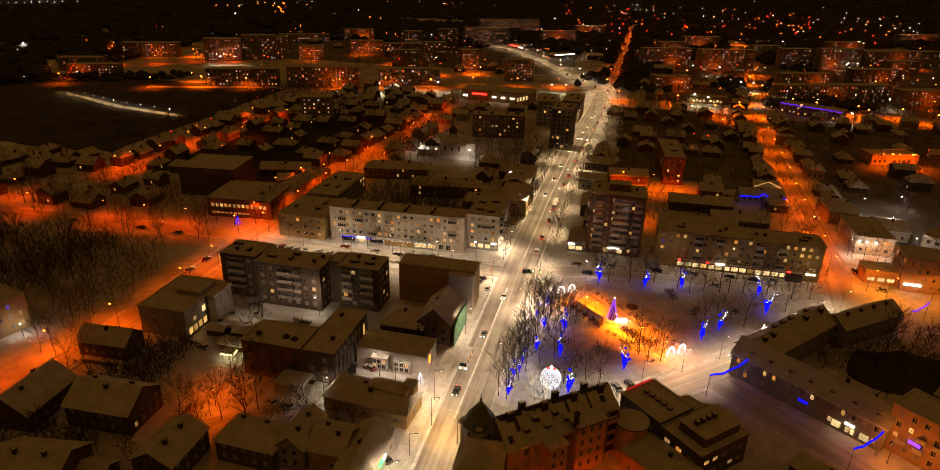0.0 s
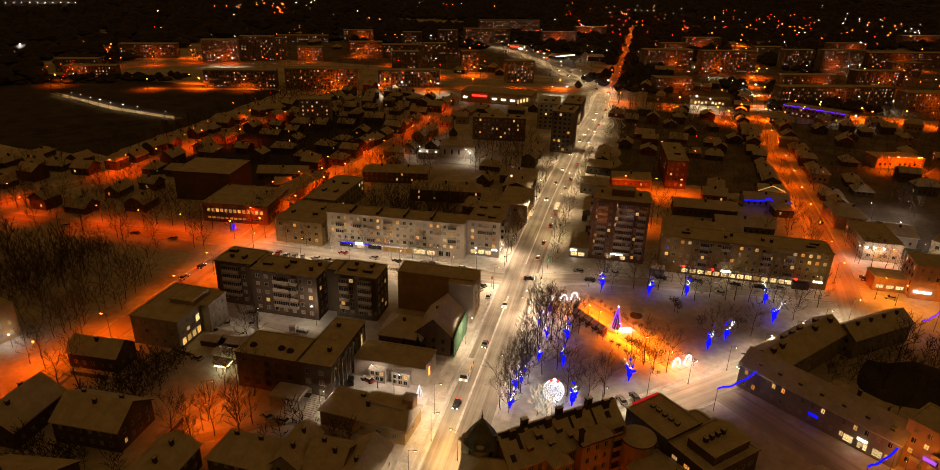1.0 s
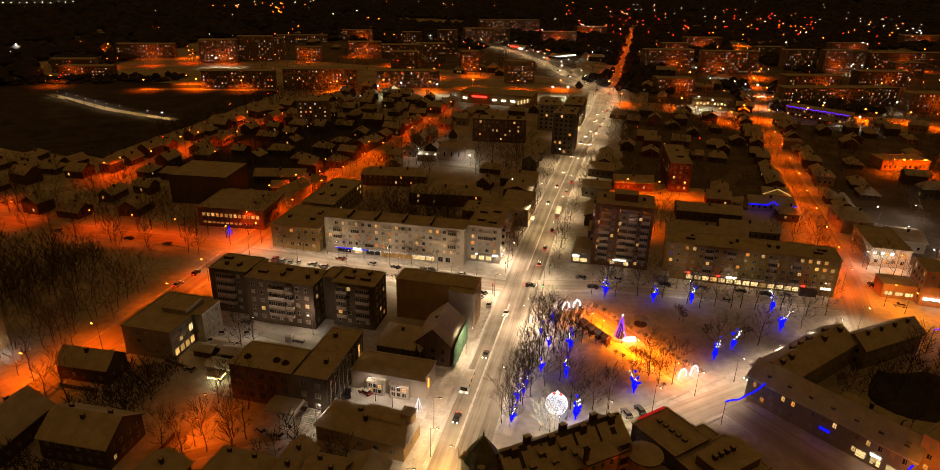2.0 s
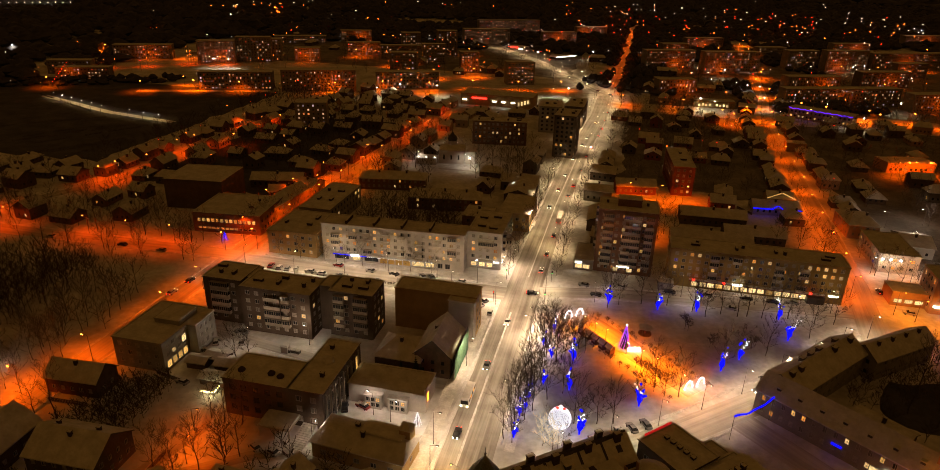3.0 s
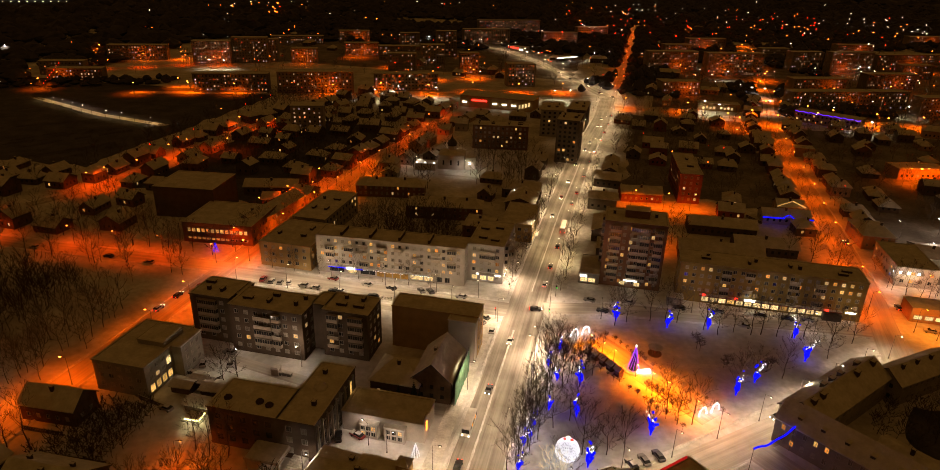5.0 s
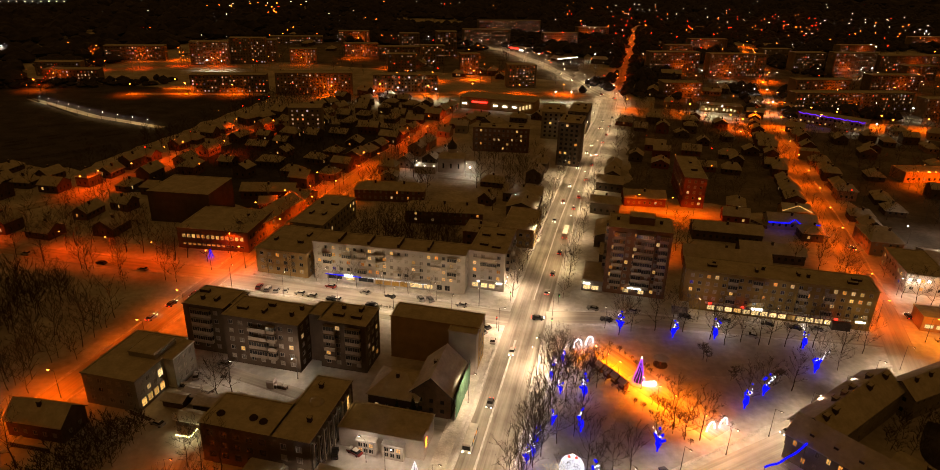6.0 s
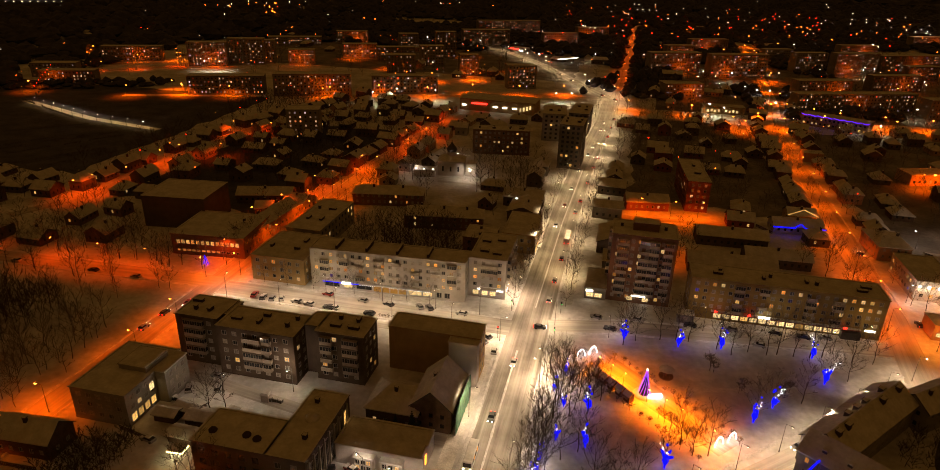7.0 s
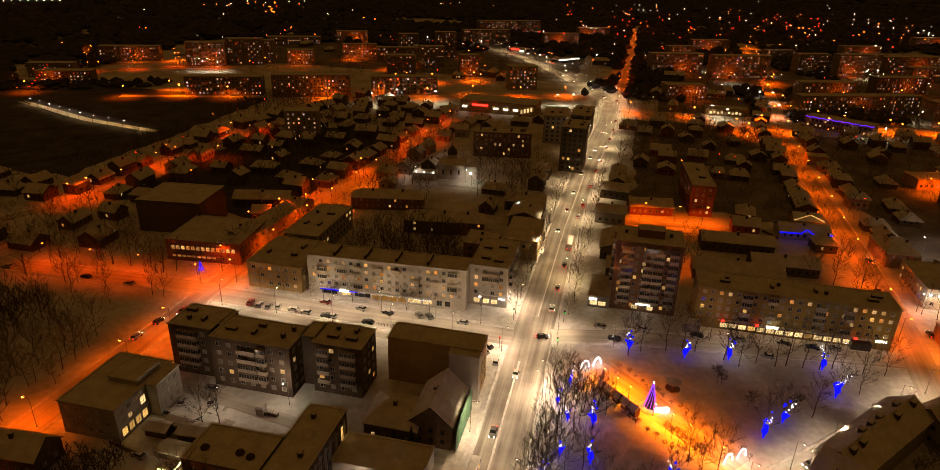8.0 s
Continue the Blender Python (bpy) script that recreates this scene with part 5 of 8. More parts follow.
# ---- street lamps ----
def street_lamp(kind, power, color, height=9.0, label="", reach=1.6, bulb=0.34, lit=True, open_head=False, blend=0.6, cone=168):
    s = Shape()
    s.rod((0, 0, 0), (0, 0, height * 0.5), 0.11, 0.09, 6)
    s.rod((0, 0, height * 0.5), (0, 0, height), 0.08, 0.06, 6)
    s.rod((0, 0, 0), (0, 0, 0.5), 0.17, 0.15, 6)
    root = tagged(part("street_lamp", s, STEEL, None), label, "street lamp", kind + " street lamps")
    if lit:
        s = Shape()
        s.rod((0, 0, height - 0.1), (reach, 0, height + 0.35), 0.05, 0.045, 5)
        part("arm", s, STEEL, root)
    else:
        reach = 0.0
    if lit:
        s = Shape()
        s.box(reach - 0.25, reach + 0.65, -0.17, 0.17, height + 0.28, height + 0.44, tx=0.08, ty=0.05)
        part("head", s, STEEL, root)
    s = Shape()
    s.ball((reach + 0.2, 0, height + 0.14), bulb, 5, 8, squash=0.7)
    lens = part("lens", s, BULB[kind], root, "glowing lens", smooth=True)
    lens.visible_shadow = False
    if lit:
        lamp_light(root, (reach + 0.2, 0, height - 0.15), power, color, open_head=open_head, blend=blend, cone=cone)
    return root


LAMPS = {
    "warm": street_lamp("warm", 6600, WARM, 10.0, "tall steel street lamp with a warm white head", bulb=0.17, blend=0.7, cone=144),
    "bright": street_lamp("warm", 9400, PALE, label="tall steel street lamp flooding the crossing", bulb=0.18, blend=0.7, cone=150),
    "sodium": street_lamp("sodium", 7200, SODIUM, label="steel street lamp with an orange sodium head", bulb=0.4, blend=0.5, cone=146),
    "amber": street_lamp("amber", 7800, AMBER, 4.5, "low park lamp with an amber globe", 0.3, 0.26, blend=0.4),
    "yellow": street_lamp("amber", 3600, YELLOW, label="street lamp with a deep yellow head over the crossing", bulb=0.2, blend=0.8, cone=112),
    "far_sodium": street_lamp("sodium", 15000, SODIUM, label="far street lamp with an orange sodium head", bulb=0.65, blend=0.5, cone=146),
    "far_warm": street_lamp("warm", 8000, WARM, label="far street lamp with a warm white head", bulb=0.4),
    "white": street_lamp("white", 1150, COOL, 8.0, "steel yard lamp with a cool white head", bulb=0.22, open_head=True),
    "warm_open": street_lamp("warm", 380, WARM, 8.0, "street lamp with a warm white head before the shops", bulb=0.16, open_head=True),
    "cross": street_lamp("warm", 5600, PALE, label="tall steel street lamp with a warm white head before the shops", bulb=0.18, blend=0.6, cone=158),
    "flood": street_lamp("white", 380, COOL, 4.0, "low lamp with a bright cool white head beside the old house", 0.6, 0.3, open_head=True),
    "strip": street_lamp("white", 1100, (1.0, 0.6, 0.2), 4.5, "far lamp over the lit snowy lane", bulb=0.2),
    "mid_sodium": street_lamp("sodium", 5200, RUST, label="steel street lamp with a dim orange sodium head", bulb=0.4, blend=0.5, cone=146),
    "street_open": street_lamp("warm", 7600, PALE, 10.0, "tall steel street lamp with a warm white head", bulb=0.17, blend=0.5, cone=154),
    "far_white": street_lamp("white", 4200, (1.0, 0.80, 0.46), 10.0, "far yard lamp with a bright white head", bulb=0.55, blend=0.5, cone=146),
    "gold": street_lamp("sodium", 3600, GOLD, label="steel street lamp with a golden sodium head", bulb=0.3, blend=0.3),
    "rust": street_lamp("sodium", 4900, RUST, label="steel street lamp with a red sodium head", bulb=0.32, blend=0.5, cone=146),
    "park_street": street_lamp("warm", 4400, PALE, label="tall steel street lamp with a shaded warm white head", bulb=0.17, cone=136),
    "facade": street_lamp("warm", 1300, PALE, 8.0, "street lamp with an open warm white head before the white house", bulb=0.16, open_head=True),
    "far_open": street_lamp("sodium", 2800, SODIUM, 8.0, "far street lamp with an open red sodium head", bulb=0.42, open_head=True),
    "yard": street_lamp("white", 900, COOL, 7.0, "small yard lamp with a cool white head", bulb=0.2),
    "gold_open": street_lamp("sodium", 1500, GOLD, 7.0, "street lamp with an open golden head before the salmon house", bulb=0.2, open_head=True),
    "yard_sodium": street_lamp("sodium", 2300, SODIUM, 7.0, "small yard lamp with an orange sodium head", bulb=0.2),
}
USED = set()


DISTANT = {"plain_sodium": (Shape(), 0.48, 10.0), "plain_white": (Shape(), 0.4, 9.0), "plain_red": (Shape(), 0.46, 11.0)}


def stand_lamp(kind, a, b, turn):
    if kind in DISTANT:
        s, r, h = DISTANT[kind]
        if b > 1000:
            r, h = r * 1.6, 19.0
        elif b < 600:
            r = r * 0.6
        s.rod((a, b, 0), (a, b, h), 0.12, 0.08, 4)
        s.ball((a, b, h + 0.3), r, 4, 7, k=1, squash=0.8)
        return None
    TAKEN.append((a, b, 1.2))
    if kind not in USED:
        USED.add(kind)
        LAMPS[kind].matrix_basis = at(a, b, 0, turn)
        return LAMPS[kind]
    return copy_thing(LAMPS[kind], at(a, b, 0, turn))


def lamp_row(kind, pts, step, offset, start=0.0, alternate=False):
    """Lamps along a way at a distance to its right; alternate: on both sides in turn."""
    along, i = start, 0
    lengths = [math.dist(p, q) for p, q in zip(pts, pts[1:])]
    while along < sum(lengths):
        rest = along
        for (p, q), n in zip(zip(pts, pts[1:]), lengths):
            if rest <= n:
                break
            rest -= n
        d = Vector((q[0] - p[0], q[1] - p[1])) / n
        side = -1 if alternate and i % 2 else 1
        a, b = p[0] + d.x * rest + d.y * offset * side, p[1] + d.y * rest - d.x * offset * side
        stand_lamp(kind, a, b, math.degrees(math.atan2(d.y, d.x)) + math.copysign(90, offset) * side)
        along += step
        i += 1


lamp_row("street_open", [(-32.6, 108), (-32.6, 200)], 18, -8.4, 0, True)
stand_lamp("yard", -40.8, 121.2, 0)
lamp_row("bright", [(-31.8, 205), (-31.8, 262)], 15, 8.2, 0, True)
lamp_row("warm", [(-31.6, 275), (-30.3, 340), (-27.5, 430), (-19.5, 550), (-18, 640)], 17, 8.2, 0, True)
lamp_row("cross", CROSS, 21, 6.6, 6)
for a_ in (-108, -86, -66, -50):
    stand_lamp("facade", a_, 234.8, -90)
lamp_row("park_street", PARKS, 16, -4.6, 24)
lamp_row("yard", [(-14, 236), (40, 244), (90, 249)], 36, 5.5, 8)
lamp_row("warm_open", [(-4, 243.8), (80, 246.5)], 26, 0.0, 4)
stand_lamp("gold", 100.4, 252, 0)
stand_lamp("yellow", -30.5, 128.5, 180)
stand_lamp("yellow", -38.8, 133.5, 0)
for a_, b_ in ((-160.5, 114), (-157.5, 134), (-150.7, 152.8), (-145.8, 181.8), (-146.2, 202), (-157.5, 234.5), (-223.8, 234), (-202.6, 234.5), (-182.3, 235.5), (-264, 233), (-145.7, 239.5), (-144.5, 270), (-144, 300), (-143, 325), (-141.8, 353), (-140, 378), (-135, 420), (-132, 450), (-140, 480), (-132, 511), (-300, 234), (-345, 232)):
    stand_lamp("rust" if a_ < -170 else "sodium" if 116 < b_ < 400 else "mid_sodium", a_, b_, 180 if b_ < 225 or b_ > 239 else -90)
for a_, b_ in ((88.6, 262), (89.5, 284), (90.5, 307), (92, 332), (93.6, 358.8), (96.4, 390), (98, 422), (100, 456), (101.8, 490), (103.5, 520), (11, 303), (4, 350.5), (20, 350.5), (33, 353)):
    stand_lamp("sodium", a_, b_, 0)
for a_, b_ in ((-7.9, 212.7), (-3.9, 209.3), (-0.2, 205.9), (6.5, 199.6), (11.1, 196.3), (15.2, 193.0), (22.7, 186.2)):
    stand_lamp("amber", a_, b_, -45)
for a_, b_ in ((106, 248), (122, 250), (116, 282), (-163, 306), (-168, 284), (-270, 292), (-258, 320), (-262, 352), (-240, 373), (-238, 430), (-161.7, 335)):
    stand_lamp("gold" if a_ > 60 else "mid_sodium", a_, b_, rng.uniform(0, 360))
for a_, b_ in ((-176.5, 141), (-191, 136)):
    stand_lamp("flood", a_, b_, 150)
for a_, b_ in ((-110, 171.5), (-92, 178), (-71.4, 137.5), (-54.5, 149.5), (-60, 151), (103, 287), (-86, 376)):
    stand_lamp("white" if 166 < b_ < 300 else "yard", a_, b_, rng.uniform(0, 360))
stand_lamp("yard", -56, 338, 0)
for a_, b_ in ((7, 122), (12, 112), (-10, 108), (-102.4, 133), (-97, 122)):
    stand_lamp("yard_sodium", a_, b_, rng.uniform(0, 360))
for a_, b_ in ((75.6, 149.4), (84.4, 141.2)):
    stand_lamp("gold_open", a_, b_, -133)
lamp_row("far_sodium", BAND, 42, 6, 5, True)
lamp_row("mid_sodium", BANDL, 40, 5, 5, True)
lamp_row("far_warm", [(-18, 650), (-50, 708), (-105, 827), (-158, 915), (-235, 980)], 32, 7, 5, True)
lamp_row("mid_sodium", NORTH, 52, 3.5, 10, True)
lamp_row("strip", [(-462, 464), (-384, 434), (-324, 422)], 15, 3.2, 4)
lamp_row("far_sodium", RIGHT[4:], 55, 6, 10, True)
lamp_row("far_sodium", FARX, 50, 5, 10, True)
lamp_row("mid_sodium", SECOND[1:5], 62, 4.5, 20, True)
lamp_row("mid_sodium", [(-160, 236), (-154.6, 300), (-151.5, 380), (-143, 470)], 64, -1.0, 14)

# ---- trees ----
def bush_parts(seed, height, spread=0.55, levels=4, first=4, twig=0.028, droop=0.0):
    """A bare bush: short stems that fork into twigs."""
    r = random.Random(seed)
    trunk, crown = Shape(), Shape()

    def grow(p, d, length, radius, level):
        q = p + d * length
        shape = trunk if level < 2 else crown
        shape.rod(p, q, radius, max(twig, radius * 0.62), 6 if level == 0 else 4 if level < 3 else 3)
        if level >= levels:
            return
        n = first if level == 0 else r.choice((3, 3, 4)) if level < levels - 1 else 4
        for i in range(n):
            w = 2 * math.pi * (i + r.random() * 0.7) / n
            s = d.orthogonal().normalized()
            t = d.cross(s)
            lean = spread * r.uniform(0.55, 1.25)
            e = (d + (s * math.cos(w) + t * math.sin(w)) * lean + Vector((0, 0, 0.18 - droop * level))).normalized()
            start = p + d * length * (r.uniform(0.55, 1.0) if level else r.uniform(0.75, 1.0))
            grow(start, e, length * r.uniform(0.52, 0.8), max(twig, radius * 0.52), level + 1)

    grow(Vector((0, 0, 0)), Vector((r.uniform(-0.05, 0.05), r.uniform(-0.05, 0.05), 1)).normalized(), height * 0.42, height * 0.016, 0)
    return trunk, crown


def tree_parts(seed, height, spread=0.34, limbs=12, subs=5, twigs=4, twig=0.027, low=0.26):
    """A bare broadleaf tree: a tapered, slightly bent trunk, rising limbs and a crown of fine twigs."""
    r = random.Random(seed)
    trunk, crown = Shape(), Shape()
    bend = [Vector((0, 0, 0))]
    for i in range(5):
        bend.append(bend[-1] + Vector((r.uniform(-0.03, 0.03), r.uniform(-0.03, 0.03), 0.178)) * height)
    thick = [height * 0.0125 * (1 - 0.17 * i) for i in range(6)]
    for i in range(5):
        trunk.rod(bend[i], bend[i + 1], thick[i], thick[i + 1], 6)

    def branch(shape, p, d, length, radius, pieces, lift):
        """A branch of some pieces that turns upwards; gives its points."""
        pts = [p]
        for i in range(pieces):
            d = (d + Vector((r.uniform(-0.18, 0.18), r.uniform(-0.18, 0.18), lift))).normalized()
            pts.append(pts[-1] + d * length / pieces)
            shape.rod(pts[i], pts[i + 1], max(twig, radius * (1 - i / pieces)), max(twig, radius * (1 - (i + 1) / pieces)), 4 if shape is trunk else 3)
        return pts, d

    def along(pts, f):
        k = min(len(pts) - 2, int(f * (len(pts) - 1)))
        return pts[k].lerp(pts[k + 1], f * (len(pts) - 1) - k)

    for i in range(limbs):
        f = i / (limbs - 1)
        w = 2.4 * i + r.uniform(-0.5, 0.5)
        rise = 0.45 + 0.75 * f
        d = Vector((math.cos(w), math.sin(w), rise)).normalized()
        length = height * spread * (0.62 + 0.75 * math.sin(math.pi * (0.18 + 0.62 * f))) * r.uniform(0.75, 1.1)
        pts, d = branch(trunk, along(bend, low + (0.97 - low) * f), d, length, height * 0.0042 * (1.1 - 0.6 * f), 3 if twigs else 2, 0.16)
        for j in range(subs):
            g = 0.3 + 0.7 * (j + r.random()) / subs
            e = (d + Vector((r.uniform(-1, 1), r.uniform(-1, 1), r.uniform(-0.25, 0.7)))).normalized()
            ends, e = branch(crown, along(pts, min(g, 0.99)), e, length * r.uniform(0.3, 0.5), height * 0.0025, 2 if twigs else 1, 0.1)
            for k in range(twigs):
                q = (e + Vector((r.uniform(-1, 1), r.uniform(-1, 1), r.uniform(-0.3, 0.8)))).normalized()
                branch(crown, along(ends, min(0.99, 0.25 + 0.75 * k / twigs)), q, length * r.uniform(0.12, 0.26), twig, 1, 0.0)
    return trunk, crown


def make_tree(seed, height, label, group, crown_mat=FROST, **kw):
    root = thing("tree", Matrix.Identity(4), label, "tree", group)
    trunk, crown = tree_parts(seed, height, **kw)
    part("trunk", trunk, BARK, root)
    part("crown", crown, crown_mat, root, "crown of bare twigs")
    return root


TREES = [make_tree(11 + i, h, "bare broadleaf tree with dark winter twigs in the snow", "bare trees", spread=sp) for i, (h, sp) in enumerate(((14.5, 0.33), (13, 0.37), (16, 0.30), (12.5, 0.40)))]
POPLARS = [make_tree(31 + i, h, "tall slender bare tree in the snow", "bare trees", spread=0.2, low=0.2) for i, h in enumerate((17, 19))]


def make_bush(seed):
    trunk, crown = bush_parts(seed, 4.2, spread=0.85, levels=3, first=7, twig=0.03)
    n = len(trunk.v)
    trunk.v += crown.v
    trunk.f += [tuple(n + i for i in f) for f in crown.f]
    trunk.k += crown.k
    return tagged(part("bush", trunk, FROST, None), "low bare bush in the snow", "bush", "bare bushes")


BUSHES = [make_bush(51 + i) for i in range(2)]
PLACED = set()


def plant(kinds, a, b, scale=1.0):
    k = kinds[rng.randrange(len(kinds))]
    m = at(a, b, 0, rng.uniform(0, 360)) @ Matrix.Diagonal((scale, scale, scale * rng.uniform(0.92, 1.1), 1))
    if k.name not in PLACED:
        PLACED.add(k.name)
        k.matrix_basis = m
        return k
    ob = copy_thing(k, m)
    ob.matrix_basis = m
    return ob


def spruce(a, b, h, label="dark spruce dusted with snow"):
    root = thing("spruce", at(a, b, 0, rng.uniform(0, 360)), label, "tree", "spruces")
    s = Shape()
    s.rod((0, 0, 0), (0, 0, h), h * 0.02, 0.03, 6)
    part("trunk", s, BARK, root)
    s = Shape()
    for j in range(13):
        z = h * (0.1 + 0.88 * j / 13)
        reach = h * 0.24 * (1 - j / 13.5)
        for i in range(9):
            w = 2 * math.pi * (i + rng.random()) / 9
            c, sn = math.cos(w), math.sin(w)
            l = reach * rng.uniform(0.7, 1.15)
            tip = (c * l, sn * l, z - l * 0.45)
            wide = 0.35 * l + 0.1
            s.quad((0, 0, z + 0.25), (c * l * 0.6 - sn * wide, sn * l * 0.6 + c * wide, z - l * 0.2), tip, (c * l * 0.6 + sn * wide, sn * l * 0.6 - c * wide, z - l * 0.2))
    part("crown", s, NEEDLES, root)
    return root


# trees of the park
for a_, b_, k_ in ((-24.0, 150.5, 1), (-22.3, 157, 1), (-20.8, 167, 1), (-20.2, 172, 0.9), (-19.8, 178, 1), (-18.6, 185.5, 1.05), (-18, 192, 1), (-17.8, 198, 1.05), (-18.5, 206, 0.8),
                   (-13.1, 203.4, 0.8), (-10, 203, 0.7), (-12.5, 196, 1), (-6.3, 196.8, 0.9), (-9.5, 190, 0.95), (-14.5, 188, 1), (-6.7, 161.4, 0.95), (-0.7, 163, 0.9), (3.6, 164.2, 0.8), (-11, 174, 1), (-15, 170, 1),
                   (14.8, 183.6, 0.9)) + ((21.5, 181, 0.9), (17.5, 180, 0.85), (33.5, 231.5, 1), (44.6, 234.6, 1), (48, 235.8, 1.1), (50, 210.6, 0.8), (70.5, 237, 1), (66.4, 225.9, 0.8), (77, 238.2, 0.9),
                   (11.4, 234.8, 1), (20.6, 236.4, 1), (16.6, 236.2, 1), (29.2, 234, 1), (58, 236.6, 1), (62, 238, 1.05), (-0.5, 228.5, 1.1), (3.5, 232, 0.9), (39, 235, 0.95), (53, 236, 0.95), (-12.2, 155, 0.6), (-9, 152, 0.6)):
    plant(TREES, a_, b_, k_ * 0.95)
for a_, b_ in ((-15.5, 201), (-8.5, 199), (-15.8, 194), (-13.2, 191), (-20.5, 161), (-22.5, 154), (-21, 180)):
    plant(TREES, a_, b_, rng.uniform(0.65, 0.85))
for i in range(13):
    plant(TREES, -23 + rng.uniform(0, 6), 150 + i * 4.6 + rng.uniform(-1.5, 1.5), rng.uniform(0.65, 0.9))
for i in range(34):
    f = i / 33
    side = 1 if i % 2 else -1
    plant(BUSHES, -9 + 34 * f + side * 5.2 + rng.uniform(-0.6, 0.6), 215 - 33 * f + side * 5.2 + rng.uniform(-0.6, 0.6), rng.uniform(0.5, 0.9))
for a_, b_, h_ in ((-53.5, 168.5, 9), (-51.5, 167.2, 8), (-58, 168.5, 7)):
    spruce(a_, b_, h_)
for a_, b_, k_ in ((25.9, 220.9, 1.5), (26.8, 219.8, 1.3), (33, 211, 1.2), (34, 212.5, 1.3), (46, 213, 1.4), (47.5, 215, 1.2), (14.5, 187.2, 1.4), (12.5, 188.8, 1.5), (16.5, 186, 1.3), (11, 191, 1.2), (18, 184.5, 1.2), (13.8, 185, 1.1), (9.5, 193, 1.1), (20, 187, 1.2)):
    plant(BUSHES, a_, b_, k_)
# street trees on the main street
for b_ in range(245, 430, 11):
    plant(TREES, -39.5 + (b_ - 245) * 0.02 + rng.uniform(-0.4, 0.4), b_, rng.uniform(0.55, 0.8))
    plant(TREES, -21 + (b_ - 245) * 0.03 + rng.uniform(-0.6, 0.6), b_ + 4, rng.uniform(0.5, 0.75))
for a_ in range(-132, -60, 9):
    plant(TREES, a_ + rng.uniform(-2, 2), 236.6 + rng.uniform(-0.4, 0.4), rng.uniform(0.5, 0.7))
# trees along the side streets
for i in range(16):
    plant(TREES, -172 + rng.uniform(-8, 10), 128 + i * 3.4, rng.uniform(0.5, 0.8))
for i in range(24):
    plant(TREES + POPLARS[:1], -290 + i * 5.2 + rng.uniform(-4, 4), 238 + rng.uniform(-0.5, 4), rng.uniform(0.6, 1.15))
for a_, b_, k_ in ((-224, 222, 0.9), (-222, 221, 0.7), (-205, 222, 1.0), (-203, 220.5, 0.8), (-201, 222.5, 0.7), (-188, 221.5, 0.9), (-186, 221, 0.6), (-168, 222.5, 0.8), (-164, 221.5, 0.7), (-236, 222, 0.8), (-248, 221.5, 0.9),
                   (-204, 205, 0.6), (-200, 207, 0.7), (-190, 210, 0.5), (-196, 203, 0.6), (-183, 206, 0.5), (-177, 211, 0.45), (-210, 212, 0.6)):
    plant(TREES, a_ + rng.uniform(-1, 1), b_ + rng.uniform(-0.6, 0.6), k_)
for b_ in range(246, 470, 9):
    plant(TREES, -156.5 + (b_ - 246) * 0.07 + rng.uniform(-1, 1), b_, rng.uniform(0.5, 0.85))
    plant(TREES, -142.2 + (b_ - 246) * 0.07 + rng.uniform(-0.5, 0.5), b_ + 4, rng.uniform(0.45, 0.75))
for b_ in range(300, 560, 15):
    plant(TREES, 90.5 + (b_ - 300) * 0.055 + rng.uniform(-1, 0.6), b_ + rng.uniform(-4, 4), rng.uniform(0.35, 0.6))
    if b_ % 2 == 0:
        plant(TREES, 103.5 + (b_ - 300) * 0.055 + rng.uniform(-0.5, 1.2), b_ + 3, rng.uniform(0.4, 0.7))
# courts and yards
for a_, b_ in ((-108.5, 163, ), (-106, 166), (-96.5, 116), (-93, 121), (-99, 119.5), (-103, 118), (-94, 112), (-98, 126), (-90, 128), (-88.5, 125), (-86, 127.5), (-101, 138.5), (-97, 138), (-92, 138.5), (-140, 128), (-145, 126),
               (-113, 283), (-108, 286), (-103, 284), (-110, 279), (-84, 286), (-80, 283), (-76, 287), (-82, 279), (-98, 281), (-64, 330), (-60, 345), (-66, 352), (-58, 356), (-52, 352), (-62, 366), (-54, 370)) + ((-47, 362), (-50, 380), (-58, 392), (-118, 370), (-122, 385), (-126, 398), (-116, 392), (-120, 408),
               (19, 300), (22, 306), (26, 298), (17, 290), (85, 280), (82, 290), (78, 300), (88, 300), (75, 312), (84, 318), (70, 305), (104, 285), (108, 282), (112, 280), (84, 190), (90, 186), (78, 184), (96, 192), (100, 186), (86, 200), (92, 205), (105, 200), (110, 210), (98, 214), (70, 190)):
    plant(TREES + POPLARS[:1], a_, b_, rng.uniform(0.65, 1.0))

# ---- middle distance, left of the main street ----
WAYS = [MAIN, LEFT, LEFTX, CROSS, PARKN, PARKS, SHORT, RIGHT, BAND, NORTH, FARX, SECOND, BANDL]
r_, h_ = block("two-storey school with a lit row of windows and snowy roof", -182.5, 249.5, 31, 26, 2, 3.6, 6, wall=BROWNWALL, faces="rl", lit=0.05, name="school", category="school", vents=False, extra=0.9, seen="f")
for i in range(13):
    for z_, k_, hh in ((4.9, 0 if i % 5 < 3 else 1, 1.7), (1.6, 1 if i < 9 else -1, 1.0)):
        w_ = put("window", frame_mesh(1.5, hh), r_, pose(2.2 + i * 2.1, -0.08, z_))
        put("pane", pane_mesh(1.5, hh, k_), w_, pose(0, -0.06, 0))
block("large dark windowless hall with a snowy flat roof", -212.5, 271.5, 29, 24, 3, 4.2, 7, wall=DARKWALL, faces="", name="hall", category="hall", vents=False, extra=1.0)
house("long low dark house with a snowy roof", -190, 309.5, 27, 11, 4.2, 2.6, 15, lit=0.05, fine=False, wall=DARKWALL)
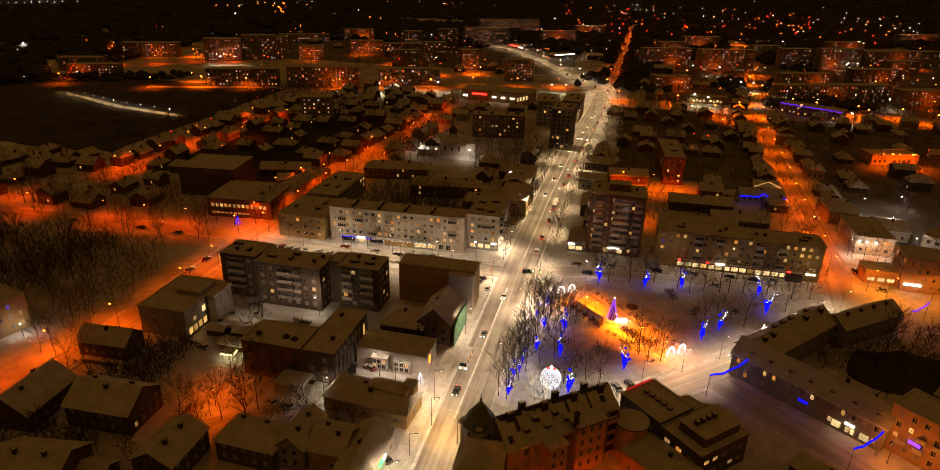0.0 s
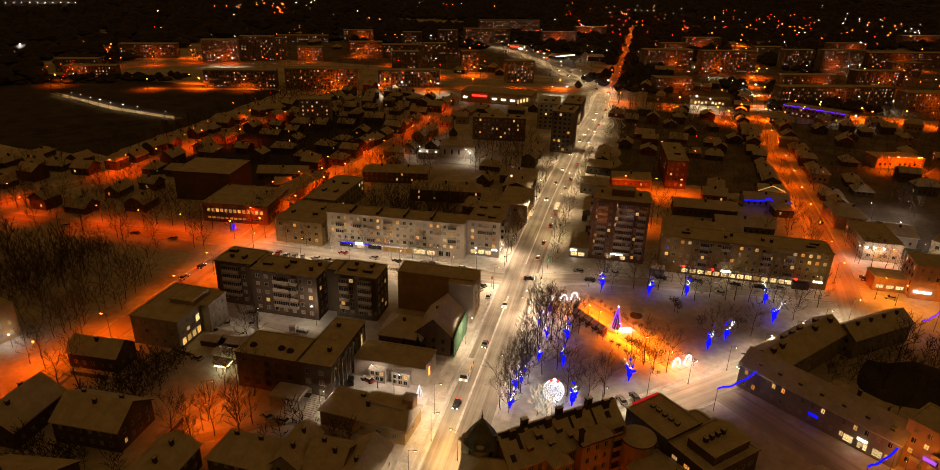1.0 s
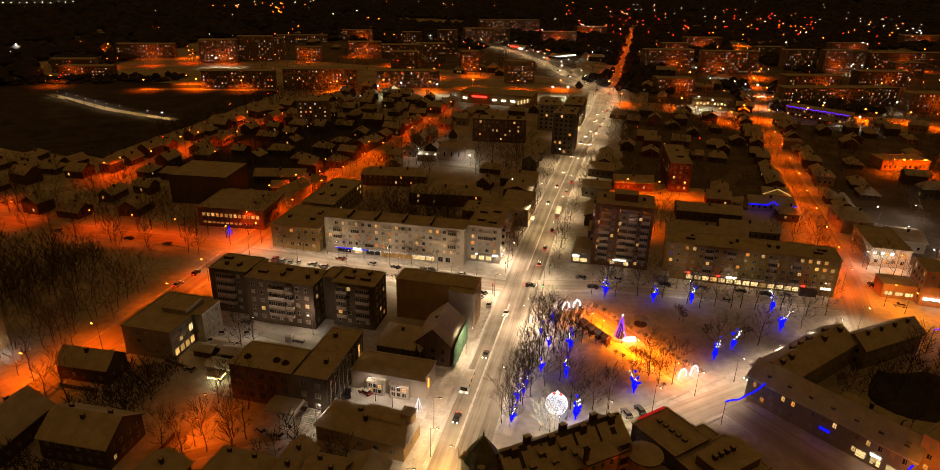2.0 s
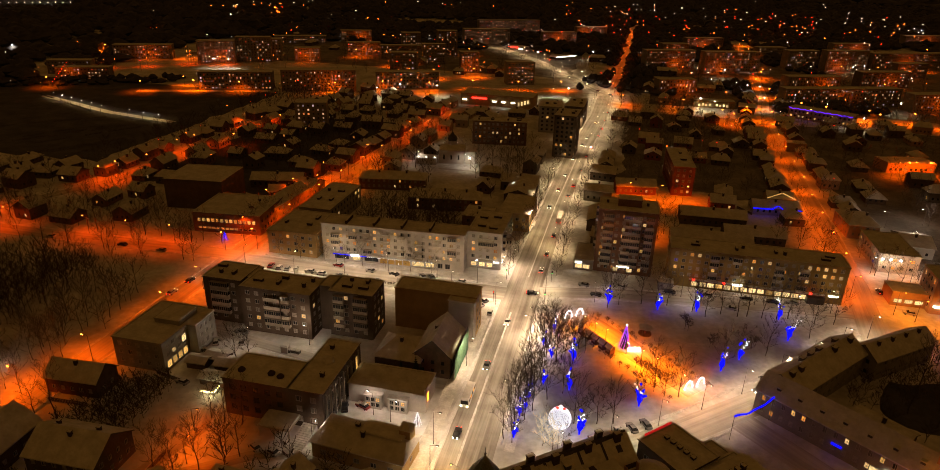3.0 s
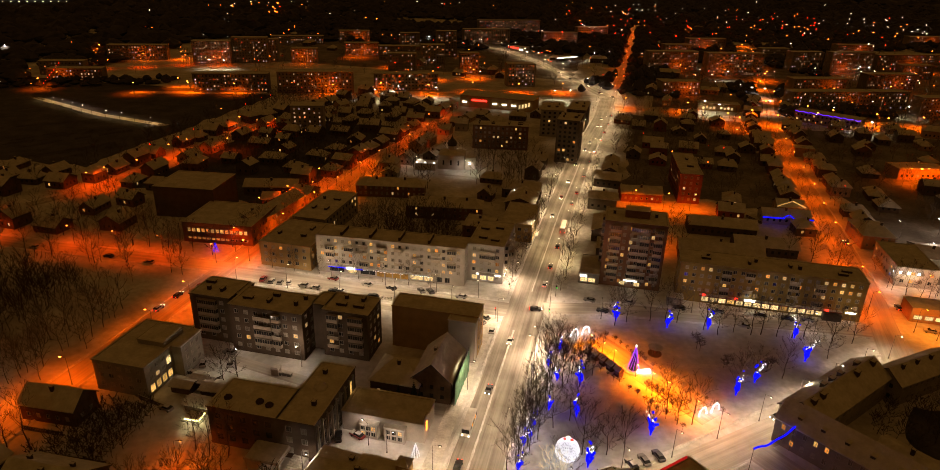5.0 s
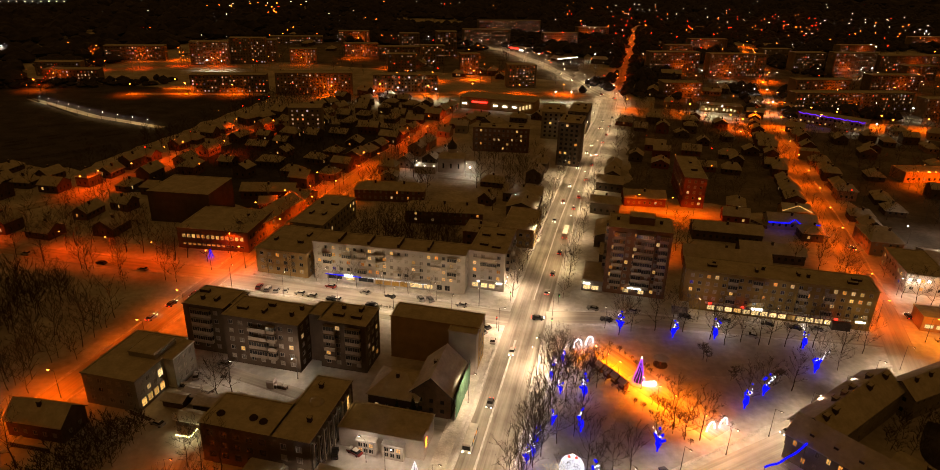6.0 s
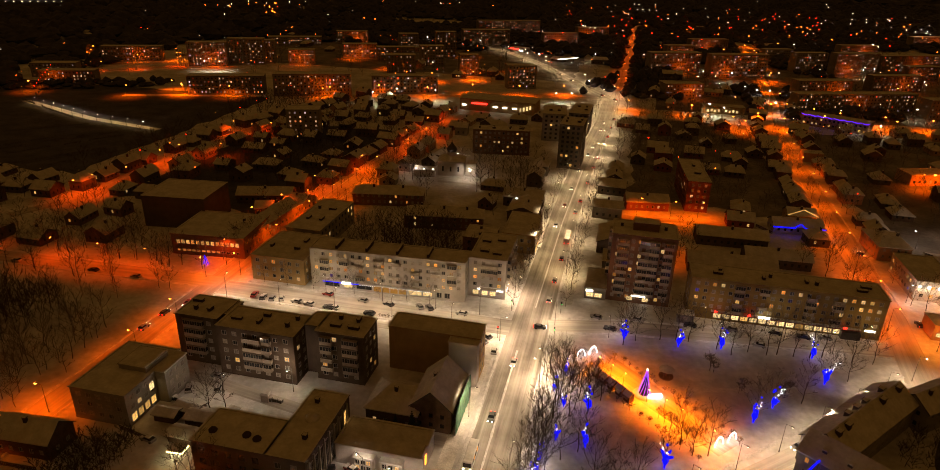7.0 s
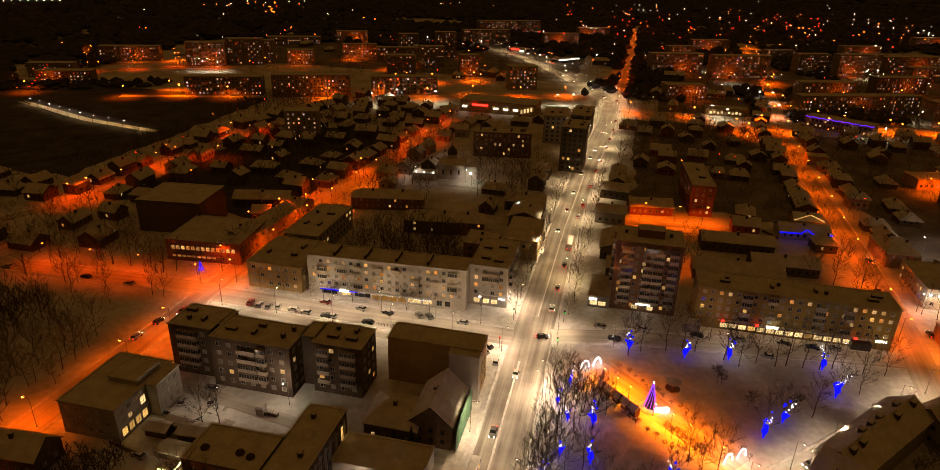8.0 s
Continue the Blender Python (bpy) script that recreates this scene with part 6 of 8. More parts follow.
house("two-storey house under sodium light with a snowy roof", -164.5, 261.5, 10, 23, 7.0, 3.2, -6, wall=ORANGEWALL, along=False, lit=0.05, chimneys=2)
house("two-storey street house with a snowy roof", -165, 288, 11, 15, 6.0, 3.0, -8, wall=ORANGEWALL, along=False, lit=0.0)
house("small street house with a snowy roof", -163, 306, 11, 12, 5.0, 2.8, -5, wall=YELLOWWALL, lit=0.0, fine=False)
house("low street house with a snowy roof", -172, 296, 8, 9, 4.0, 2.2, 20, wall=TIMBER, lit=0.0, fine=False)
house("long two-storey house with lit windows and a snowy roof", -134.5, 324, 35, 11, 6.2, 2.6, 11, wall=BROWNWALL, lit=0.07, hip=4, chimneys=2)
house("long two-storey house with a snowy roof and a few lit windows", -100.5, 303, 36, 11, 6.4, 2.8, 9, wall=BROWNWALL, lit=0.16, hip=4, chimneys=3)
block("five-storey dark brick apartment house with lit windows", -98, 432.5, 36, 12, 5, 2.85, 9, wall=BROWNWALL, lit=0.24, pitch=2.8, win=(1.4, 1.5))
block("nine-storey narrow tower end beside the main street", -42.8, 418, 13.5, 22, 9, 2.8, -3, wall=DARKWALL, lit=0.12, pitch=2.9, fine=False)
block("six-storey block with a lit porch", -60, 478.5, 16, 30, 6, 2.9, 5, wall=GREYWALL, lit=0.06, fine=False)
block("five-storey block along the main street", -44, 500, 14, 34, 5, 2.9, -2, wall=DARKWALL, lit=0.06, fine=False)
r_, h_ = block("shopping hall with a red lit sign and bright entrance", -137, 556, 62, 24, 2, 4.0, -3, wall=YELLOWWALL, faces="", name="shopping_hall", category="shop building", vents=False)
sign(r_, pose(10, -0.4, 5.4), 13, 1.3, REDSIGN, "wide red lit sign")
for x_ in (2, 28, 36, 44):
    sign(r_, pose(x_, -0.4, 3.6), 3.6, 1.2, WHITESIGN, "bright lit entrance sign")
for i in range(4):
    sign(r_, pose(50 + i * 2.6, -0.5, 2.0 + i * 0.8), 1.4, 3.0, SHOP, "bright shop front", "shop_front")
block("two-storey row beside the main street with a lit shop front", -52.5, 290, 14, 26, 2, 3.6, 0, wall=YELLOWWALL, lit=0.05, name="shop", category="shop", vents=False)
sign_ = thing("shop_awning", at(-38.2, 291, 0, 90), "glowing shop front with a snowy awning", "shop front")
sign(sign_, pose(0, 0, 0.6), 9, 2.2, SHOP, "bright shop window", "shop_window")
sign(sign_, pose(0, -0.6, 3.0), 9, 0.3, ROOFSNOW, "snowy awning", "awning", 1.6)
house("two-storey house beside the main street with a snowy roof", -56, 322, 14, 18, 6.0, 2.6, 0, wall=DARKWALL, along=False, lit=0.04, fine=False)
house("house with a snowy roof beside the main street", -62, 345, 20, 12, 5.0, 2.6, 2, wall=DARKWALL, lit=0.04, fine=False)
block("two-storey flat-roofed house behind the white house", -68, 283, 13, 14, 2, 3.2, 0, wall=BROWNWALL, lit=0.05, fine=False)


def church():
    root = thing("church", at(-107, 382, 0, 8), "pale church with a dark dome and lit porch", "church")
    take(-107, 382, 26, 14, 8)
    s = Shape()
    m = face_poses(15, 12)
    for f, (p, width) in m.items():
        facade(s, p, width, 8.5, window_grid(width, 1, 6, 3.6, 1.0, 3.0, sill=2.0), back=1)
    s.quad((0, 0, 8.5), (15, 0, 8.5), (15, 12, 8.5), (0, 12, 8.5))
    part("nave", s, [WHITEWALL, GLASS], root)
    s = Shape()
    s.box(-0.4, 15.4, -0.4, 12.4, 8.5, 11.0, tx=5, ty=4.5)
    part("roof", s, ROOFSNOW, root, "snowy hipped roof")
    s = Shape()
    for i in range(12):
        u, v = 2 * math.pi * i / 12, 2 * math.pi * (i + 1) / 12
        for (r0, z0), (r1, z1) in zip(((2.6, 9.5), (2.6, 13.0), (3.0, 14.2), (2.4, 15.6), (1.0, 17.0), (0.25, 18.4)), ((2.6, 13.0), (3.0, 14.2), (2.4, 15.6), (1.0, 17.0), (0.25, 18.4), (0.05, 20.0))):
            s.quad((7.5 + r0 * math.cos(u), 6 + r0 * math.sin(u), z0), (7.5 + r0 * math.cos(v), 6 + r0 * math.sin(v), z0), (7.5 + r1 * math.cos(v), 6 + r1 * math.sin(v), z1), (7.5 + r1 * math.cos(u), 6 + r1 * math.sin(u), z1), k=int(z0 > 12))
    part("dome", s, [WHITEWALL, TIN], root, "dark onion dome on a pale drum", smooth=True)
    s = Shape()
    s.box(0, 6, 0, 5, 0, 7.5)
    s.box(-0.3, 6.3, -0.3, 5.3, 7.5, 9.4, k=1, tx=3.1, ty=2.6)
    part("porch", s, [WHITEWALL, ROOFSNOW], root, "pale porch with a snowy top", pose(16, 1, 0))
    s = Shape()
    s.box(0, 12, 0, 6, 0, 4.2)
    s.box(-0.3, 12.3, -0.3, 6.3, 4.2, 5.4, k=1, tx=0.5, ty=2.6)
    part("side_hall", s, [WHITEWALL, ROOFSNOW], root, "low white side hall", pose(-13, -4, 0))
    lamp_light(root, (19.0, -1.2, 4.2), 170, (1.0, 0.8, 0.45), 0.3, True)
    sign(root, pose(18.0, 0.7, 3.2), 1.2, 1.2, WHITESIGN, "bright lamp over the porch", "porch_lamp")
    for x in (-12, -7.5, -2.2):
        sign(root, pose(x, -4.4, 4.6), 0.7, 0.7, WHITESIGN, "bright lamp on the side hall", "wall_lamp")


church()
for a_, b_ in ((-119, 377), (-90, 379)):
    stand_lamp("yard", a_, b_, 90)

# ---- middle distance, right of the main street ----
house("low house with a snowy roof beside the main street", -13, 300, 14, 20, 5.2, 2.6, 0, wall=DARKWALL, along=False, lit=0.04, fine=False)
block("low flat-roofed yard building", -10, 276, 22, 12, 2, 3.0, 0, wall=DARKWALL, lit=0.0, fine=False, vents=True)
house("red-walled house with white trim and a snowy roof", -1, 357, 21, 10, 4.6, 2.8, 10, wall=REDWALL, lit=0.12, chimneys=1)
block("tall red brick block seen end-on with a snowy roof", 27.6, 364, 11, 40, 5, 2.9, 4, wall=REDWALL, lit=0.1, pitch=2.6, win=(1.3, 1.5))
house("long dark house with a snowy roof", 30, 322, 30, 11, 4.8, 2.6, 2, wall=DARKWALL, lit=0.0, fine=False)
house("long dark house with a snowy roof behind the block", 24, 292, 34, 11, 4.6, 2.6, 0, wall=DARKWALL, lit=0.0, fine=False)
house("long dark house with a snowy roof behind the block", 48, 304, 26, 10, 4.4, 2.6, 3, wall=DARKWALL, lit=0.0, fine=False)
house("red timber house with a snowy roof", 46, 347, 12, 9, 4.2, 2.8, 0, wall=REDWALL, lit=0.06, fine=False)
r_ = house("low house with a blue light outline along its eaves", 66.5, 346, 22, 10, 3.8, 2.6, 5, wall=WHITEWALL, lit=0.2, fine=False)
sign(r_, pose(-0.5, -0.75, 3.3), 10, 0.5, BLUE, "blue light strip on the eaves", "light_strip")
sign(r_, pose(14, -0.75, 3.3), 9, 0.5, BLUE, "blue light strip on the eaves", "light_strip")
for x_, t_ in ((8.8, -40), (11.4, 40)):
    sign(r_, pose(x_, -0.8, 3.4 + (2.0 if t_ > 0 else 0.0), 0, t_, 0), 3.2, 0.4, BLUE, "blue light outline of the gable", "light_strip")
r_ = house("small house with a golden light garland on its gable", 76, 363, 13, 9, 3.8, 2.6, 4, wall=YELLOWWALL, lit=0.1, fine=False)
for x_, t_ in ((-0.4, -24), (6.5, 24)):
    sign(r_, pose(x_, -0.8, 3.9 + (3.1 if t_ > 0 else 0.0), 0, t_, 0), 7.4, 0.4, LIT[0], "golden garland along the gable", "light_strip")
block("long hall with a violet light line along its eaves", 131.5, 596, 48, 14, 2, 3.6, -31, wall=ORANGEWALL, lit=0.25, name="hall", category="hall", vents=False, fine=False)
s_ = Shape()
s_.tube([(131 + 41.5 * i / 24, 595.5 - 25 * i / 24, 8.6 - 0.35 * (i % 3)) for i in range(25)], 0.3, 5)
tagged(part("light_garland", s_, VIOLETLINE, None, m=GRID), "violet light line sagging along the hall eaves", "garland")
block("salmon hall under sodium light with a snowy roof", 158.5, 446, 30, 14, 1, 5.0, 14, wall=ORANGEWALL, faces="f", lit=0.3, name="hall", category="hall", vents=False, fine=False)
block("small bright-roofed shop under sodium light", 108, 480, 12, 9, 1, 4.4, 0, wall=ORANGEWALL, faces="", name="shop", category="shop", vents=False, fine=False)
block("long office with a lit row of windows, edge of town", 135, 300, 34, 14, 2, 3.4, -35, wall=WHITEWALL, lit=0.5, fine=False, name="office_building", category="office building", vents=False)
house("workshop with a bright gable lamp", 122, 310, 12, 18, 5, 2.4, -3, wall=WHITEWALL, lit=0.1, fine=False)

# ---- small houses between the streets ----
SMALL = ("small timber house under thick roof snow", "low house with a snow-covered pitched roof", "old wooden house with a snowy roof among bare trees")


def scatter_houses(count, a0, a1, b0, b1, walls, lit=0.06, size=(8, 14), angle=0.0, gap=8):
    made = 0
    for _ in range(count * 6):
        if made >= count:
            break
        a, b = rng.uniform(a0, a1), rng.uniform(b0, b1)
        w, d = rng.uniform(*size), rng.uniform(7, 10)
        if not clear_of(a, b, w * 0.62, WAYS, gap):
            continue
        made += 1
        turn = angle + rng.choice((0, 90)) + rng.uniform(-7, 7)
        c, s = math.cos(radians(turn)), math.sin(radians(turn))
        house(rng.choice(SMALL), a - w / 2 * c + d / 2 * s, b - w / 2 * s - d / 2 * c, w, d, rng.choice((3.2, 3.6, 4.2, 5.8)), rng.uniform(2.2, 3.2), turn, wall=rng.choice(walls), lit=lit, fine=False,
              hip=rng.choice((0, 0, 2.5)), chimneys=1, group="small houses")


def line_houses(way, step, off, walls, share=0.8, size=(9, 13), start=6.0, heights=(3.4, 4.2, 5.6)):
    """Houses that stand close along a street, gable or eaves towards it, with gaps for gardens. off: to the right of the way; negative: to its left."""
    for (p, q) in zip(way, way[1:]):
        n = math.dist(p, q)
        d = Vector((q[0] - p[0], q[1] - p[1])) / n
        f = start
        while f < n:
            w, dp = rng.uniform(*size), rng.uniform(7.5, 9.5)
            a, b = p[0] + d.x * f + d.y * off, p[1] + d.y * f - d.x * off
            if rng.random() < share and clear_of(a, b, dp * 0.5, (), 0):
                turn = math.degrees(math.atan2(d.y, d.x)) + rng.choice((0, 0, 90)) + rng.uniform(-4, 4)
                c, sn = math.cos(radians(turn)), math.sin(radians(turn))
                house(rng.choice(SMALL), a - w / 2 * c + dp / 2 * sn, b - w / 2 * sn - dp / 2 * c, w, dp, rng.choice(heights), rng.uniform(2.2, 3.2), turn, wall=rng.choice(walls), lit=0.06, fine=False,
                      hip=rng.choice((0, 0, 2.5)), chimneys=1, group="small houses")
            f += step + rng.uniform(-2, 2)


line_houses(RIGHT[1:6], 17, 14.5, (TIMBER, ORANGEWALL, DARKWALL), 0.85)
line_houses(RIGHT[2:6], 17, -14, (TIMBER, REDWALL, DARKWALL), 0.85)
line_houses(LEFT[3:], 16, 13.5, (TIMBER, ORANGEWALL, YELLOWWALL), 0.85)
line_houses(LEFT[3:], 16, -13.5, (TIMBER, ORANGEWALL, BROWNWALL), 0.85)
line_houses(SECOND[2:], 16, 12, (TIMBER, ORANGEWALL, DARKWALL), 0.8)
line_houses(SECOND[2:], 16, -12, (TIMBER, DARKWALL), 0.8)
line_houses(LEFTX[:2], 19, -16, (TIMBER, DARKWALL), 0.7)
line_houses(MAIN[2:4], 18, 20, (DARKWALL, GREYWALL, TIMBER), 0.85, (12, 17), heights=(5.0, 6.0))
line_houses(MAIN[2:4], 19, -22, (DARKWALL, GREYWALL), 0.6, (11, 15), heights=(5.0, 6.0))
line_houses(FARX[3:], 20, 14, (TIMBER, ORANGEWALL), 0.7)
TAKEN.append((-103, 368, 20))
TAKEN.append((141, 340, 14))
scatter_houses(26, -255, -160, 242, 470, (TIMBER, DARKWALL, BROWNWALL))
scatter_houses(16, -345, -272, 236, 312, (TIMBER, DARKWALL))
scatter_houses(14, -140, -62, 338, 540, (TIMBER, DARKWALL, GREYWALL))
scatter_houses(22, -8, 92, 368, 580, (TIMBER, DARKWALL, REDWALL))
scatter_houses(34, 112, 250, 300, 560, (TIMBER, DARKWALL, ORANGEWALL))
scatter_houses(10, 30, 90, 296, 350, (TIMBER, DARKWALL))
scatter_houses(16, -220, -150, 470, 570, (TIMBER, DARKWALL))
scatter_houses(8, -180, 10, 660, 900, (TIMBER, DARKWALL, ORANGEWALL), size=(10, 20), gap=18)
scatter_houses(8, 20, 140, 610, 900, (DARKWALL, ORANGEWALL), size=(10, 22), gap=18)
scatter_houses(8, 150, 420, 600, 1100, (DARKWALL, ORANGEWALL), size=(10, 22), gap=18)
scatter_houses(8, -520, -200, 600, 1000, (DARKWALL, ORANGEWALL), size=(10, 24), gap=18)
scatter_houses(4, -200, 400, 1000, 1400, (DARKWALL, ORANGEWALL), size=(12, 28))

# ---- far apartment blocks ----
FAR_TEXT = "far apartment block with scattered lit windows and a snowy roof"


def far_blocks(rows):
    """Blocks too far off to show a window's frame: their lit panes are joined."""
    for a, b, w, h, turn in rows:
        n = max(2, round((h - 1.2) / 2.9))
        root, top = block(FAR_TEXT, a, b, w, 13, n, 2.9, turn, wall=FARWALL, faces="f", pitch=3.0, win=(1.1, 1.2), lit=0.0, fine=False, vents=False, group="far blocks")
        share, lit = rng.uniform(0.28, 0.55), Shape()
        for x0, x1, z0, z1 in window_grid(w, n, 2.9, 3.0, 1.1, 1.2, base=0.7):
            if rng.random() < share:
                lit.box(x0, x1, -0.06, 0.05, z0, z1)
        tagged(part("glazing", lit, FARWINDOW, root, "many small lit windows"), kind="stuff")
        c, sn, x = math.cos(radians(turn)), math.sin(radians(turn)), w * rng.uniform(0.25, 0.75)
        if rng.random() < (0.3 if a < -200 else 0.9) and b > 500:
            stand_lamp("far_open", a + x * c + 9 * sn, b + x * sn - 9 * c, turn + 90)


far_blocks([(-372, 532, 64, 17.0, 21), (-302, 552, 66, 17.7, 21), (-227, 591, 59, 16.6, 21), (-430, 688, 38, 26.3, 23), (-463, 664, 40, 23.2, 23), (-414, 706, 27, 24.0, 23), (-476, 856, 70, 10.9, 25), (-372, 713, 29, 14.6, 23), (-400, 908, 43, 16.2, 25),
            (-338, 784, 41, 15.6, 24), (-252, 700, 30, 17.2, 22), (-291, 775, 44, 14.6, 23), (-295, 867, 25, 20.7, 25), (-234, 761, 27, 21.8, 23)])
far_blocks([(-235, 829, 25, 31.4, 24), (-232, 955, 68, 21.4, 25), (-243, 1103, 105, 20.5, 27), (-554, 554, 40, 11.5, 22), (-529, 537, 48, 9.4, 22), (-564, 656, 62, 15.0, 24), (-116, 659, 28, 21.1, 21), (-176, 712, 20, 20.3, 22), (42, 920, 36, 18.8, 23),
            (19, 816, 61, 21.8, 22), (83, 804, 67, 23.8, 22), (153, 713, 56, 16.3, 21), (137, 639, 77, 15.9, 20), (227, 877, 54, 23.6, 22)])
far_blocks([(236, 774, 56, 14.7, 21), (299, 864, 39, 15.4, 22), (80, 1038, 58, 14.9, 24), (165, 960, 40, 16.0, 23), (186, 885, 41, 21.1, 23), (209, 665, 34, 16.1, 20), (242, 650, 40, 15.6, 20), (292, 929, 111, 18.7, 23), (30, 666, 37, 13.6, 21), (434, 1241, 80, 15.7, 25),
            (280, 1056, 59, 16.2, 24), (-127, 1021, 53, 15.3, 25), (-86, 1131, 53, 16.6, 26), (-226, 431, 22, 19.5, 19)])

# ---- far lamps ----
for a_, b_ in ((-538, 529), (-525, 511), (-479, 471), (-649, 698), (-584, 665), (-573, 647), (-511, 711), (-469, 660), (-451, 642), (-702, 1298), (-662, 1199), (-428, 1080), (-405, 1069), (-298, 1498), (-149, 1613), (-146, 1729), (-90, 1549), (-22, 1481), (-59, 1607), (122, 1097),
               (192, 1236), (203, 1274), (285, 1283), (283, 1251), (341, 1211), (416, 1247), (395, 1192), (426, 1189), (376, 1001), (276, 1095), (-700, 1290), (-712, 1310), (-668, 1210)):
    stand_lamp("plain_sodium", a_, b_, rng.uniform(0, 360))
for a_, b_ in ((-655, 605), (-513, 474), (-491, 510), (-738, 869), (-767, 978), (-794, 1028), (-566, 837), (-526, 832), (-380, 930), (-435, 1712), (0, 1753), (11, 1737), (51, 1763), (161, 1444), (201, 1395), (458, 1563), (498, 1556), (538, 1470), (482, 1740), (511, 2084), (-798, 1382), (-773, 1313), (-784, 1465), (-752, 1462), (-445, 660), (-438, 664)):
    stand_lamp("plain_white", a_, b_, rng.uniform(0, 360))


def free_spot(a, b):
    for i in range(24):
        if clear_of(a, b, 0.6, (), 0):
            break
        a, b = a + rng.uniform(-5, 5), b + rng.uniform(-5, 5)
    return a, b


def scatter_lamps(count, kinds, a0, a1, b0, b1):
    for _ in range(count):
        a, b = rng.uniform(a0, a1), rng.uniform(b0, b1)
        if clear_of(a, b, 0.5, (), 0):
            stand_lamp(rng.choice(kinds), a, b, rng.uniform(0, 360))


scatter_lamps(45, ("plain_sodium", "plain_red", "plain_white"), -520, -180, 570, 1000)
scatter_lamps(40, ("plain_sodium", "plain_red", "plain_white"), -180, 20, 660, 1250)
scatter_lamps(70, ("plain_sodium", "plain_red", "plain_white", "plain_white"), 20, 430, 600, 1000)
scatter_lamps(110, ("plain_red", "plain_red", "plain_sodium", "plain_white"), -60, 600, 950, 1700)
scatter_lamps(20, ("plain_sodium", "plain_red"), -290, -160, 250, 560)
scatter_lamps(12, ("plain_sodium", "plain_red", "plain_white"), 0, 90, 370, 600)
scatter_lamps(26, ("plain_sodium", "plain_red", "plain_white"), 110, 300, 300, 600)
scatter_lamps(10, ("plain_sodium", "plain_white"), -900, -500, 1000, 1700)
for a_, b_ in ((-781, 1176), (-765, 1190), (-745, 1200), (-728, 1173), (-735, 1250), (-741, 1289), (-608, 1112), (-615, 1122), (-600, 1104), (-622, 1135), (-612, 1098), (-640, 1170), (-660, 1200), (-690, 1230), (-655, 1215), (-679, 868), (-672, 872), (-690, 864), (-404, 1482), (-392, 1490), (-128, 1434), (-124, 1347), (-118, 1360), (-40, 1143)):
    stand_lamp(rng.choice(("plain_sodium", "plain_sodium", "plain_red")), a_, b_, 0)
for a_, b_ in ((-680, 1380), (-700, 1350), (-760, 1230), (-720, 1290), (-655, 771), (-481, 1526), (-385, 1544), (-415, 1500), (7, 1560), (18, 1561), (32, 1563), (46, 1564), (341, 2128), (480, 1939), (426, 1543), (425, 1396), (445, 1382), (452, 1330), (462, 1275), (466, 1268), (270, 1176)):
    stand_lamp("plain_white", a_, b_, 0)
for i in range(11):
    stand_lamp("plain_white", -1130 + 9 * i, 1030 + 8.5 * i, 0)
lamp_row("plain_red", [(-470, 470), (-540, 560)], 14, 3)
for a_, b_ in ((146, 354), (138, 335), (120, 318), (-105, 395), (132, 296), (118, 284), (150, 318)):
    stand_lamp("white", *free_spot(a_, b_), rng.uniform(0, 360))
for a_, b_ in ((-413, 646), (-428, 644), (-690, 647), (-401, 976), (-410, 938), (-283, 952), (-206, 551), (-185, 565), (-163, 578), (-65, 601), (-51, 607), (-86, 1236), (77, 856), (94, 854), (103, 779), (141, 924), (141, 845), (122, 680), (110, 681),
               (115, 620), (60, 600), (71, 590), (251, 859), (266, 874), (226, 636), (178, 562), (508, 1656), (530, 1639), (548, 1519), (528, 1441), (-110, 838), (-46, 855), (21, 1754), (-823, 1413)):
    stand_lamp("far_white", *free_spot(a_, b_), rng.uniform(0, 360))
for a_, b_ in ((-393, 541), (-372, 528), (-424, 707), (-322, 778), (-258, 725), (-250, 738), (-200, 844), (-155, 691), (-227, 651), (-194, 664), (-126, 753), (-335, 943), (-98, 1252), (-94, 1093), (78, 961), (98, 1110), (38, 698), (56, 703), (156, 977), (143, 803), (210, 1108), (228, 1377),
               (144, 612), (162, 602), (194, 600)) + ((224, 600), (352, 932), (249, 750), (274, 1035), (77, 561), (84, 549), (-499, 744), (-481, 741), (-492, 687), (-610, 700), (-656, 708), (-737, 1349), (-806, 1030), (166, 441), (178, 443), (-500, 500), (20, 900), (60, 1180), (120, 1000), (180, 1200), (40, 1400), (150, 1330), (250, 1240), (90, 1260), (0, 1120), (300, 1120)):
    stand_lamp("far_sodium", *free_spot(a_, b_), rng.uniform(0, 360))


def filling_station(a, b, turn):
    """A long flat canopy on posts with a bright light strip along its front edge."""
    root = thing("filling_station", at(a, b, 0, turn), "filling station canopy with a bright light strip", "filling station")
    s = Shape()
    s.box(0, 34, 0, 9, 5.0, 5.9)
    part("canopy", s, WHITEWALL, root)
    s = Shape()
    s.box(0.2, 33.8, 0.2, 8.8, 5.9, 6.2, tx=0.4, ty=0.4)
    part("roof_snow", s, ROOFSNOW, root, "snow on the canopy")
    sign(root, pose(0, -0.02, 4.9), 34, 0.9, WHITESIGN, "bright white light strip", "light_strip")
    for x in (3, 12, 21, 30):
        s = Shape()
        s.box(x, x + 0.5, 4, 4.5, 0, 5.0)
        part("post", s, STEEL, root)


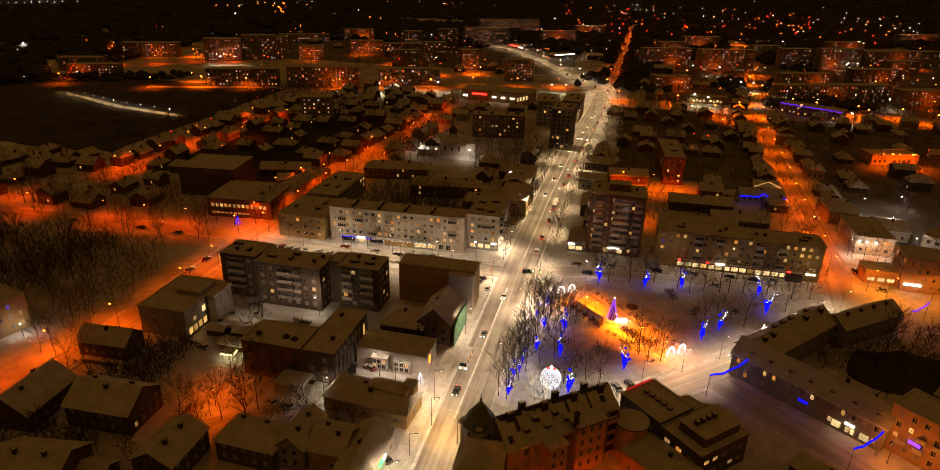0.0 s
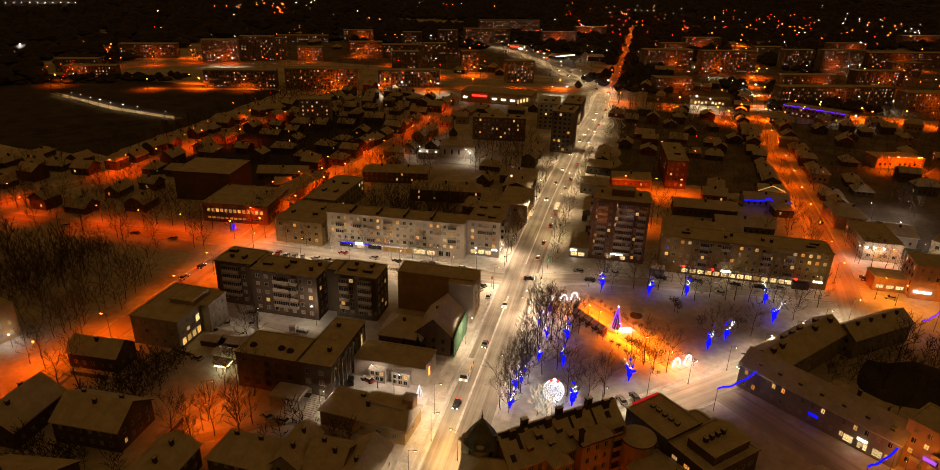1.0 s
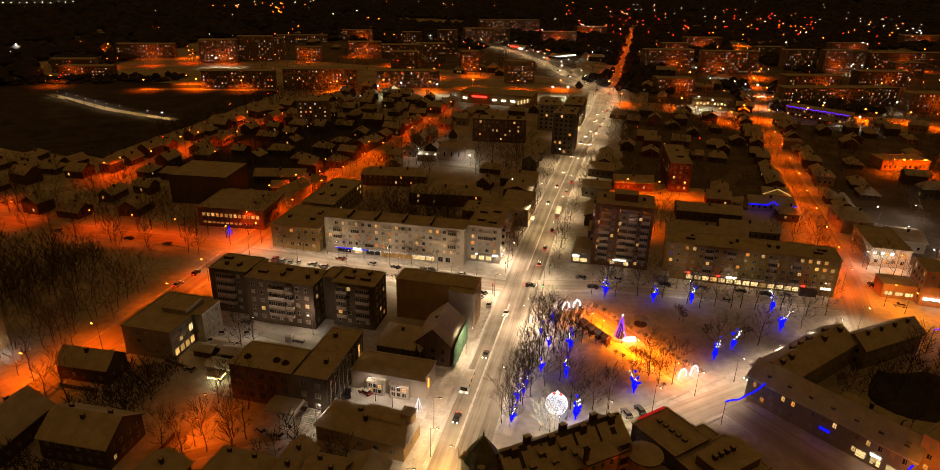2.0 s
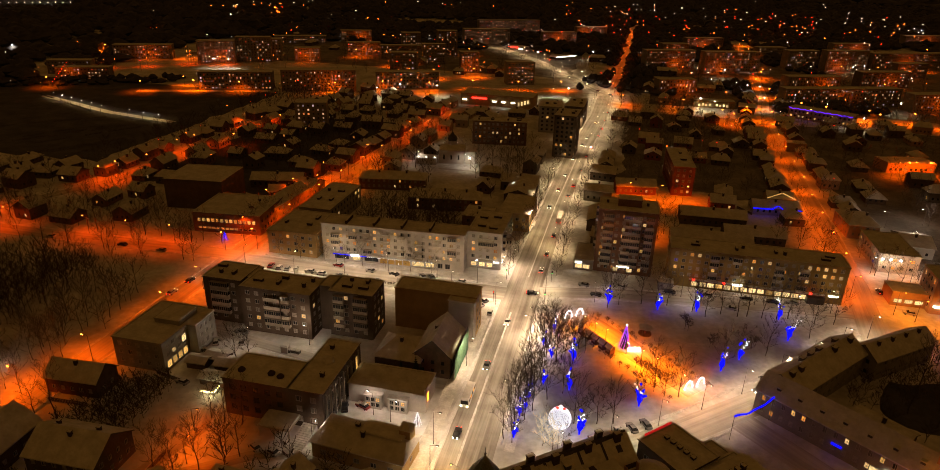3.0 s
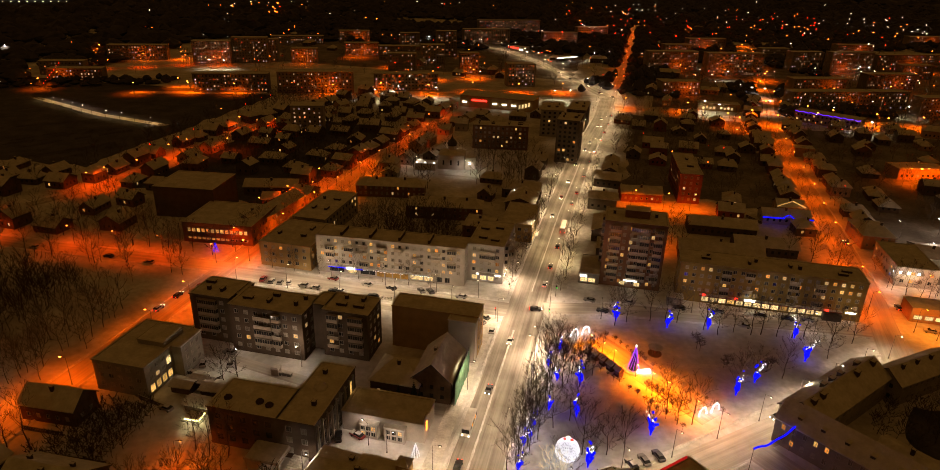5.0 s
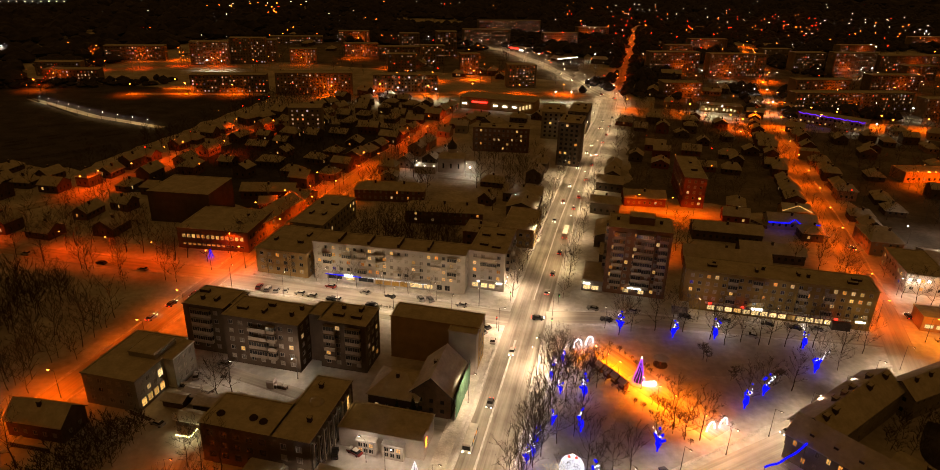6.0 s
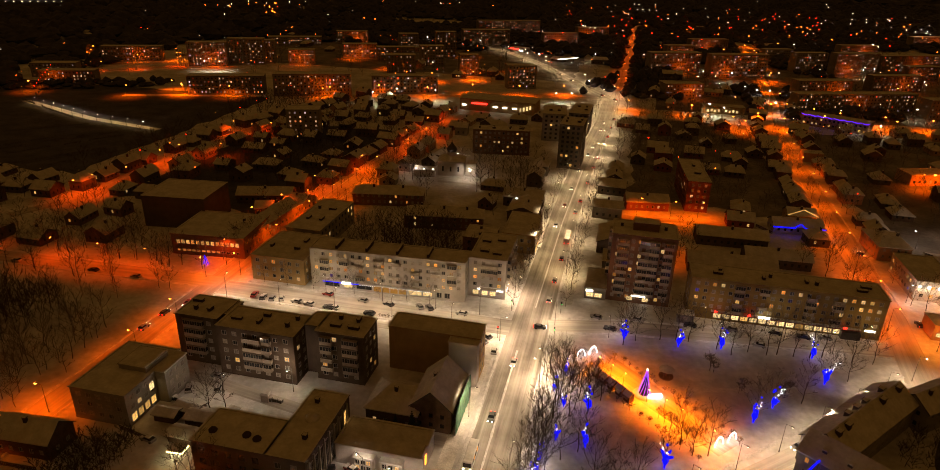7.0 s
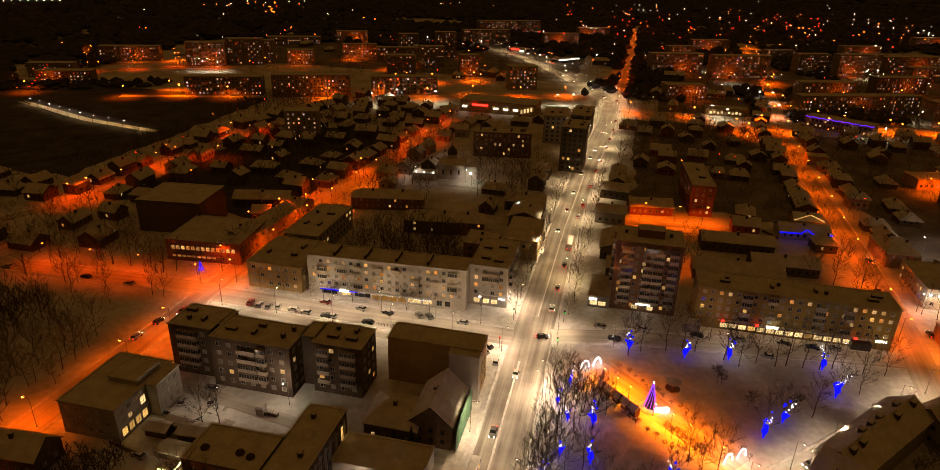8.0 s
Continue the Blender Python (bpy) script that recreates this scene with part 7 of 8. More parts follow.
filling_station(-86.5, 836, 50)
r_, h_ = block("low far shop with a red lit sign", -160, 925, 24, 12, 1, 4.5, -24, wall=FARWALL, faces="", name="shop", category="shop", vents=False, fine=False)
sign(r_, pose(1, -0.3, 3.6), 13, 1.6, REDSIGN, "red lit sign")
sign(r_, pose(15, -0.3, 2.0), 6, 1.4, WHITESIGN, "white lit shop front", "shop_front")
r_, h_ = block("long low shop with a bright row of windows", 58, 612, 34, 12, 1, 4.6, 2, wall=YELLOWWALL, faces="", name="shop", category="shop", vents=False, fine=False)
for i in range(9):
    if i != 4:
        sign(r_, pose(4 + i * 2.9, -0.1, 1.4 + 0.5 * (i % 2)), 1.6, 1.7, SHOP, "bright shop window", "shop_window")
block("long orange-lit hall in the far town", 28, 708, 36, 12, 1, 6.0, 8, wall=ORANGEWALL, faces="", name="hall", category="hall", vents=False, fine=False)

for a_, b_ in ((164, 441.5), (174, 444), (184, 446.5)):
    stand_lamp("far_open", a_, b_, 104)

for kind_, bulb_ in (("plain_sodium", "sodium"), ("plain_white", "white"), ("plain_red", "red")):
    tagged(put("distant_lamps", DISTANT[kind_][0].mesh("distant_lamps", STEEL, FARBULB[bulb_]), None, GRID), "countless small %s lamps of the far town" % bulb_, "street lamps", kind="stuff")


# ---- woods ----
def woods(name, label, a0, a1, b0, b1, step, height, gap=0.35, seed=0.0, off=6, skew=0.0):
    """A wide stretch of forest with an uneven canopy and clearings."""
    nx, ny = round((a1 - a0) / step), round((b1 - b0) / step)
    s = Shape()
    r = random.Random(int(seed) + 5)
    for j in range(ny):
        for i in range(nx):
            a, b = a0 + (a1 - a0) * (i + r.random()) / nx, b0 + (b1 - b0) * (j + r.random()) / ny
            b += skew * (a - a0)
            if noise.noise((a * 0.004 + seed, b * 0.004, seed)) < gap - 0.6 or not clear_of(a, b, 1, WAYS, off):
                continue
            h, w = height * r.uniform(0.6, 1.25), step * r.uniform(0.45, 0.75)
            n = len(s.v)
            k = 5
            for z, q in ((h * 0.12, 0.7), (h * 0.45, 1.0), (h * 0.8, 0.5)):
                for c in range(k):
                    u = 2 * math.pi * (c + r.random() * 0.5) / k
                    s.v.append((a + w * q * math.cos(u) * r.uniform(0.7, 1.2), b + w * q * math.sin(u) * r.uniform(0.7, 1.2), z * r.uniform(0.85, 1.15)))
            s.v.append((a, b, h))
            s.v.append((a, b, 0))
            for c in range(k):
                c2 = (c + 1) % k
                for o in (0, k):
                    s.f.append((n + o + c, n + o + c2, n + o + k + c2, n + o + k + c))
                s.f.append((n + 2 * k + c, n + 2 * k + c2, n + 3 * k))
                s.f.append((n + c2, n + c, n + 3 * k + 1))
    s.k = [0] * len(s.f)
    ob = put(name, s.mesh(name, WOODMASS), None, GRID)
    return tagged(ob, label, "forest", kind="stuff")


woods("forest", "dark winter forest beyond the town", -1900, -560, 700, 2400, 27, 16, -0.2, 1)
woods("forest", "dark winter forest on the far horizon", -560, 900, 1330, 2400, 27, 16, -0.1, 2)
woods("forest", "dark forest beside the far houses", 430, 1500, 500, 1330, 23, 14, 0.1, 3)
woods("forest", "dark forest along the fields", -1300, -540, 330, 700, 22, 11, 0.2, 4)
woods("forest", "horizon forest beyond the fields", -3600, 3600, 2400, 4300, 80, 26, 0.0, 5)
woods("forest", "dark wooded gardens between the far blocks", -560, 430, 900, 1345, 17, 10, 0.35, 16, 16)
woods("forest", "dark trees and yards along the far street", -45, 45, 655, 1283, 9, 8, 0.5, 23, 5)
woods("forest", "dark trees and yards along the far side street", 100, 215, 565, 900, 10, 8, 0.5, 24, 9)
woods("forest", "dark wood between the far street and the field", -540, -420, 486, 520, 8, 5, 0.0, 17, 8, skew=0.55)


def bare_belt(label, a0, a1, b0, b1, step, height, share, seed, off=6, bark=FROST):
    """Many bare trees of one belt, too many to count, joined in one mesh."""
    r = random.Random(seed)
    kinds = []
    for k in range(5):
        trunk, crown = tree_parts(seed * 10 + k, height, limbs=10, subs=4, twigs=0, twig=0.055)
        v = np.array(trunk.v + crown.v)
        f = trunk.f + [tuple(len(trunk.v) + i for i in q) for q in crown.f]
        kinds.append((v, [q for q in f if len(q) == 4]))
    verts, faces, n = [], [], 0
    nx, ny = round((a1 - a0) / step), round((b1 - b0) / step)
    for j in range(ny):
        for i in range(nx):
            a, b = a0 + (a1 - a0) * (i + r.random()) / nx, b0 + (b1 - b0) * (j + r.random()) / ny
            if noise.noise((a * 0.02 + seed, b * 0.02, seed)) + r.uniform(-0.25, 0.25) < 0.5 - share or not clear_of(a, b, 0.5, WAYS, off):
                continue
            v, f = kinds[r.randrange(5)]
            w, k = r.uniform(0, 6.28), r.uniform(0.6, 1.15)
            turn = np.array([[math.cos(w), -math.sin(w), 0], [math.sin(w), math.cos(w), 0], [0, 0, 1]]) * k
            verts.append(v @ turn.T + (a, b, 0))
            faces += [(p + n, q + n, s + n, t + n) for p, q, s, t in f]
            n += len(v)
    me = bpy.data.meshes.new("tree_belt")
    me.from_pydata(np.concatenate(verts).tolist(), [], faces)
    me.materials.append(bark)
    return tagged(put("tree_belt", me, None, GRID), label, "trees", kind="stuff")


def hedge(p, q, seed):
    """A low dark hedge or ditch edge across the fields."""
    r = random.Random(seed)
    s = Shape()
    n = int(math.dist(p, q) / 1.3)
    for i in range(n):
        if noise.noise((i * 0.15, seed, 0.5)) < -0.25:
            continue
        a, b = p[0] + (q[0] - p[0]) * i / n + r.uniform(-0.5, 0.5), p[1] + (q[1] - p[1]) * i / n
        for _ in range(5):
            w, h = r.uniform(0, 6.28), r.uniform(0.5, 1.5)
            s.rod((a, b, 0), (a + 0.7 * math.cos(w), b + 0.7 * math.sin(w), h), 0.1, 0.03, 3)
    return tagged(part("hedge", s, BARK, None, m=GRID), "low dark hedge across the snowy field", "hedge", kind="stuff")


for i, (p_, q_) in enumerate((((-379, 345), (-352, 393)), ((-363, 344), (-327, 406)), ((-326, 318), (-314, 362)), ((-371, 350), (-338, 407)), ((-349, 322), (-318, 372)), ((-480, 470), (-390, 428)), ((-392, 338), (-366, 384)), ((-338, 330), (-317, 366)), ((-420, 372), (-372, 420)))):
    hedge(p_, q_, 60 + i)
for i in range(16):
    plant(BUSHES, -83 + i * 1.1, 223.4 + 0.08 * i, 0.42)
bare_belt("dark bare trees among the houses on the slope", 108, 330, 268, 640, 10, 10, 0.75, 7)
bare_belt("dark bare trees among the small houses", -8, 95, 370, 640, 9, 10, 0.75, 8)
bare_belt("dark bare trees in the gardens of small houses", -300, -160, 240, 560, 8, 11, 0.75, 9, 6, BARK)
bare_belt("dark bare trees round the small houses by the fields", -345, -300, 236, 315, 9, 9, 0.6, 19)
bare_belt("dark bare trees among the far blocks", -520, 420, 640, 1330, 29, 13, 0.7, 10, 22)
bare_belt("dark bare garden trees among the near houses", -150, -46, 66, 104, 4.4, 7, 0.75, 11, 6, BARK)
bare_belt("dark bare trees in the yards behind the white house", -112, -56, 262, 300, 4.4, 11, 0.7, 12, 6, BARK)
bare_belt("dark bare trees round the church", -135, -45, 338, 425, 7, 12, 0.55, 13, 6, BARK)
bare_belt("dark bare trees in the yard behind the arcade", 68, 120, 176, 222, 4.2, 6, 0.75, 14, 9, BARK)
bare_belt("dense dark wood beside the cross street", -270, -190, 160, 205, 3.4, 10, 0.85, 15, 6, BARK)
bare_belt("dark bare trees beside the side street", -186, -160, 146, 196, 5.5, 11, 0.62, 18, 6)
bare_belt("dark bare garden trees between the old houses", -135, -118, 122, 148, 2.0, 5.5, 1.2, 21, 6, BARK)
bare_belt("dark shrubs of an overgrown garden", -150, -118, 93, 111, 2.2, 5, 1.2, 25, 6, BARK)
bare_belt("dark bare garden trees behind the old houses", -112, -52, 118, 131, 4.5, 7, 0.7, 22, 6, BARK)


# ---- park lights ----
def tree_garland(a, b, seed, scale=1.0):
    """Blue light wound round a trunk and the lower limbs, with a few white bulbs."""
    r = random.Random(seed)
    root = thing("tree_garland", at(a, b, 0, r.uniform(0, 360)) @ Matrix.Diagonal((scale, scale, scale, 1)), "blue light garland wound round a tree trunk", "garland", "tree garlands")
    s = Shape()
    top = r.uniform(3.2, 4.4)
    s.rod((0, 0, 0), (0, 0, 1.3), 0.2, 0.35, 6)
    s.rod((0, 0, 1.3), (0.1, 0, 2.2), 0.4, 0.85, 8)
    s.rod((0.1, 0, 2.2), (0.05, 0.1, top), 0.85, 0.6, 8)
    part("trunk_wrap", s, BLUE, root)
    for i in range(r.choice((1, 2, 2, 3))):
        w = r.uniform(0, 6.28)
        s = Shape()
        s.rod((0, 0, 2.4 + 0.4 * i), (1.7 * math.cos(w), 1.7 * math.sin(w), top + r.uniform(-0.3, 0.9)), 0.5, 0.28, 6)
        part("limb_wrap", s, BLUE, root)
    for i in range(r.choice((2, 3, 4))):
        s = Shape()
        s.ball((r.uniform(-1.1, 1.1), r.uniform(-1.1, 1.1), top + r.uniform(0.8, 4.5)), r.uniform(0.25, 0.42), 4, 6)
        part("light_ball", s, BLUE, root, "ball of blue light on a branch")
    dot = Shape()
    dot.ball((0, 0, 0), 0.15, 3, 6)
    me = dot.mesh("bulb", PINPOINT)
    w = r.uniform(0, 6.28)
    for i in range(r.choice((4, 6, 8))):
        put("bulb", me, root, pose(0.3 * i * math.cos(w) + r.uniform(-0.5, 0.5), 0.3 * i * math.sin(w) + r.uniform(-0.5, 0.5), top + 0.5 + i * 0.55 + r.uniform(-0.2, 0.2)), "white bulb")


for i, (a_, b_) in enumerate(((-0.3, 231.5), (17.1, 232.0), (30.7, 234.5), (58.7, 236.5), (59.0, 222.4), (41.4, 206.1), (35.0, 198.0), (10.4, 173.7), (-5.0, 157.4), (-9.3, 176.2), (-9.5, 191.1), (-16.3, 191.3), (-17.2, 207.2), (-17.0, 176.9), (-19.7, 197.9), (-20.1, 168.6), (-21.5, 160.8), (-21.5, 151.7), (-20.3, 164.0))):
    tree_garland(a_, b_, 100 + i, 0.72 if a_ < -14 else 1.0)
    if i not in (1, 3):
        plant(TREES, a_, b_, rng.uniform(0.7, 0.9))


def light_ball(a, b, r=3.0):
    root = thing("light_bauble", at(a, b), "giant bauble of white light wires with a red bow", "light sculpture")
    for i in range(15):
        s = Shape()
        u = math.pi * i / 15
        for j in range(28):
            w0, w1 = 2 * math.pi * j / 28, 2 * math.pi * (j + 1) / 28
            s.rod((r * math.cos(w0) * math.cos(u), r * math.cos(w0) * math.sin(u), r + 0.3 + r * math.sin(w0)), (r * math.cos(w1) * math.cos(u), r * math.cos(w1) * math.sin(u), r + 0.3 + r * math.sin(w1)), 0.055, 0.055, 4)
        part("meridian", s, BALLLED, root)
    for i in range(1, 14):
        s = Shape()
        z, q = r * math.cos(math.pi * i / 14), r * math.sin(math.pi * i / 14)
        for j in range(26):
            w0, w1 = 2 * math.pi * j / 26, 2 * math.pi * (j + 1) / 26
            s.rod((q * math.cos(w0), q * math.sin(w0), r + 0.3 + z), (q * math.cos(w1), q * math.sin(w1), r + 0.3 + z), 0.055, 0.055, 4)
        part("ring", s, BALLLED, root)
    s = Shape()
    s.box(-0.6, 0.6, -0.6, 0.6, 0, 0.35)
    part("base", s, STEEL, root)
    for x in (-0.85, 0.85):
        s = Shape()
        s.ball((x, 0, 2 * r + 0.5), 0.45, 5, 8, squash=0.6)
        part("bow_loop", s, REDSIGN, root, "red lit bow loop", smooth=True)
    s = Shape()
    s.ball((0, 0, 2 * r + 0.95), 0.45, 5, 8)
    part("knob", s, WHITELED, root, "round white light knob", smooth=True)


light_ball(-10.4, 158.6)


def light_arch(a, b, turn):
    root = thing("light_arch", at(a, b, 0, turn), "round arch of white lights at the park walk", "light arch", "park arches")
    s = Shape()
    s.tube([(1.5 * math.cos(math.pi * j / 16), 0, 2.6 * math.sin(math.pi * j / 16)) for j in range(17)], 0.17, 6)
    part("light_tube", s, WHITELED, root)
    lamp_light(root, (0, -0.7, 1.8), 190, (1.0, 0.90, 0.80), 0.5, True)
    s = Shape()
    for j in range(12):
        w0, w1 = math.pi * j / 12, math.pi * (j + 1) / 12
        s.rod((1.25 * math.cos(w0), 0.25, 2.3 * math.sin(w0)), (1.25 * math.cos(w1), 0.25, 2.3 * math.sin(w1)), 0.06, 0.06, 4)
    part("inner_frame", s, STEEL, root)


for a_, b_ in ((-13.4, 217.9), (-9.8, 220.6), (24.7, 186.0), (28.3, 188.8)):
    light_arch(a_, b_, 42)


def christmas_tree(a, b, h=8.5):
    root = thing("christmas_tree", at(a, b), "tall spruce wound with violet lights and a bright star", "christmas tree")
    s = Shape()
    s.rod((0, 0, 0), (0, 0, h), 0.14, 0.04, 6)
    part("trunk", s, BARK, root)
    s = Shape()
    for j in range(12):
        z = h * (0.08 + 0.88 * j / 12)
        reach = h * 0.2 * (1 - j / 12.6)
        for i in range(10):
            w = 2 * math.pi * (i + 0.5 * (j % 2)) / 10
            c, sn = math.cos(w), math.sin(w)
            wide = 0.3 * reach
            s.quad((0, 0, z + 0.4), (c * reach * 0.7 - sn * wide, sn * reach * 0.7 + c * wide, z - 0.1), (c * reach, sn * reach, z - 0.35), (c * reach * 0.7 + sn * wide, sn * reach * 0.7 - c * wide, z - 0.1))
    part("crown", s, NEEDLES, root)
    for k in range(11):
        s = Shape()
        turns = [(2 * math.pi * (k / 11 + 0.12 * f), h * 0.2 * (1 - f) + 0.12 + 0.05 * (j % 2), f) for j, f in enumerate(i / 28 for i in range(29))]
        s.tube([(q * math.cos(w), q * math.sin(w), 0.5 + (h - 0.7) * f) for w, q, f in turns], 0.06, 4)
        part("light_string", s, VIOLET, root, "string of violet lights")
    s = Shape()
    s.ball((0, 0, h + 0.2), 0.28, 4, 7)
    part("star", s, WHITELED, root, "bright star on the top")
    s = Shape()
    s.rod((0, 0, 0), (0, 0, 0.45), 3.3, 3.1, 20)
    part("stand", s, ROOFSNOW, root, "round low platform under snow at the foot")


christmas_tree(5.8, 203.0)
for i in range(4):
    s_ = Shape()
    s_.ball((0, 0, 0.7), 0.75, 5, 8, squash=1.0)
    s_.rod((0, 0, 0), (0, 0, 0.3), 0.5, 0.5, 7)
    tagged(part("light_figure", s_, WHITELED, None, m=at(7.6 + 0.9 * i, 201.6 + 0.35 * i), smooth=True), "glowing white light figure on the park walk", "light sculpture", "light figures")

g_ = make_tree(77, 7.0, "small tree wound with warm white lights", "lit trees", crown_mat=emit("warm_white_led", (1.0, 0.80, 0.52), 0.9), spread=0.5, low=0.12)
g_.matrix_basis = at(-13.8, 150.5)
copy_thing(g_, at(-11.2, 149.2, 0, 70))

# stalls beside the walk
for i in range(5):
    f_ = i / 4
    root_ = thing("market_stall", at(-9.4 + 9.4 * f_, 208.6 - 9.6 * f_, 0, -46), "dark timber market stall under snow beside the walk", "stall", "market stalls")
    s_ = Shape()
    s_.box(0, 2.2, 0, 1.9, 0, 2.4)
    s_.quad((0, 0, 2.4), (0, 1.9, 2.4), (0, 0.95, 3.3))
    s_.quad((2.2, 0, 2.4), (2.2, 1.9, 2.4), (2.2, 0.95, 3.3))
    part("body", s_, TIMBER, root_)
    s_ = Shape()
    for y0_, y1_, z0_, z1_ in ((-0.3, 0.95, 2.12, 3.3), (2.2, 0.95, 2.12, 3.3)):
        s_.quad((-0.25, y0_, z0_), (2.45, y0_, z0_), (2.45, y1_, z1_), (-0.25, y1_, z1_))
    part("roof", s_, TIN, root_)
    s_ = Shape()
    for y0_, y1_ in ((-0.33, 0.95), (2.23, 0.95)):
        s_.quad((-0.28, y0_, 2.3), (2.48, y0_, 2.3), (2.48, y1_, 3.5), (-0.28, y1_, 3.5))
        s_.quad((-0.28, y0_, 2.14), (2.48, y0_, 2.14), (2.48, y0_, 2.3), (-0.28, y0_, 2.3))
    for x_ in (-0.28, 2.48):
        s_.quad((x_, -0.33, 2.14), (x_, 0.95, 3.32), (x_, 0.95, 3.5), (x_, -0.33, 2.3))
        s_.quad((x_, 2.23, 2.14), (x_, 0.95, 3.32), (x_, 0.95, 3.5), (x_, 2.23, 2.3))
    part("snow_cap", s_, ROOFSNOW, root_, "cap of snow")
    s_ = Shape()
    s_.box(0.3, 1.7, -0.08, 0.0, 0.9, 1.8)
    part("counter_hatch", s_, TRIM, root_)


def carousel(a, b):
    root = thing("carousel", at(a, b), "small round carousel with a snowy pointed roof", "carousel")
    s = Shape()
    s.rod((0, 0, 0), (0, 0, 0.35), 2.2, 2.2, 14)
    part("platform", s, TIMBER, root)
    s = Shape()
    s.rod((0, 0, 0.35), (0, 0, 3.2), 0.2, 0.15, 8)
    part("column", s, REDWALL, root)
    for i in range(6):
        w = math.pi * i / 3
        s = Shape()
        s.rod((1.8 * math.cos(w), 1.8 * math.sin(w), 0.35), (1.8 * math.cos(w), 1.8 * math.sin(w), 2.6), 0.05, 0.05, 5)
        part("pole", s, STEEL, root)
    s = Shape()
    s.rod((0, 0, 2.6), (0, 0, 3.6), 2.4, 0.2, 14)
    part("roof", s, ROOFSNOW, root, "pointed roof under snow")


carousel(12.5, 214.0)
for x_, t_ in ((-0.6, 35), (3.2, -20)):
    s_ = Shape()
    s_.box(-2.4, 2.4, -0.35, 0.35, 0, 0.45)
    s_.box(-2.35, 2.35, -0.3, 0.3, 0.45, 0.65, k=1, tx=0.1, ty=0.1)
    tagged(part("bench", s_, [TIMBER, ROOFSNOW], None, m=at(x_, 158.2, 0, t_)), "long dark park bench under snow", "bench", "park benches")


# ---- blue garlands over the streets ----
def street_garland(p, q, z, sag, label, material=BLUE):
    root = thing("street_garland", GRID @ pose(0, 0, 0), label, "garland", "street garlands")
    s = Shape()
    n = 18
    pt = lambda f: (p[0] + (q[0] - p[0]) * f, p[1] + (q[1] - p[1]) * f, z - sag * math.sin(math.pi * f) + 0.2 * math.sin(f * 14))
    s.tube([pt(i / n) for i in range(n + 1)], 0.26, 5)
    part("light_tube", s, material, root)
    for x, y in (p, q):
        m = Shape()
        m.rod((x, y, 0), (x, y, z + 0.3), 0.08, 0.06, 6)
        part("mast", m, STEEL, root)


street_garland((33.6, 165.6), (45.2, 176.8), 7.6, 1.2, "sagging tube of blue light across the short street")
street_garland((64.6, 143.0), (73.6, 151.6), 7.6, 1.0, "sagging tube of blue light across the short street")
street_garland((103.8, 222.0), (112.4, 230.9), 8.0, 0.8, "sagging tube of blue and violet light across the street", VIOLETLINE)


# ---- traffic lights ----
def traffic_light(a, b, turn, colour, label):
    root = thing("traffic_light", at(a, b, 0, turn), label, "traffic light", "crossing signals")
    s = Shape()
    s.rod((0, 0, 0), (0, 0, 4.6), 0.09, 0.08, 6)
    part("pole", s, STEEL, root)
    s = Shape()
    s.box(-0.2, 0.2, -0.35, 0.0, 3.6, 4.7)
    part("housing", s, RUBBER, root)
    for z, m in ((4.45, REDSIGN if colour == "red" else RUBBER), (4.15, RUBBER), (3.85, GREENSIGN if colour == "green" else RUBBER)):
        s = Shape()
        s.ball((0, -0.38, z), 0.2 if m is not RUBBER else 0.12, 4, 7)
        part("lens", s, m, root, "glowing lens" if m is not RUBBER else "dark lens")


traffic_light(-22.9, 225.8, 0, "green", "traffic light on a pole showing green")
traffic_light(-39.6, 240.5, 0, "green", "traffic light on a pole showing green")
traffic_light(-22.5, 243.5, 40, "green", "traffic light on a pole showing green")
traffic_light(-41, 221.5, 0, "red", "traffic light on a pole showing red")


def small_light_tree(a, b, h, material, label):
    root = thing("light_tree", at(a, b), label, "light tree", "light trees")
    s = Shape()
    s.rod((0, 0, 0), (0, 0, h), 0.06, 0.04, 6)
    part("mast", s, STEEL, root)
    for k in range(8):
        s = Shape()
        w = math.pi * k / 4
        s.rod((h * 0.26 * math.cos(w), h * 0.26 * math.sin(w), 0.2), (0, 0, h), 0.05, 0.05, 4)
        part("light_string", s, material, root)


small_light_tree(-47.2, 150.2, 4.2, BALLLED, "cone of white light strings before the hall")
small_light_tree(-163.5, 243.5, 4.5, BLUE, "cone of blue light strings before the school")

def board_fence(p, q, h=1.5):
    """A low board fence with a cap of snow between two corners."""
    root = thing("board_fence", at(*p, 0, math.degrees(math.atan2(q[1] - p[1], q[0] - p[0]))), "low weathered board fence with snow on its top", "fence", "garden fences")
    n = math.dist(p, q)
    k = int(n / 0.5)
    s = Shape()
    s.box(0, 0.34, -0.03, 0.03, 0.1, h)
    board = s.mesh("board", TIMBER)
    for i in range(k):
        put("board", board, root, pose(n * i / k, 0, rng.uniform(-0.06, 0.05)))
    s = Shape()
    s.box(0, n, 0.03, 0.09, 0.5, 0.6)
    s.box(0, n, 0.03, 0.09, 1.1, 1.2)
    part("rail", s, TIMBER, root)
    s = Shape()
    s.box(0, n, -0.08, 0.1, h, h + 0.14, ty=0.05)
    part("snow_cap", s, ROOFSNOW, root, "line of snow on the fence")


for p_, q_ in (((-148, 133.5), (-136, 134)), ((-132, 127), (-118, 128)), ((-117.5, 110), (-117, 128)), ((-104, 111), (-104, 124)), ((-128, 152), (-118, 150)), ((-68, 127), (-58, 127)), ((60, 352), (66, 344))):
    board_fence(p_, q_)


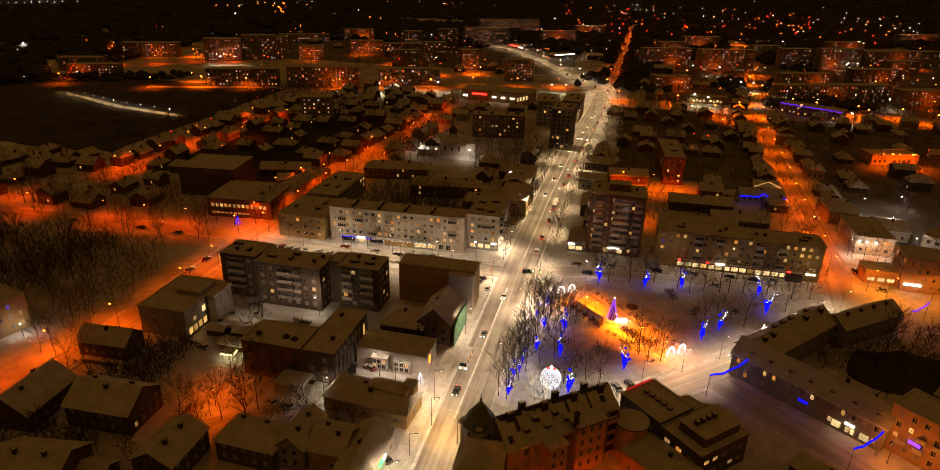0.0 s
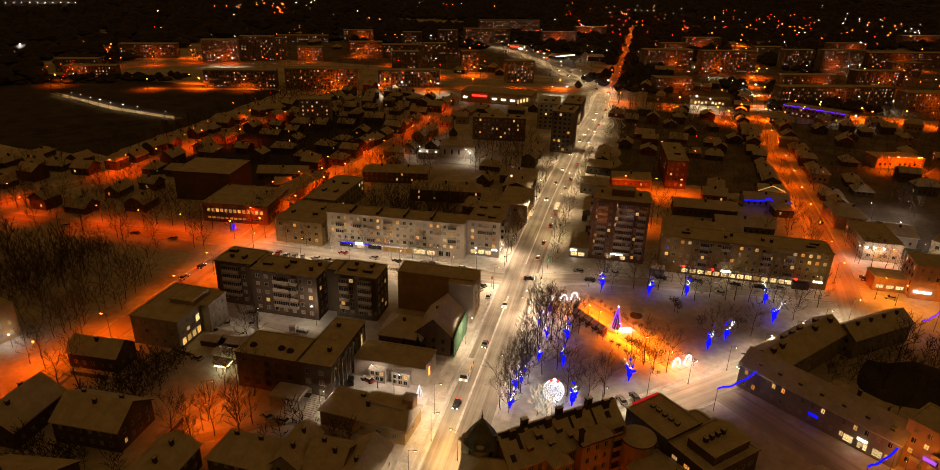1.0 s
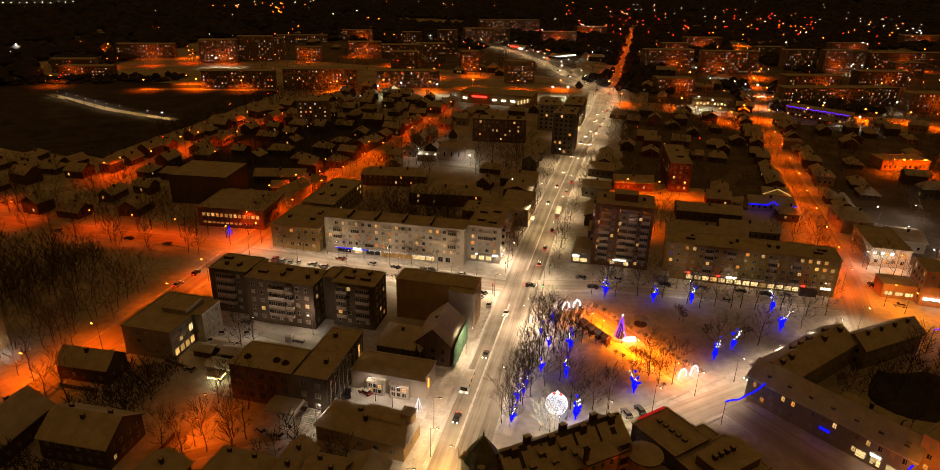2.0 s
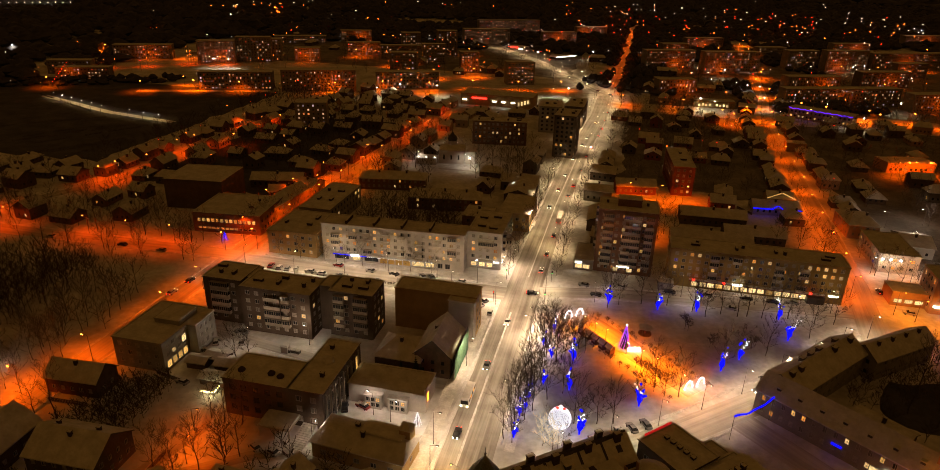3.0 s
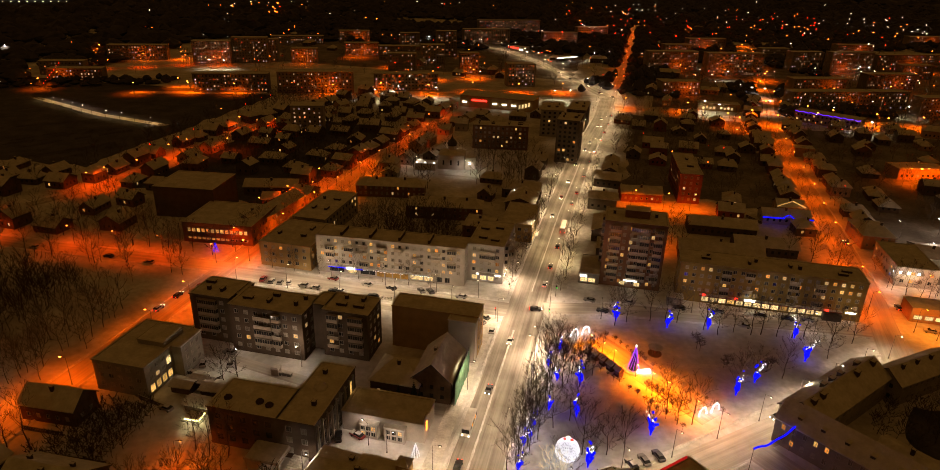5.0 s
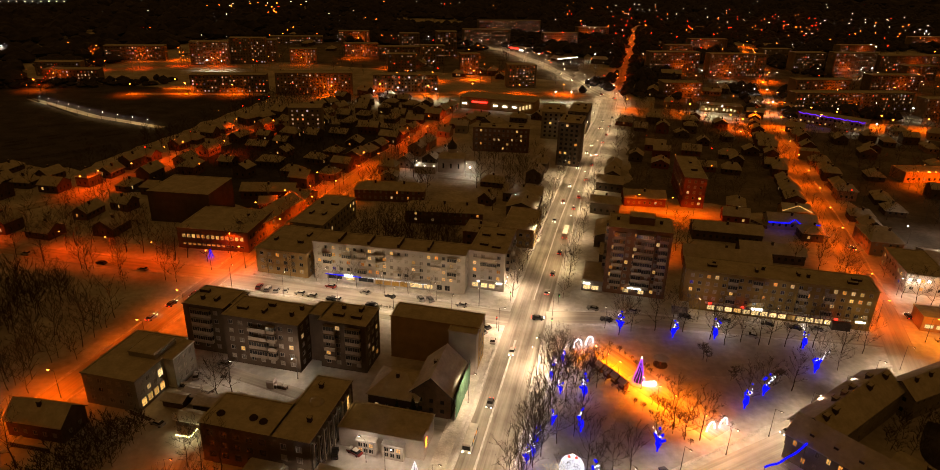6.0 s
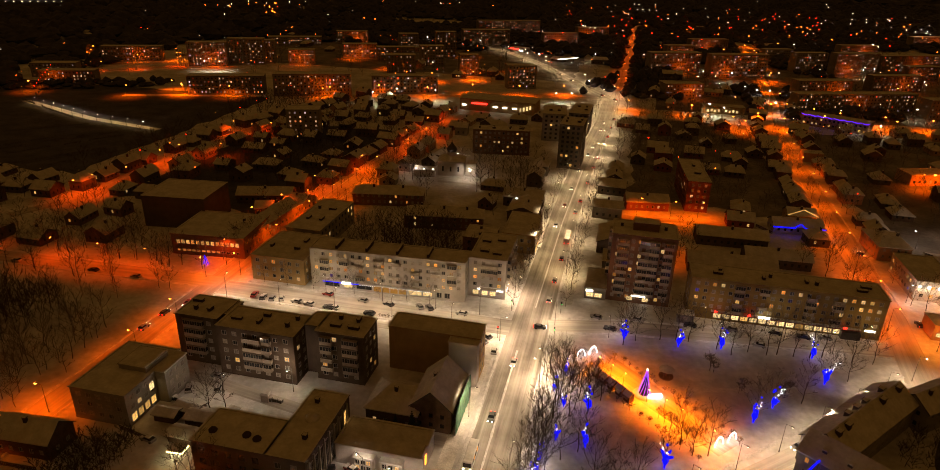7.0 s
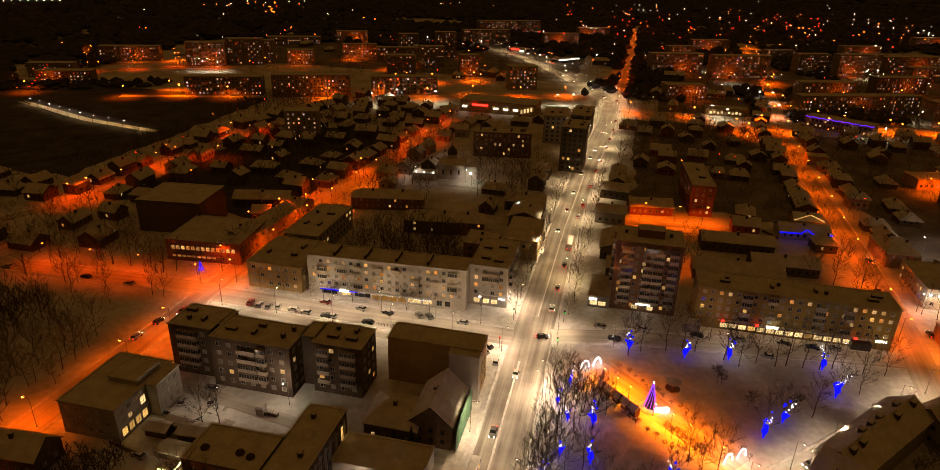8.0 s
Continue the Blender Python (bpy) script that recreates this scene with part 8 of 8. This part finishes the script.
def rubbish_bin(a, b, turn):
    root = thing("rubbish_bin", at(a, b, 0, turn), "large wheeled rubbish bin with snow on its lid", "bin", "rubbish bins")
    s = Shape()
    s.box(-0.65, 0.65, -0.5, 0.5, 0.15, 1.15, tx=-0.06, ty=-0.06)
    part("body", s, STEEL, root)
    s = Shape()
    s.box(-0.72, 0.72, -0.57, 0.57, 1.15, 1.38, tx=0.1, ty=0.12)
    part("lid_snow", s, ROOFSNOW, root, "snow on the lid")


for a_, b_, t_ in ((-96.4, 172.4, 5), (-94.8, 172.6, 0), (-93.2, 172.5, -6), (-66.5, 167.2, 80), (-110, 152.5, 20)):
    rubbish_bin(a_, b_, t_)

# ---- vehicles ----
PAINT = [mat(n, c, 0.35, 0.2, vary=0.2, scale=1.0, fine=4, bump=0.05, spec=0.5) for n, c in (
    ("white_car_paint", (0.55, 0.55, 0.54)), ("black_car_paint", (0.03, 0.03, 0.035)), ("silver_car_paint", (0.30, 0.30, 0.31)), ("red_car_paint", (0.30, 0.03, 0.025)), ("grey_car_paint", (0.12, 0.12, 0.13)))]
HUES = ("white", "black", "silver", "red", "grey")


def car_body():
    s = Shape()
    prof = [(-2.1, 0.35), (-2.15, 0.7), (-1.95, 0.92), (-1.0, 1.0), (1.3, 1.0), (2.1, 0.85), (2.15, 0.5), (2.1, 0.35)]
    for x, z in prof:
        w = 0.82 if z < 0.5 or abs(x) > 2.0 else 0.88
        s.v += [(-w, x, z), (w, x, z)]
    n = len(prof)
    for i in range(n):
        j = (i + 1) % n
        s.f.append((2 * i, 2 * i + 1, 2 * j + 1, 2 * j))
    s.f.append(tuple(2 * i for i in range(n)))
    s.f.append(tuple(2 * i + 1 for i in range(n - 1, -1, -1)))
    s.k = [0] * len(s.f)
    return s


def car_cabin():
    s = Shape()
    s.v = [(-0.84, -1.75, 0.98), (0.84, -1.75, 0.98), (0.84, 1.0, 0.98), (-0.84, 1.0, 0.98), (-0.66, -1.15, 1.45), (0.66, -1.15, 1.45), (0.66, 0.3, 1.45), (-0.66, 0.3, 1.45)]
    s.f = [(0, 1, 5, 4), (1, 2, 6, 5), (2, 3, 7, 6), (3, 0, 4, 7), (4, 5, 6, 7)]
    s.k = [0] * 4 + [1]
    return s


def car_kind(i, lit, snowy=False):
    text = "car under a layer of fresh snow" if snowy else "%s car driving with its lamps on" % HUES[i] if lit else "parked %s car with dark windows" % HUES[i]
    root = thing("car", Matrix.Identity(4), text + " in the street", "car", "cars")
    top = ROOFSNOW if snowy else PAINT[i]
    part("body", car_body(), PAINT[i], root)
    part("cabin", car_cabin(), [GLASS, top], root)
    if snowy:
        s = Shape()
        s.box(-0.8, 0.8, 1.0, 2.0, 0.93, 1.08, tx=0.1, ty=0.1)
        part("bonnet_snow", s, ROOFSNOW, root, "snow on the bonnet")
        s = Shape()
        s.box(-0.68, 0.68, -1.2, 0.35, 1.46, 1.62, tx=0.12, ty=0.12)
        part("roof_snow", s, ROOFSNOW, root, "snow on the roof")
    w = Shape()
    w.rod((-0.1, 0, 0), (0.1, 0, 0), 0.32, 0.32, 10)
    me = w.mesh("wheel", RUBBER)
    for x in (-0.8, 0.8):
        for y in (-1.3, 1.35):
            put("wheel", me, root, pose(x, y, 0.32))
    grow = 1.0 if lit else 0.6
    for x in (-0.6, 0.6):
        s = Shape()
        s.ball((x, 2.14, 0.7), 0.24 * grow, 4, 7, squash=0.7)
        part("headlight", s, HEAD if lit else TRIM, root)
        s = Shape()
        s.ball((x, -2.13, 0.78), 0.17 * grow, 4, 7, squash=0.7)
        part("tail_light", s, TAIL if lit else REDWALL, root)
    return root


CARS = {}


def park_car(a, b, turn, kind=0, lit=False, snowy=False):
    key = (kind, lit, snowy)
    if key not in CARS:
        CARS[key] = car_kind(*key)
        CARS[key].matrix_basis = at(a, b, 0.04, turn)
    else:
        copy_thing(CARS[key], at(a, b, 0.04, turn))


# driving: 0 is up the street, 180 towards the viewer
for i, (a_, b_, t_) in enumerate(((-33.4, 208.2, 180), (-34.9, 181.0, 180), (-36.0, 149, 180), (-33.0, 324.6, 180), (-31.5, 352, 180), (-30.5, 380, 180), (-29, 415, 180), (-26, 450, 180), (-24, 470, 180), (-21, 520, 180), (-20, 545, 180),
                                  (-27.2, 267.6, 0), (-26.6, 288.5, 0), (-25.4, 344.8, 0), (-24.3, 362.1, 0), (-22.6, 393.9, 0), (-21, 424, 0), (-19.5, 446, 0), (-17, 480, 0)) + ((-15.5, 502, 0), (-14, 530, 0), (-13, 560, 0), (-28.3, 231.4, -80), (44.8, 190, 128), (57.5, 201, 128), (-27.5, 251.1, 0),
                                  (-150.5, 181, 178), (-154.5, 206, 0), (-155, 196, 0), (-151, 214, 180), (94, 300, 178), (99.5, 330, 0), (101, 269, 0), (-14, 640, 30), (-26, 655, 210), (-40, 690, 210), (-60, 725, 210), (-75, 760, 210))):
    park_car(a_, b_, t_, (0, 4, 1, 2, 3)[i % 5], True)
for i, (a_, b_, t_) in enumerate(((-92.6, 232.6, 75), (-82.8, 232.4, 70), (-71.5, 233.6, 40), (-68.0, 233.9, 40), (-106.7, 233.6, 82), (-102.3, 224.8, 88), (-121.3, 226.0, 20), (-115.0, 225.5, 85), (-87.0, 224.6, 85), (-48.5, 225.3, 85), (-44.7, 220.9, 60), (-45.4, 217.5, 60), (-5.0, 236.8, 80), (3.7, 245.8, 80),
                                  (43.2, 239.6, 80), (58.9, 249.1, 80), (35.6, 247.9, 80), (12.2, 165.5, 30), (8.6, 163.0, 30), (5.6, 160.6, 35), (-112.9, 173.2, 20), (-120.8, 171.0, 25), (-120.6, 166.0, 70), (-116.5, 178.6, 85), (-71.5, 169.3, 85), (-63.9, 153.2, 70)) + ((-68.4, 151.3, 20), (106, 253.5, 80),
                                  (-235.9, 226.0, 88), (-201.2, 227.0, 88), (-182.2, 226.7, 88), (-128, 225, 10), (-124.5, 225.2, 12), (-132, 226, 8), (-110, 225, 85), (-76, 224.8, 85), (-62, 224.8, 85), (-56, 233.2, 84), (-95, 112, 40), (-92, 110, 70), (-88, 113.5, 60), (-79, 130.5, 75), (-84, 131, 60), (50, 249.4, 80), (66, 250.4, 82), (-46, 118, 60),
                                  (-118, 150, 80), (-106, 160, 10), (-40.5, 213, 5), (-100.5, 224.8, 86), (22, 246.6, 80), (-10, 243.5, 80), (-185.5, 136, 40))):
    park_car(a_, b_, t_, 3 if i in (4, 25, 33) else (0, 1, 2, 4, 2, 1, 0)[i % 7], False, i % 3 == 1)


def bus(a, b, turn, label, wall, length=9.0):
    root = thing("bus", at(a, b, 0.04, turn), label, "bus")
    s = Shape()
    l = length / 2
    s.box(-1.2, 1.2, -l, l, 0.35, 1.35)
    s.box(-1.2, 1.2, -l, l, 1.35, 2.75, tx=0.06, ty=0.12)
    part("body", s, wall, root)
    s = Shape()
    s.box(-1.1, 1.1, -l + 0.15, l - 0.15, 2.75, 2.95, tx=0.12, ty=0.15)
    part("roof", s, ROOFSNOW, root, "snowy roof")
    n = int(length / 1.6)
    for side in (-1, 1):
        for i in range(n):
            s = Shape()
            y = -l + 0.5 + i * 1.55
            s.box(side * 1.15, side * 1.23, y, y + 1.3, 1.55, 2.4)
            part("window", s, LIT[0] if i % 2 else GLASS, root)
    s = Shape()
    s.box(-1.0, 1.0, l - 0.1, l + 0.05, 1.4, 2.5)
    part("windscreen", s, GLASS, root)
    w = Shape()
    w.rod((-0.14, 0, 0), (0.14, 0, 0), 0.48, 0.48, 12)
    me = w.mesh("wheel", RUBBER)
    for x in (-1.0, 1.0):
        for y in (-l * 0.6, l * 0.62):
            put("wheel", me, root, pose(x, y, 0.48))
    for x in (-0.9, 0.9):
        s = Shape()
        s.ball((x, l + 0.05, 0.75), 0.26, 4, 7, squash=0.8)
        part("headlight", s, HEAD, root)
        s = Shape()
        s.ball((x, -l - 0.05, 0.95), 0.22, 4, 7, squash=0.8)
        part("tail_light", s, TAIL, root)


bus(-36.8, 164.5, 180, "pale city bus with lit windows on the main street", PAINT[0])
bus(-26.2, 309.5, 0, "city bus with red tail lights on the main street", PAINT[0], length=11)
